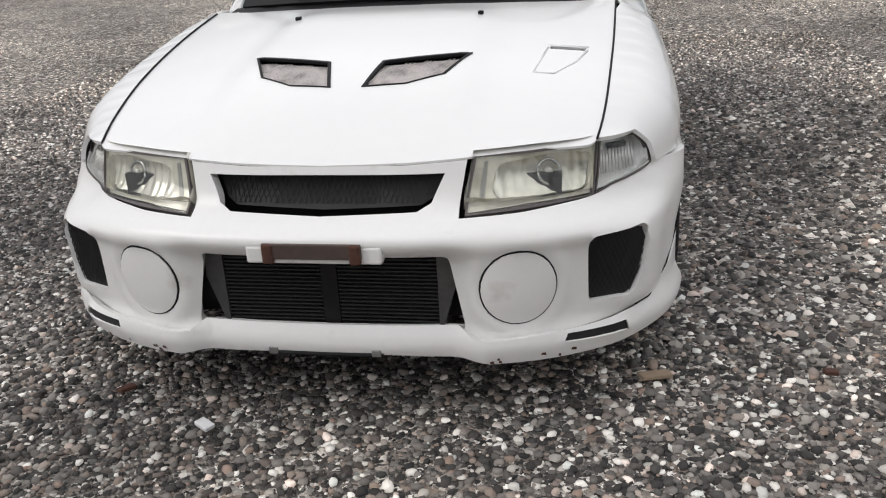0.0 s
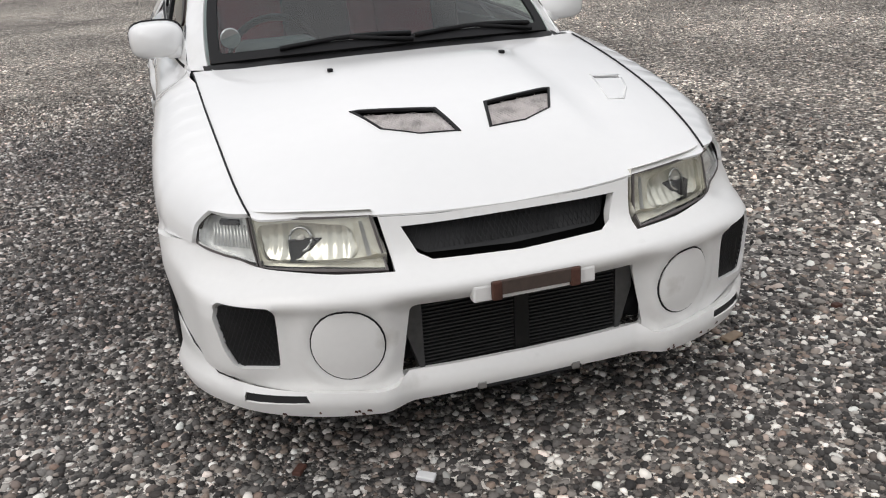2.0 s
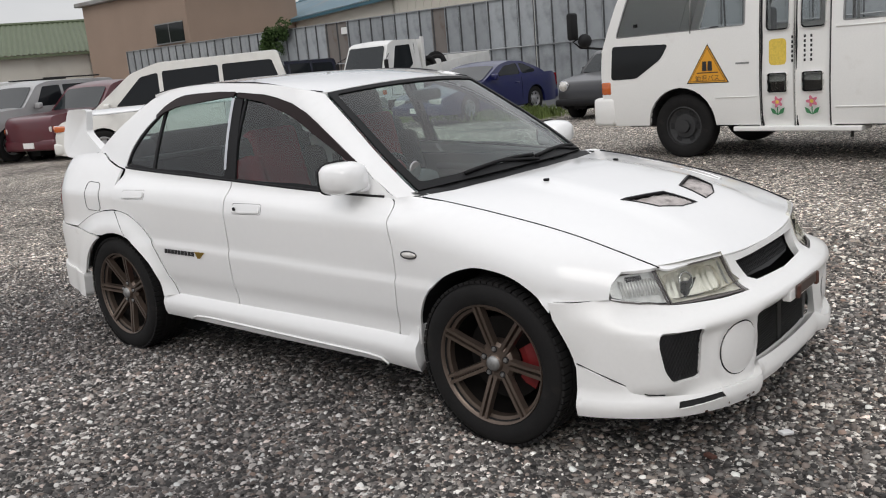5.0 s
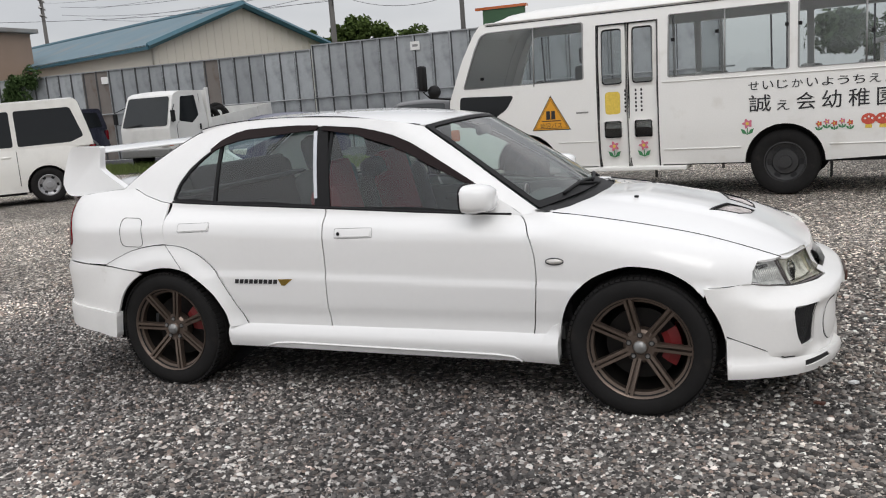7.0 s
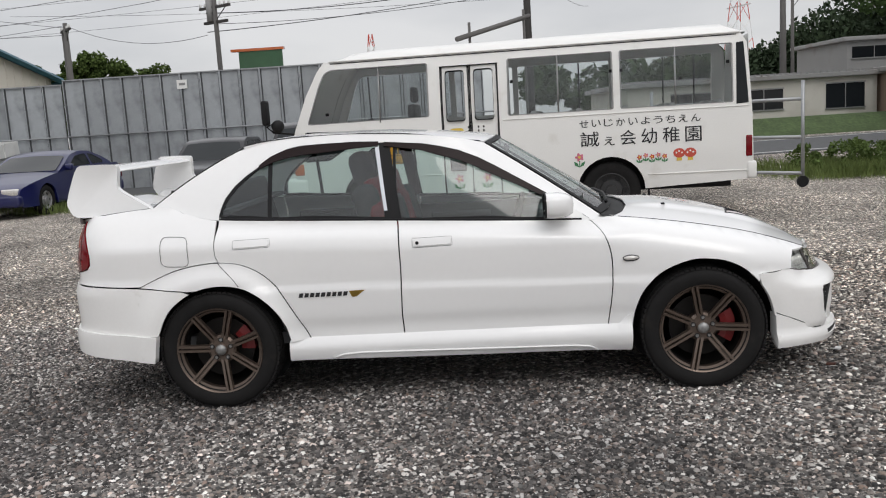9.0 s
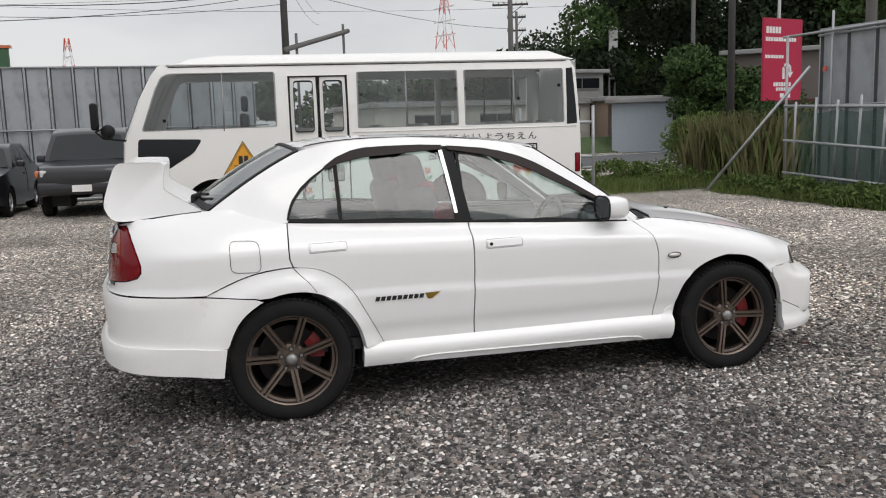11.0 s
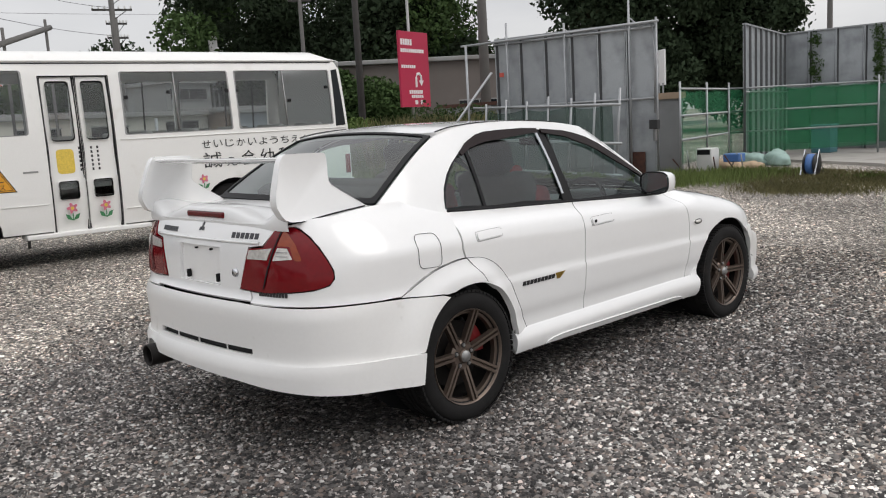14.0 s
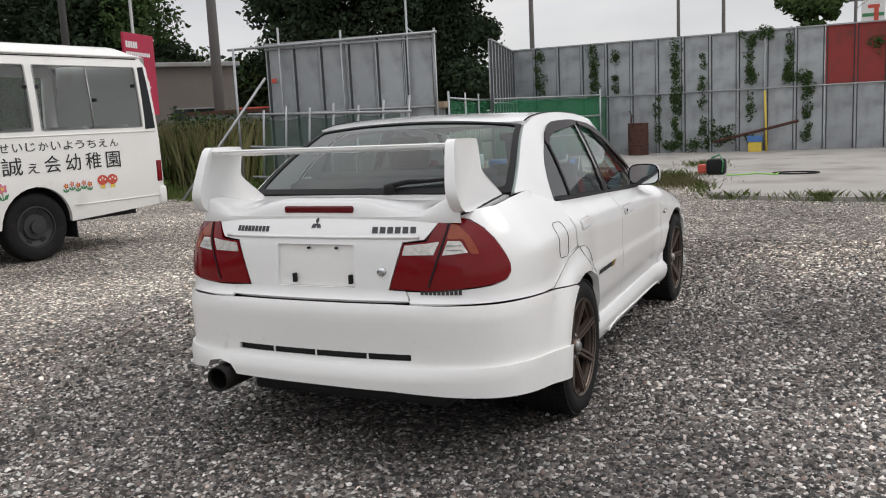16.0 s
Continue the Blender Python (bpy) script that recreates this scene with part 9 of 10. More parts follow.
for sx in (-1, 1):
    part("headlamp", boxed(*sorted((sx * 0.55, sx * 0.80)), -0.06, 0.05, 0.64, 0.78, 0.02), M["clear_lens"], tk)
    part("indicator", boxed(*sorted((sx * 0.80, sx * 0.865)), -0.03, 0.08, 0.66, 0.78, 0.015), M["orange"], tk)
    part("mirror_stay", tubed([(sx * 0.84, 0.16, 1.30), (sx * 1.00, 0.02, 1.28), (sx * 1.01, 0.02, 1.62), (sx * 0.84, 0.30, 1.75)], 0.012, 6), M["trim"], tk, smooth=True)
    part("door_mirror", boxed(*sorted((sx * 0.94, sx * 1.07)), -0.01, 0.05, 1.30, 1.60, 0.02), M["trim"], tk)
    for pts in ([(0.30, 0.62), (0.30, 1.18), (0.42, 1.30)], [(1.36, 0.62), (1.36, 2.0)], [(0.30, 0.62), (1.36, 0.62)]):
        part("door_gap", tubed([(sx * (0.853 - 0.06 * sstep(z, 1.2, 2.1)), y, z) for y, z in pts], 0.007, 5), M["seam"], tk)
    part("door_handle", boxed(*sorted((sx * 0.85, sx * 0.875)), 1.22, 1.28, 1.02, 1.18, 0.008), M["trim"], tk)
    part("mud_guard", boxed(*sorted((sx * 0.66, sx * 0.84)), 1.02, 1.60, 0.36, 0.66, 0.02), M["under"], tk)
    for y in (0.62, 3.35):
        truck_wheel(tk, (sx * 0.74, y, 0.36), 0.36, 0.20, M["rim_grey"], sx)
    part("bed_side", boxed(*sorted((sx * 0.88, sx * 0.85)), 1.75, 4.70, 0.95, 1.32, 0.006, BED), white2, tk)
    for y in (2.4, 3.2, 4.0):
        part("bed_rib", boxed(*sorted((sx * 0.905, sx * 0.88)), y - 0.03, y + 0.03, 0.95, 1.32, 0, BED), white2, tk)
    part("headboard_post", boxed(*sorted((sx * 0.80, sx * 0.86)), 1.62, 1.74, 0.95, 2.16, 0.01), white2, tk)
part("bed_floor", boxed(-0.86, 0.86, 1.75, 4.70, 0.88, 0.96, 0, BED), M["alu"], tk)
part("bed_tail", boxed(-0.86, 0.86, 4.68, 4.71, 0.96, 1.32, 0, BED), white2, tk)
part("headboard", boxed(-0.80, 0.80, 1.66, 1.72, 0.95, 2.10, 0.01), white2, tk)
part("chassis", boxed(-0.4, 0.4, 0.3, 4.6, 0.45, 0.88), M["under"], tk)
TKM = tk.matrix_world
for k, (x, y, z, rx) in enumerate(((-0.45, 2.2, 1.24, 75), (-0.40, 2.75, 1.26, 70), (0.1, 3.1, 1.2, 80), (-0.3, 3.5, 1.26, 72), (0.35, 2.4, 1.25, 78), (0.2, 3.9, 1.06, 0))):
    ty_ = part("old_tyre", lathe(bmesh.new(), [(0.19, -0.07), (0.21, -0.09), (0.28, -0.09), (0.305, -0.06), (0.31, 0.0), (0.305, 0.06), (0.28, 0.09), (0.21, 0.09), (0.19, 0.07), (0.19, -0.07)], 28, "z"), M["tyre"], None, smooth=True)
    tagged(ty_, "worn black tyre on the truck bed", "tyre", "tyres on the truck bed")
    ty_.matrix_world = TKM @ BED @ pose(x, y, z, rx, 0, 20 * k)

# ---- buildings ----
M["roof_blue"] = mat("blue_grey_tin_roof", (0.14, 0.21, 0.25), 0.5, metal=0.2, var=0.10, scale=0.8, dirt=(0.20, 0.22, 0.23), dirt_scale=0.6)
M["roof_edge"] = mat("teal_roof_edge", (0.04, 0.12, 0.16), 0.5, var=0.1)
M["siding"] = mat("cream_steel_siding", (0.60, 0.57, 0.505), 0.6, var=0.06, scale=0.6)
M["stucco"] = mat("pale_stucco", (0.55, 0.53, 0.48), 0.8, var=0.08, scale=0.8, dirt=(0.38, 0.35, 0.31), dirt_scale=0.5)
M["olive"] = mat("olive_tin_roof", (0.10, 0.125, 0.07), 0.6, var=0.1, scale=0.5)
M["brick_tan"] = mat("tan_cladding", (0.30, 0.22, 0.17), 0.8, var=0.1, scale=0.6)
M["tin_grey"] = mat("weathered_grey_tin", (0.27, 0.27, 0.265), 0.6, var=0.12, scale=0.5, dirt=(0.16, 0.13, 0.11), dirt_scale=0.5)


def gable_house(name, label, origin, rdir, width, length, eave, ridge, wall_m, roof_m, over=0.45, ribs=0.30, edge_m=None, openings=()):
    """A shed: origin at the middle of its near gable's foot; rdir: the ridge's way, away from that gable."""
    ang = math.degrees(math.atan2(rdir[1], rdir[0])) - 90
    h = tagged(thing(name, label, "building", pose(origin[0], origin[1], 0, 0, 0, ang)), label, "building")
    w = width / 2
    for y in (0.0, length):
        panel("gable_wall", [(-w, 0), (w, 0), (w, eave), (0, ridge - 0.05), (-w, eave)], lambda x, z, y=y: (x, y, z), wall_m, h, step=1.2, depth=0.1, centre=(0, length / 2, 1))
    for sx in (-1, 1):
        holes = [o for o in openings] if sx < 0 else []
        panel("long_wall", [(0, 0), (length, 0), (length, eave), (0, eave)], lambda y, z, sx=sx: (sx * w, y, z), wall_m, h, holes=holes, step=1.2, depth=0.1, centre=(0, length / 2, 1))
        for k in range(int(width / 2 / 0.4)):
            part("wall_rib", boxed(sx * (0.2 + 0.4 * k) - 0.02, sx * (0.2 + 0.4 * k) + 0.02, -0.03, 0.0, 0.1, eave + (ridge - eave) * (1 - (0.2 + 0.4 * k) / w) - 0.1), wall_m, h)
        # corrugated roof slope
        vs, fs = [], []
        slope = (ridge - eave) / w
        n_ = int((length + 2 * over) / (ribs / 4))
        for i in range(n_ + 1):
            y = -over + (length + 2 * over) * i / n_
            dz = 0.035 * math.cos(i * math.pi / 2) + 0.02
            for t in (0.0, 1.0):
                x = (w + over) * t
                vs.append((sx * x, y, ridge - slope * x + dz + 0.04))
        for i in range(n_):
            fs.append((2 * i, 2 * i + 1, 2 * i + 3, 2 * i + 2))
        link_mesh("roof_slope", vs, fs, roof_m, h, False)
        ez = eave - slope * over
        for y in (-over, length + over):
            part("barge_board", tubed([(0, y, ridge + 0.02), (sx * (w + over), y, ez + 0.02)], 0.14, 4), edge_m or roof_m, h)
        part("eave_board", boxed(sx * (w + over) - 0.03, sx * (w + over) + 0.03, -over, length + over, ez - 0.12, ez + 0.02), edge_m or roof_m, h)
    part("ridge_cap", tubed([(0, -over, ridge + 0.08), (0, length + over, ridge + 0.08)], 0.12, 6), edge_m or roof_m, h)
    if openings:
        part("dark_interior", boxed(-w + 0.3, -w + 0.35, 0.2, length - 0.2, 0, eave - 0.2), M["under"], h)
    return h


gable_house("storage_shed", "cream storage shed with a blue-grey corrugated gable roof", (28.98, 20.9), (0.35, 0.937), 9.0, 22.0, 4.40, 6.05, M["siding"], M["roof_blue"], 0.35, edge_m=M["roof_edge"])
gable_house("workshop", "pale workshop with a blue tin roof and a dark open bay", (11.8, 37.6), (-0.96, 0.28), 9.0, 26, 3.25, 4.55, M["stucco"], M["roof_blue"], 0.5, openings=[[(3.9, 0.02), (9.0, 0.02), (9.0, 2.75), (3.9, 2.75)]])
gable_house("warehouse", "long cream warehouse with an olive tin roof", (26.0, 51.0), (-0.90, 0.43), 12, 32, 3.9, 5.9, M["stucco"], M["olive"], 0.4)


def low_block(name, label, x0, x1, y0, y1, h, wall_m, roof_m, windows=(), m=None, overhang=0.3):
    b = thing(name, label, "building", m)
    part("wall", boxed(x0, x1, y0, y1, 0, h, 0.02), wall_m, b)
    part("roof", boxed(x0 - overhang, x1 + overhang, y0 - overhang, y1 + overhang, h, h + 0.22, 0.04), roof_m, b)
    for (a, c, z0, z1) in windows:  # on the side that faces the yard, -x
        wd = part("window", boxed(x0 - 0.03, x0 + 0.02, a, c, z0, z1), M["glass_black"], b)
        part("window_frame", boxed(x0 - 0.05, x0 - 0.03, a - 0.04, c + 0.04, z1, z1 + 0.06), M["alu"], wd)
        part("window_sill", boxed(x0 - 0.08, x0 - 0.03, a - 0.04, c + 0.04, z0 - 0.06, z0), M["alu"], wd)
        part("window_bar", boxed(x0 - 0.04, x0 - 0.03, (a + c) / 2 - 0.02, (a + c) / 2 + 0.02, z0, z1), M["alu"], wd)
    return b


BK = pose(35.5, -13.6, 0.5, 0, 0, 5)
low_block("roadside_workshop", "low grey roadside workshop with a tin roof", 0, 8, -4.6, 7.0, 1.9, M["stucco"], M["tin_grey"], [(-4.0, -2.2, 0.5, 1.6), (-0.2, 1.6, 0.6, 1.5), (3, 5, 0.6, 1.5)], BK)
for k in range(40):
    part("roof_rib", boxed(-0.35, 8.3, -4.8 + 0.3 * k - 0.03, -4.8 + 0.3 * k + 0.03, 2.12, 2.20), M["tin_grey"], bpy.data.objects["roadside_workshop"])
low_block("roadside_office", "tan flat-roofed roadside office", 0, 7, -9, -0.2, 2.0, M["brick_tan"], M["tin_grey"], [(-2.6, -1.4, 0.6, 1.5), (-5.2, -3.8, 0.5, 1.6)], pose(34.5, -18.3, 0.5, 0, 0, 5))
low_block("upper_unit", "blue-grey upper storey with a dark window band", 0, 6, -1.6, 1.4, 3.9, M["tin_grey"], M["tin_grey"], [(-1.3, 1.1, 3.0, 3.6)], pose(43, -21.0, 0.5, 0, 0, 5))
low_block("roadside_hall", "brown hall with a low tin roof behind the sign", 0, 6, -5, 4, 4.4, mat("dull_brown_cladding", (0.15, 0.13, 0.118), 0.8, var=0.15, scale=0.8), M["tin_grey"], [(-4, -2, 1.2, 2.4), (1, 3, 1.2, 2.4)], pose(28.5, -26.0, 0, 0, 0, -40))
low_block("pale_house", "pale blue house half hidden by trees", 0, 5, -4, 3, 2.3, mat("pale_blue_siding", (0.34, 0.38, 0.42), 0.7, var=0.08), M["tin_grey"], [(-1.6, 0.2, 0.9, 1.8)], pose(30.5, -20.0, 0, 0, 0, -33))
low_block("tan_block", "tall tan building with a flat overhanging roof", 0, 7, 0, 9.6, 6.0, M["brick_tan"], M["tin_grey"], [(0.4, 2.8, 3.5, 4.4)], pose(22.0, 33.4, 0))
low_block("cargo_store", "low white roadside store under a red and grey roof", 0, 4, -5, 5, 1.5, M["stucco"], M["red_paint"], [(-3, 0, 0.4, 1.1)], pose(27.5, -36.5, 0.8, 0, 0, -52))
# white roadside panel on posts, green hoarding on a roof, far shop sign
tall = thing("tall_sign", "tall white roadside sign on two posts", "sign", pose(46.5, -25.0, 0, 0, 0, 28))
part("sign_board", boxed(-0.06, 0.06, -0.42, 0.42, 4.2, 7.6, 0.02), M["sign_white"], tall)
for y in (-0.3, 0.3):
    part("sign_post", tubed([(0.1, y, 0), (0.1, y, 7.4)], 0.06, 8), M["alu"], tall)
gbd = thing("roof_billboard", "green billboard with an orange trim on a frame", "billboard", pose(28.7, 8.5, 0))
part("board", boxed(-0.08, 0.08, -0.85, 0.85, 3.2, 4.62), mat("faded_green_billboard", (0.05, 0.12, 0.06), 0.6, var=0.25, scale=1.0), gbd)
part("trim_bar", boxed(-0.12, 0.12, -0.95, 1.15, 4.62, 4.72), M["orange"], gbd)
for y in (-0.7, 0.7):
    part("board_post", tubed([(0.2, y, 0), (0.2, y, 4.6)], 0.05, 6), M["alu"], gbd)
sv = thing("shop_sign", "far lit shop sign in white, red and green", "sign", pose(-3.6, -55, 0))
part("sign_board", boxed(-0.65, 0.65, -0.1, 0.1, 5.8, 7.2), M["sign_white"], sv)
part("sign_stroke", boxed(-0.35, 0.30, 0.10, 0.13, 6.75, 6.95), M["red_paint"], sv)
part("sign_stroke", boxed(-0.30, -0.05, 0.10, 0.13, 5.95, 6.75), M["red_paint"], sv)
part("sign_band", boxed(-0.6, 0.6, 0.10, 0.12, 6.25, 6.45), M["green_paint"], sv)
part("sign_pole", tubed([(0, 0, 0), (0, 0, 5.9)], 0.1, 8), M["alu"], sv)
# green bank across the road and its mesh fence
M["grass_far"] = mat("rough_grass_bank", (0.055, 0.085, 0.03), 0.9, var=0.4, scale=1.5, bump=0.02, bump_scale=8)
bm = bmesh.new()
ring = [(29.5, 20, 0), (30.8, 20, 0.75), (36, 20, 0.62), (33.5, -42, 0.0), (34.8, -42, 0.75), (40, -42, 0.62)]
va = [bm.verts.new((x + 0, y, z)) for x, y, z in ring]
bm.faces.new((va[0], va[1], va[4], va[3]))
bm.faces.new((va[1], va[2], va[5], va[4]))
bmesh.ops.recalc_face_normals(bm, faces=bm.faces)
tagged(part("ground_bank", bm, M["grass_far"]), "low rough grass bank beyond the road", "bank", kind="structure")
net("road_net", "green mesh along the road behind the pipe barrier", (14.8, 1.0), (12.6, -4.6), -0.02, 1.35, M["net_green"], 0.02, 0.02)

# ---- poles and wires ----
M["pole"] = mat("weathered_concrete_pole", (0.12, 0.115, 0.11), 0.85, var=0.1, scale=3)
M["pole_dark"] = mat("dark_timber_pole", (0.05, 0.047, 0.045), 0.85, var=0.15, scale=3)
M["wire"] = mat("black_cable", (0.06, 0.06, 0.065), 0.6, var=0.05)


def utility_pole(x, y, h, r=0.14, arms=2, yaw=0, box=False, dark=False, wide=0.9):
    p = thing("utility_pole", "dark timber utility pole" if dark else "grey concrete utility pole with crossarms", "pole", pose(x, y, 0, 0, 0, yaw))
    mt = M["pole_dark"] if dark else M["pole"]
    part("shaft", tubed([(0, 0, 0), (0, 0, h * 0.5), (0, 0, h)], [r, r * 0.85, r * 0.7], 12), mt, p, smooth=True)
    for k in range(arms):
        z = h - 0.35 - 0.7 * k
        part("crossarm", boxed(-wide, wide, -0.05, 0.05, z, z + 0.09), M["pole_dark"], p)
        part("tie_rod", tubed([(-wide * 0.7, 0, z), (0, 0, z - 0.45)], 0.018, 5), M["pole_dark"], p)
        for xx in (-wide * 0.95, -wide * 0.65, -wide * 0.35, wide * 0.35, wide * 0.65, wide * 0.95):
            part("insulator", lathe(bmesh.new(), [(0.03, z + 0.09), (0.05, z + 0.13), (0.03, z + 0.22), (0.001, z + 0.22)], 8, "z", (xx, 0, 0)), M["appliance"], p)
    if box:
        part("transformer", lathe(bmesh.new(), [(0.001, h - 2.9), (0.15, h - 2.9), (0.15, h - 2.1), (0.001, h - 2.05)], 14, "z", (0.25, 0, 0)), M["tin_grey"], p, smooth=True)
        part("bracket", boxed(-0.6, 0.6, -0.06, 0.06, h - 3.0, h - 2.9), M["pole_dark"], p)
    return p


def wire(a, b, sag=0.5, r=0.012):
    pts = []
    for k in range(13):
        t = k / 12
        pts.append((a[0] + (b[0] - a[0]) * t, a[1] + (b[1] - a[1]) * t, a[2] + (b[2] - a[2]) * t - sag * 4 * t * (1 - t)))
    tagged(part("overhead_wire", tubed(pts, r, 4), M["wire"], None), "thin black overhead wire", "wire", "overhead wires")


utility_pole(27.4, 9.75, 8.6, 0.11, 4, 60, True, wide=0.8)
utility_pole(31.0, 17.3, 6.5, 0.13, 1, 40, wide=0.7)
utility_pole(31.6, 17.7, 6.4, 0.11, 0, 40)
utility_pole(27.8, -1.9, 9.5, 0.16, 2, 80, False, True)
utility_pole(17.2, -18.6, 10.5, 0.19, 2, 40)
utility_pole(22.9, -17.6, 10.0, 0.15, 1, 40, dark=True)
utility_pole(37.0, -14.3, 8.5, 0.17, 2, 70)
utility_pole(39.5, -15.6, 7.5, 0.10, 2, 70, wide=0.5)
utility_pole(34, -23, 9, 0.13, 2, 60, wide=0.6)
utility_pole(10.2, -31.0, 9.5, 0.12, 1, 20)
utility_pole(5.2, -38.0, 8.0, 0.10, 2, 10, wide=0.6)
utility_pole(0.2, -50.0, 9.2, 0.12, 2, 10)
utility_pole(2.9, -36, 8.2, 0.10, 0, 0)
utility_pole(-2.6, -52, 8.0, 0.12, 2, 0)
utility_pole(58, 62, 13.0, 0.22, 3, 30)
utility_pole(26, 34, 9.5, 0.13, 2, 20)
for k, (a, b, sg) in enumerate((
    ((31.0, 17.3, 6.4), (27.4, 10.1, 5.2), 0.5), ((31.0, 17.3, 6.4), (40, 40, 8.0), 0.6), ((27.4, 10.1, 8.2), (27.8, -1.9, 9.0), 0.35), ((27.4, 10.1, 7.6), (27.8, -1.9, 8.4), 0.4),
    ((27.4, 10.1, 6.0), (27.8, -1.9, 6.6), 0.3), ((27.4, 10.1, 5.3), (40, -1, 8.0), 0.2), ((27.8, -1.9, 8.9), (37.0, -14.3, 8.2), 0.5), ((27.8, -1.9, 8.3), (37, -14.3, 7.6), 0.5), ((27.8, -1.9, 6.7), (37, -14.3, 6.3), 0.3),
    ((27.4, 10.1, 8.2), (40, 42, 9.5), 0.8), ((27.4, 10.1, 7.5), (40, 42, 8.9), 0.8), ((27.4, 10.1, 6.8), (40, 42, 8.4), 0.8), ((27.8, -1.9, 9.2), (17.2, -18.6, 10.1), 0.6), ((27.8, -1.9, 8.6), (17.2, -18.6, 9.6), 0.6), ((27.8, -1.9, 7.4), (17.2, -18.6, 8.2), 0.6),
    ((17.2, -18.6, 10.1), (2.9, -36, 8.2), 0.6), ((17.2, -18.6, 9.4), (2.9, -36, 7.8), 0.6), ((10.2, -31, 8.6), (-2.6, -52, 7.6), 0.5), ((10.2, -31, 8.2), (-14, -40, 7.6), 0.6), ((10.2, -31, 7.7), (-14, -40, 7.2), 0.6),
    ((50, 30, 14), (50, -25, 13.5), 0.8), ((50, 30, 12.8), (50, -25, 12.4), 0.8), ((50, 30, 11.2), (50, -25, 11.0), 0.8), ((50, 30, 9.8), (50, -25, 9.4), 0.8), ((50, 44, 13), (31, 17.3, 6.3), 0.4), ((50, 40, 15), (28, -2, 8.0), 0.6), ((31, 17.3, 6.0), (24, 40, 7), 0.4), ((36, 24, 9.6), (27.4, 10.1, 8.0), 0.3),
    ((52, 50, 8.6), (52, -30, 12.0), 0.9), ((52, 50, 9.4), (52, -30, 12.9), 0.9), ((52, 50, 10.4), (52, -30, 14.2), 0.9), ((52, 50, 12.0), (52, -30, 15.6), 0.9), ((54, 50, 13.4), (54, -30, 17.0), 1.0), ((54, 50, 14.6), (54, -30, 18.0), 1.0), ((27.4, 10.1, 8.4), (58, 62, 12.5), 0.9), ((27.4, 10.1, 5.6), (27.8, -1.9, 6.1), 0.25), ((27.8, -1.9, 8.0), (60, -8, 10.0), 0.5), ((27.8, -1.9, 7.2), (60, -8, 9.2), 0.5))):
    wire(a, b, sg, 0.016 if k in (5, 4) else 0.010)
# timber boom on posts behind the bus roof
pipe_thing("timber_beam", "dark ladder-like beam above the bus roof", [(8.45, 0.2, 2.68), (9.7, -1.0, 3.10)], 0.04, M["pole"], "beam")
for x, y, z in ((8.7, 0.0, 2.95), (9.6, -0.9, 3.2)):
    pipe_thing("timber_post", "dark upright post that carries the beam", [(x, y, -0.1), (x, y, z)], 0.022, M["pole"], "post")


# red and white lattice tower, far off
def lattice(x, y, h, w):
    t = thing("lattice_tower", "red and white steel lattice tower far off", "tower", pose(x, y, 0, 0, 0, 20))
    for k in range(8):
        z0, z1 = h * k / 8, h * (k + 1) / 8
        a, b = w * (1 - 0.85 * k / 8), w * (1 - 0.85 * (k + 1) / 8)
        bm_ = bmesh.new()
        for sx, sy in ((-1, -1), (1, -1), (1, 1), (-1, 1)):
            tube(bm_, [(sx * a, sy * a, z0), (sx * b, sy * b, z1)], 0.10, 4)
            tube(bm_, [(sx * a, sy * a, z0), (-sy * b, sx * b, z1)], 0.06, 4)
        part("tower_stage", bm_, M["red_paint"] if k % 2 else M["sign_white"], t)
    for k in range(3):
        part("tower_arm", boxed(-w * 1.2, w * 1.2, -0.12, 0.12, h * (0.72 + 0.1 * k), h * (0.72 + 0.1 * k) + 0.25), M["sign_white"], t)


lattice(176, -52, 29, 3.2)
lattice(230, 30, 26, 3.0)


# ---- plants ----
def leaf_mat(name, c, spread=0.45):
    return mat(name, c, 0.8, var=0.25, scale=0.6, island=spread, spec=0.15)


M["leaf"] = leaf_mat("broad_leaves", (0.046, 0.078, 0.026))
M["leaf_dark"] = leaf_mat("dark_wood_leaves", (0.031, 0.048, 0.025), 0.3)
M["leaf_light"] = leaf_mat("young_leaves", (0.085, 0.125, 0.035))
M["grass"] = leaf_mat("grass_blades", (0.20, 0.26, 0.085))
M["grass_dry"] = leaf_mat("dry_grass_blades", (0.24, 0.225, 0.11))
M["bark"] = mat("rough_bark", (0.07, 0.055, 0.045), 0.9, var=0.3, scale=6, bump=0.01, bump_scale=20)


def quads_mesh(name, centres, size, material, rnd, flat=0.0, aspect=0.55):
    """Many small pointed leaves, one mesh."""
    n_ = len(centres)
    a = rnd.normal(size=(n_, 3))
    a[:, 2] *= 1 - flat
    a /= np.linalg.norm(a, axis=1)[:, None]
    b = np.cross(a, rnd.normal(size=(n_, 3)))
    b /= np.linalg.norm(b, axis=1)[:, None]
    s = size * rnd.uniform(0.6, 1.4, (n_, 1))
    v = np.stack([centres - a * s, centres + b * s * aspect, centres + a * s, centres - b * s * aspect], 1).reshape(-1, 3)
    me_ = bpy.data.meshes.new(name)
    me_.vertices.add(len(v))
    me_.vertices.foreach_set("co", v.ravel())
    me_.loops.add(4 * n_)
    me_.loops.foreach_set("vertex_index", np.arange(4 * n_, dtype=np.int32))
    me_.polygons.add(n_)
    me_.polygons.foreach_set("loop_start", np.arange(0, 4 * n_, 4, dtype=np.int32))
    me_.update()
    me_.validate()
    me_.materials.append(material)
    return me_


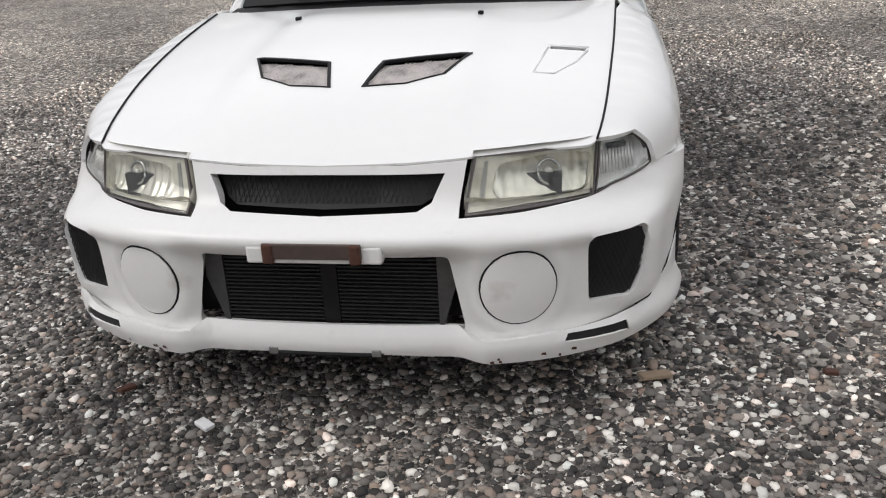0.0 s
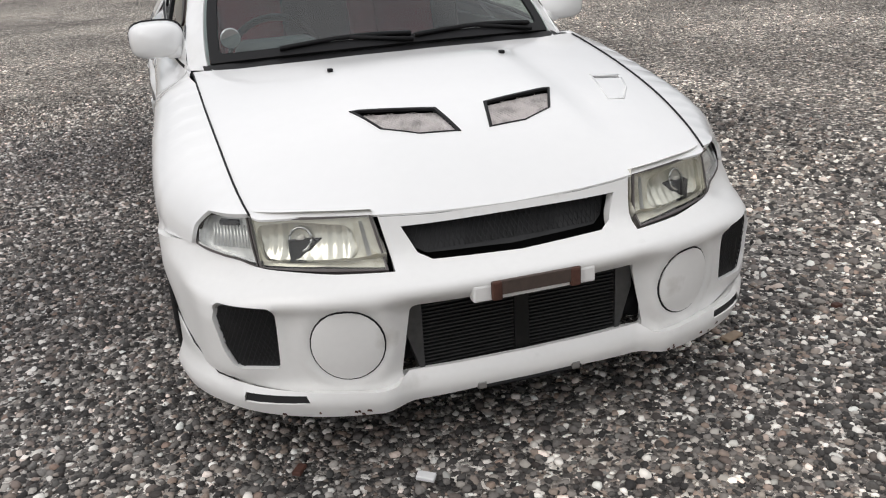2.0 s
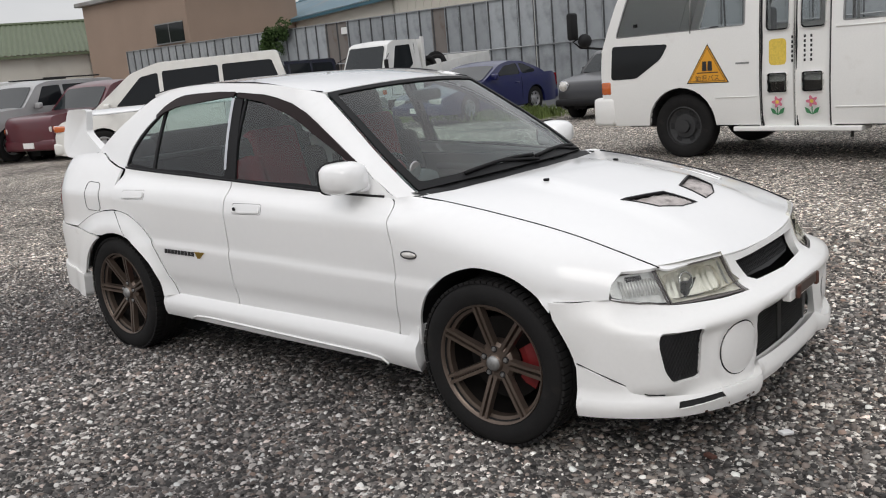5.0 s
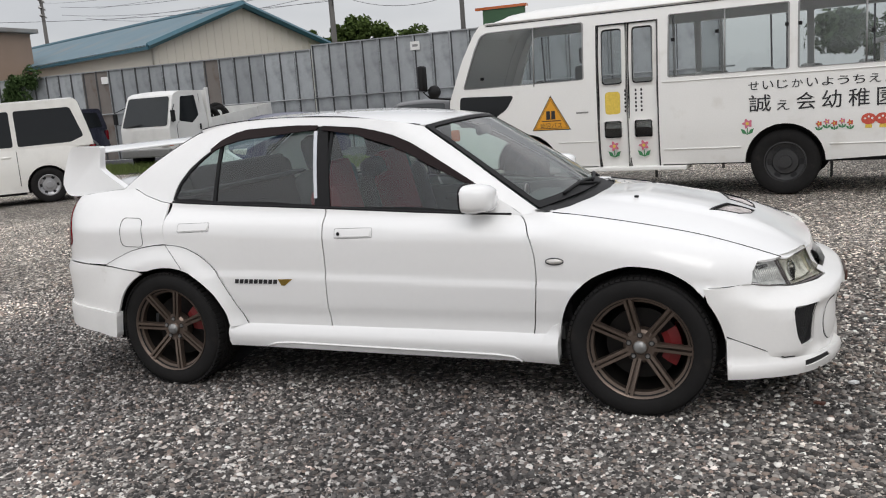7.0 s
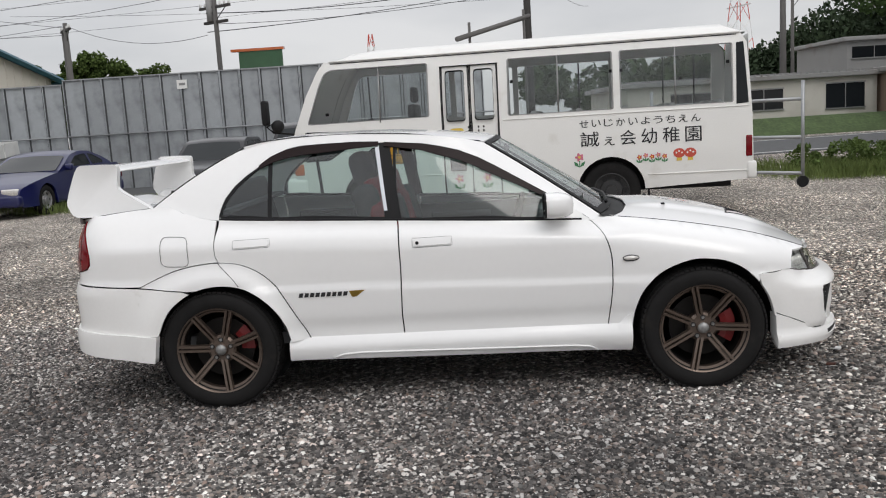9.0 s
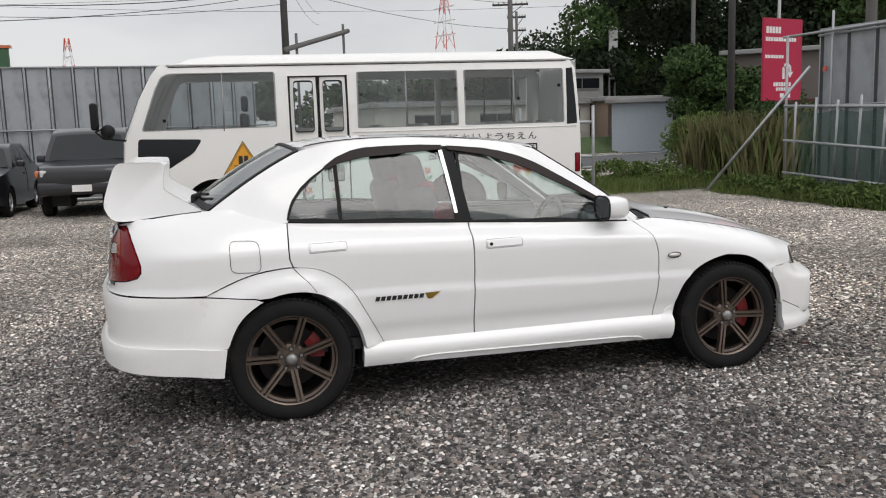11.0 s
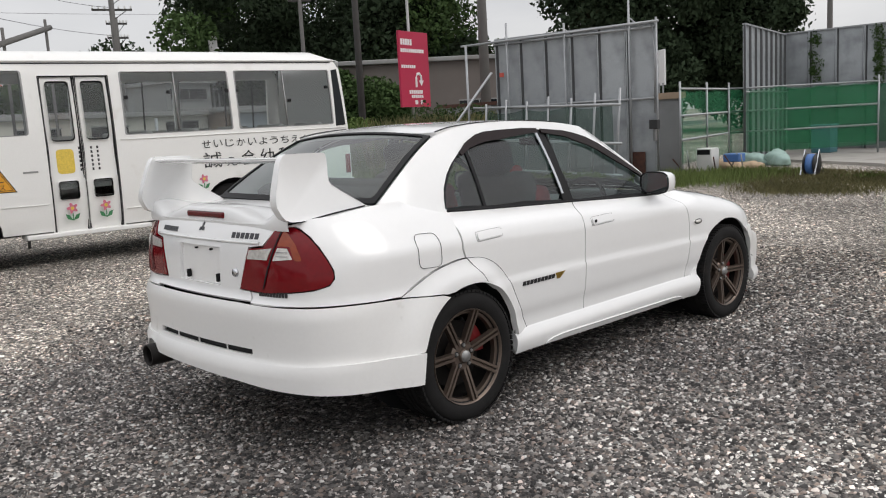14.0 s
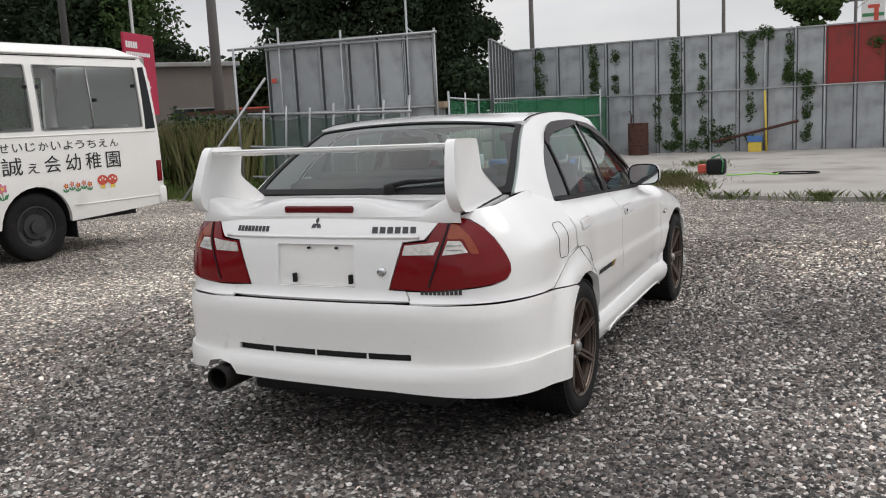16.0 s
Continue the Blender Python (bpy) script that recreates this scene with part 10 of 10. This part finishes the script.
def cloud(blobs, per, rnd):
    """Points near the skin of a set of ellipsoids: (centre, radii)."""
    out = []
    for c, r in blobs:
        d = rnd.normal(size=(per, 3))
        d /= np.linalg.norm(d, axis=1)[:, None]
        k = rnd.uniform(0.35, 1.05, (per, 1)) ** 0.6 + rnd.normal(size=(per, 1)) * 0.07
        out.append(np.array(c) + d * k * np.array(r))
    return np.concatenate(out)


def tree(x, y, h, spread, seed, leaf="leaf", label="broad leafy green tree", z0=0.0, clumps=16, per=420, size=0.13):
    rnd = np.random.RandomState(seed)
    t = thing("tree", label, "tree", pose(x, y, z0))
    part("trunk", tubed([(0, 0, -0.2), (0.08, 0.05, h * 0.3), (-0.05, 0.1, h * 0.62), (0, 0, h * 0.85)], [0.035 * h, 0.028 * h, 0.018 * h, 0.006 * h], 8), M["bark"], t, smooth=True)
    blobs = []
    for k in range(clumps):
        a, u = rnd.uniform(0, 2 * math.pi), rnd.uniform(0.32, 0.98)
        rr = spread * (0.95 - 0.55 * abs(u - 0.5) / 0.5) * rnd.uniform(0.25, 1.0)
        c = (rr * math.cos(a), rr * math.sin(a), h * u)
        blobs.append((c, np.array((1, 1, 0.75)) * spread * rnd.uniform(0.16, 0.34)))
        if k < 8:
            part("limb", tubed([(0, 0, h * u * 0.55), (c[0] * 0.5, c[1] * 0.5, h * u * 0.8), c], [0.012 * h, 0.008 * h, 0.003 * h], 5), M["bark"], t, smooth=True)
    ob = new("crown", quads_mesh("crown", cloud(blobs, per, rnd), size, M[leaf], rnd))
    ob.parent = t
    return t


def woods(name, label, blobs, per, size, leaf, seed):
    rnd = np.random.RandomState(seed)
    ob = new(name, quads_mesh(name, cloud(blobs, per, rnd), size, M[leaf], rnd))
    return tagged(ob, label, "woods", kind="stuff")


# trees behind the shed and hoarding
for k, (x, y, h, s) in enumerate(((34.6, 21.4, 4.9, 1.5), (35.2, 20.0, 5.3, 1.6), (36.0, 18.8, 5.6, 1.6), (36.3, 17.4, 5.2, 1.5), (37.8, 23, 5.4, 1.7), (36.8, 16.0, 5.0, 1.4), (37.4, 14.8, 4.4, 1.2))):
    tree(x, y, h, s, 20 + k, "leaf_light", "ragged yellowish green tree behind the hoarding", clumps=44, per=190, size=0.10)
tree(-0.6, -46, 8.3, 2.4, 41, "leaf", "round green tree beyond the hoarding", clumps=34, per=300, size=0.15)
# dark wood on the rise beyond the road
rnd = np.random.RandomState(3)
blobs_a, blobs_b = [], []
for k in range(230):
    u = rnd.rand()
    d = rnd.uniform(56, 84)
    a = radians(117 + 30 * u)
    top = 15.5 + 3.5 * math.sin(u * 9) + 2.5 * math.sin(u * 23 + 1)
    if u > 0.50:
        top = 15 - 9.5 * sstep(u, 0.50, 0.62)
    c = (-4 + d * math.sin(a), 3 + d * math.cos(a), rnd.uniform(0.12, 1.0) * top * (0.75 + 0.25 * d / 84))
    (blobs_a if rnd.rand() < 0.75 else blobs_b).append((c, np.array((2.8, 2.8, 2.2)) * rnd.uniform(0.4, 1.1)))
woods("woods_dark", "dark dense wood on the rise beyond the road", blobs_a, 1000, 0.19, "leaf_dark", 5)
woods("woods_green", "lighter green crowns in the wood", blobs_b, 1300, 0.17, "leaf", 6)
# tall group behind the freestanding panel
blobs = []
for k in range(150):
    u, d = rnd.rand(), rnd.uniform(50, 62)
    a = radians(143.4 + 14.2 * u)
    blobs.append(((-2.5 + d * math.sin(a), 4 + d * math.cos(a), rnd.uniform(0.1, 1.0) * (17 + 2.5 * math.sin(u * 14))), np.array((2.0, 2.0, 1.7)) * rnd.uniform(0.4, 1.1)))
woods("woods_tall", "tall dark trees behind the hoarding panel", blobs, 1150, 0.165, "leaf_dark", 8)
# the far hill at the end of the road
blobs = []
for k in range(120):
    u, d = rnd.rand(), rnd.uniform(112, 135)
    a = radians(101.5 + 19 * u)
    top = 5.0 + 5.5 * sstep(u, 0.2, 0.45) + 1.0 * math.sin(u * 25)
    blobs.append(((-5 + d * math.sin(a), d * math.cos(a), rnd.uniform(0.1, 1.0) * top), np.array((3.6, 3.6, 2.4)) * rnd.uniform(0.6, 1.2)))
woods("woods_far", "far wooded hill", blobs, 700, 0.34, "leaf_dark", 9)
blobs = [((60 + 40 * rnd.rand(), -6 - 16 * rnd.rand(), 2.5 + 3 * rnd.rand()), np.array((4, 3, 2.2)) * rnd.uniform(0.5, 1)) for k in range(16)]
woods("woods_low", "low distant trees along the road", blobs, 350, 0.4, "leaf", 10)
# shrubs and weeds by the scaffold, sign and barrier
blobs = [((10.4 + 2.2 * rnd.rand(), -10.0 - 2.6 * rnd.rand(), 0.3 + 1.2 * rnd.rand()), np.array((0.5, 0.5, 0.45)) * rnd.uniform(0.6, 1.2)) for k in range(16)]
woods("shrub_dry", "tall dry brownish weeds beside the wall", blobs, 200, 0.05, "leaf", 11)
blobs = []
for k in range(26):
    d, a = rnd.uniform(26, 30), radians(123.5 + 3.0 * rnd.rand())
    blobs.append(((-4.8 + d * math.sin(a), 2.6 + d * math.cos(a), 0.25 + 1.15 * rnd.rand()), np.array((0.7, 0.7, 0.5)) * rnd.uniform(0.5, 1.1)))
woods("shrub_green", "green shrubs behind the bus", blobs, 420, 0.06, "leaf_light", 12)
blobs = []
for k in range(90):
    u, d = rnd.rand(), rnd.uniform(40, 46)
    a = radians(122.8 + 6.0 * u)
    blobs.append(((-4.8 + d * math.sin(a), 2.6 + d * math.cos(a), 1.3 + (3.3 - 1.7 * u) * rnd.rand() ** 0.8), np.array((1.1, 1.1, 0.6)) * rnd.uniform(0.4, 1.1)))
woods("shrub_trees", "green spreading trees by the roadside", blobs, 620, 0.10, "leaf", 13)
blobs = [((5.2 + 4.2 * rnd.rand(), -8.75 + 0.5 * rnd.rand(), 0.05 + 0.22 * rnd.rand()), np.array((0.28, 0.22, 0.17)) * rnd.uniform(0.6, 1.2)) for k in range(70)]
woods("weeds", "green ground weeds along the scaffold", blobs, 170, 0.035, "leaf_light", 14)
blobs = [((10.8 + 2.6 * rnd.rand(), -6.3 - 2.6 * rnd.rand(), 0.05 + 0.42 * rnd.rand() ** 2), np.array((0.20, 0.20, 0.16)) * rnd.uniform(0.5, 1.2)) for k in range(60)]
woods("roadside_weeds", "tall green weeds at the road's edge", blobs, 160, 0.035, "leaf_light", 15)
# creepers on the south hoarding
blobs = []
for x0, w, zl, zh, n_ in ((6.45, 0.15, 1.9, 3.2, 18), (4.78, 0.09, 1.7, 3.25, 28), (4.1, 0.04, 1.9, 3.2, 10), (2.9, 0.04, 0.2, 1.7, 12), (2.36, 0.11, 0.1, 3.25, 50), (1.63, 0.04, 0.2, 3.1, 16), (0.35, 0.07, 1.6, 3.2, 24), (0.35, 0.04, 0.1, 1.6, 8), (0.2, 0.45, 3.1, 3.35, 14), (-0.62, 0.07, 2.0, 3.3, 20), (-0.9, 0.28, 1.85, 2.1, 18), (-1.11, 0.08, 0.2, 1.9, 22), (1.2, 0.45, 0.15, 0.9, 22), (2.2, 0.5, 0.1, 0.35, 14), (-2.75, 0.15, 2.6, 2.9, 6)):
    for k in range(n_):
        blobs.append(((x0 + rnd.uniform(-w, w), -20.62 + 0.02, zl + (zh - zl) * rnd.rand()), np.array((0.11, 0.10, 0.13)) * rnd.uniform(0.7, 1.4)))
blobs = [((c[0], c[1] + 0.14, c[2]), r) for c, r in blobs]
woods("creeper", "green creepers climbing the hoarding", blobs, 40, 0.034, "leaf", 16)
blobs = [((20.15, 24.3 + 1.3 * rnd.rand(), 1.2 + 2.2 * rnd.rand()), np.array((0.2, 0.4, 0.3)) * rnd.uniform(0.6, 1.2)) for k in range(20)]
woods("creeper", "green bush against the hoarding", blobs, 200, 0.06, "leaf", 17)


def grass(name, label, spots, per, h, material, seed, lean=0.35, w=0.0032):
    rnd_ = np.random.RandomState(seed)
    vs = []
    for (x, y, rx, ry, z) in spots:
        n_ = per
        px, py = x + rnd_.normal(size=n_) * rx * 0.5, y + rnd_.normal(size=n_) * ry * 0.5
        hh = h * rnd_.uniform(0.4, 1.15, n_)
        a, ln = rnd_.uniform(0, 2 * math.pi, n_), lean * rnd_.uniform(0.2, 1.2, n_) * hh
        dx, dy = np.cos(a), np.sin(a)
        b0 = np.stack([px - dy * w, py + dx * w, np.full(n_, z)], 1)
        b1 = np.stack([px + dy * w, py - dx * w, np.full(n_, z)], 1)
        m1 = np.stack([px + dx * ln * 0.4 + dy * w * 0.8, py + dy * ln * 0.4 - dx * w * 0.8, z + hh * 0.6], 1)
        m0 = np.stack([px + dx * ln * 0.4 - dy * w * 0.8, py + dy * ln * 0.4 + dx * w * 0.8, z + hh * 0.6], 1)
        tp = np.stack([px + dx * ln, py + dy * ln, z + hh], 1)
        vs.append(np.stack([b0, b1, m1, tp, m0], 1).reshape(-1, 3))
    v = np.concatenate(vs)
    n_ = len(v) // 5
    me_ = bpy.data.meshes.new(name)
    me_.vertices.add(len(v))
    me_.vertices.foreach_set("co", v.ravel())
    me_.loops.add(5 * n_)
    me_.loops.foreach_set("vertex_index", np.arange(5 * n_, dtype=np.int32))
    me_.polygons.add(n_)
    me_.polygons.foreach_set("loop_start", np.arange(0, 5 * n_, 5, dtype=np.int32))
    me_.update()
    me_.validate()
    me_.materials.append(material)
    return tagged(new(name, me_), label, "grass", kind="stuff")


sp = [(10.2 + 2.6 * rnd.rand(), -9.6 - 3.0 * rnd.rand(), 0.5, 0.5, 0.0) for k in range(60)]
grass("grass_reeds", "tall yellowish green reeds beside the wall", sp, 130, 1.45, M["grass_dry"], 30, 0.3, 0.006)
grass("grass_reeds", "tall green reeds beside the wall", sp[:40], 130, 1.25, M["grass"], 29, 0.3, 0.006)
sp = [(13.0 + rnd.uniform(-0.5, 0.7), 7.2 + 6.0 * rnd.rand(), 0.5, 0.6, 0.0) for k in range(34)] + [(14.2 + rnd.uniform(-0.6, 0.6), 14.0 + 4 * rnd.rand(), 0.5, 0.5, 0.0) for k in range(26)] + [(9.5 + 2.5 * rnd.rand(), 16.0 + 2.2 * rnd.rand(), 0.4, 0.4, 0.0) for k in range(14)]
grass("grass", "rough grass tufts round the parked cars", sp, 170, 0.26, M["grass"], 31)
sp = [(4.9 + 4.9 * rnd.rand(), -8.55 + rnd.uniform(-0.35, 0.25), 0.4, 0.25, 0.0) for k in range(60)] + [(3.5 + 2.2 * rnd.rand(), -9.5 - 2.8 * rnd.rand(), 0.6, 0.6, 0.0) for k in range(26)]
grass("grass", "green grass along the scaffold and panel", sp, 170, 0.22, M["grass"], 32)
sp = [(0.6 + 2.6 * rnd.rand(), -9.0 - 3.4 * rnd.rand(), 0.7, 0.6, 0.02) for k in range(36)] + [(3.0 + 2.4 * rnd.rand(), -11.0 - 2.0 * rnd.rand(), 0.6, 0.4, 0.02) for k in range(18)]
grass("grass_dry", "sparse dry grass at the slab's edge", sp, 420, 0.085, M["grass_dry"], 33, 0.8)
sp = [(0.75, -14.4, 0.4, 0.4, 0.05), (0.5, -14.0, 0.3, 0.3, 0.05), (0.9, -14.8, 0.5, 0.4, 0.05), (-1.5, -7.95, 0.4, 0.15, 0.0), (-1.75, -7.9, 0.2, 0.15, 0.0), (-0.6, -8.1, 0.5, 0.15, 0.0), (-2.6, -7.8, 0.5, 0.12, 0.0), (-3.6, -7.7, 0.5, 0.12, 0.0), (0.1, -9.4, 0.25, 0.6, 0.0), (0.9, -12.0, 0.5, 0.3, 0.05), (-3.0, -7.0, 0.2, 0.1, 0.0), (1.7, -11.4, 0.5, 0.4, 0.02)]
grass("grass_tall", "tall green weeds growing through the slab joints", sp, 130, 0.15, M["grass"], 34, 0.9)
sp = [(10.6 + 3.2 * rnd.rand(), -5.6 - 3.6 * rnd.rand(), 0.5, 0.5, 0.0) for k in range(60)]
grass("grass", "roadside grass by the pipe barrier", sp, 120, 0.28, M["grass"], 35)
# scraps of wood and paper lying on the gravel
for nm, lb, x, y, sx, sy, a, mt in (("wood_scrap", "short piece of split wood on the gravel", 0.80, -1.80, 0.075, 0.028, 25, M["timber"]), ("paper_scrap", "white scrap of paper on the gravel", -0.325, -2.13, 0.040, 0.025, -30, M["sign_white"]), ("wood_scrap", "brown wood chip on the gravel", -0.62, -1.98, 0.04, 0.02, 60, M["rust"]), ("wood_scrap", "reddish chip on the gravel", 1.25, -1.75, 0.03, 0.02, 10, M["rust"])):
    tagged(part(nm, boxed(-0.6 * sx, 0.6 * sx, -0.6 * sy, 0.6 * sy, 0.012, 0.024, 0.003, pose(x, y, 0, 0, 6, a)), mt, None), lb, "scrap")
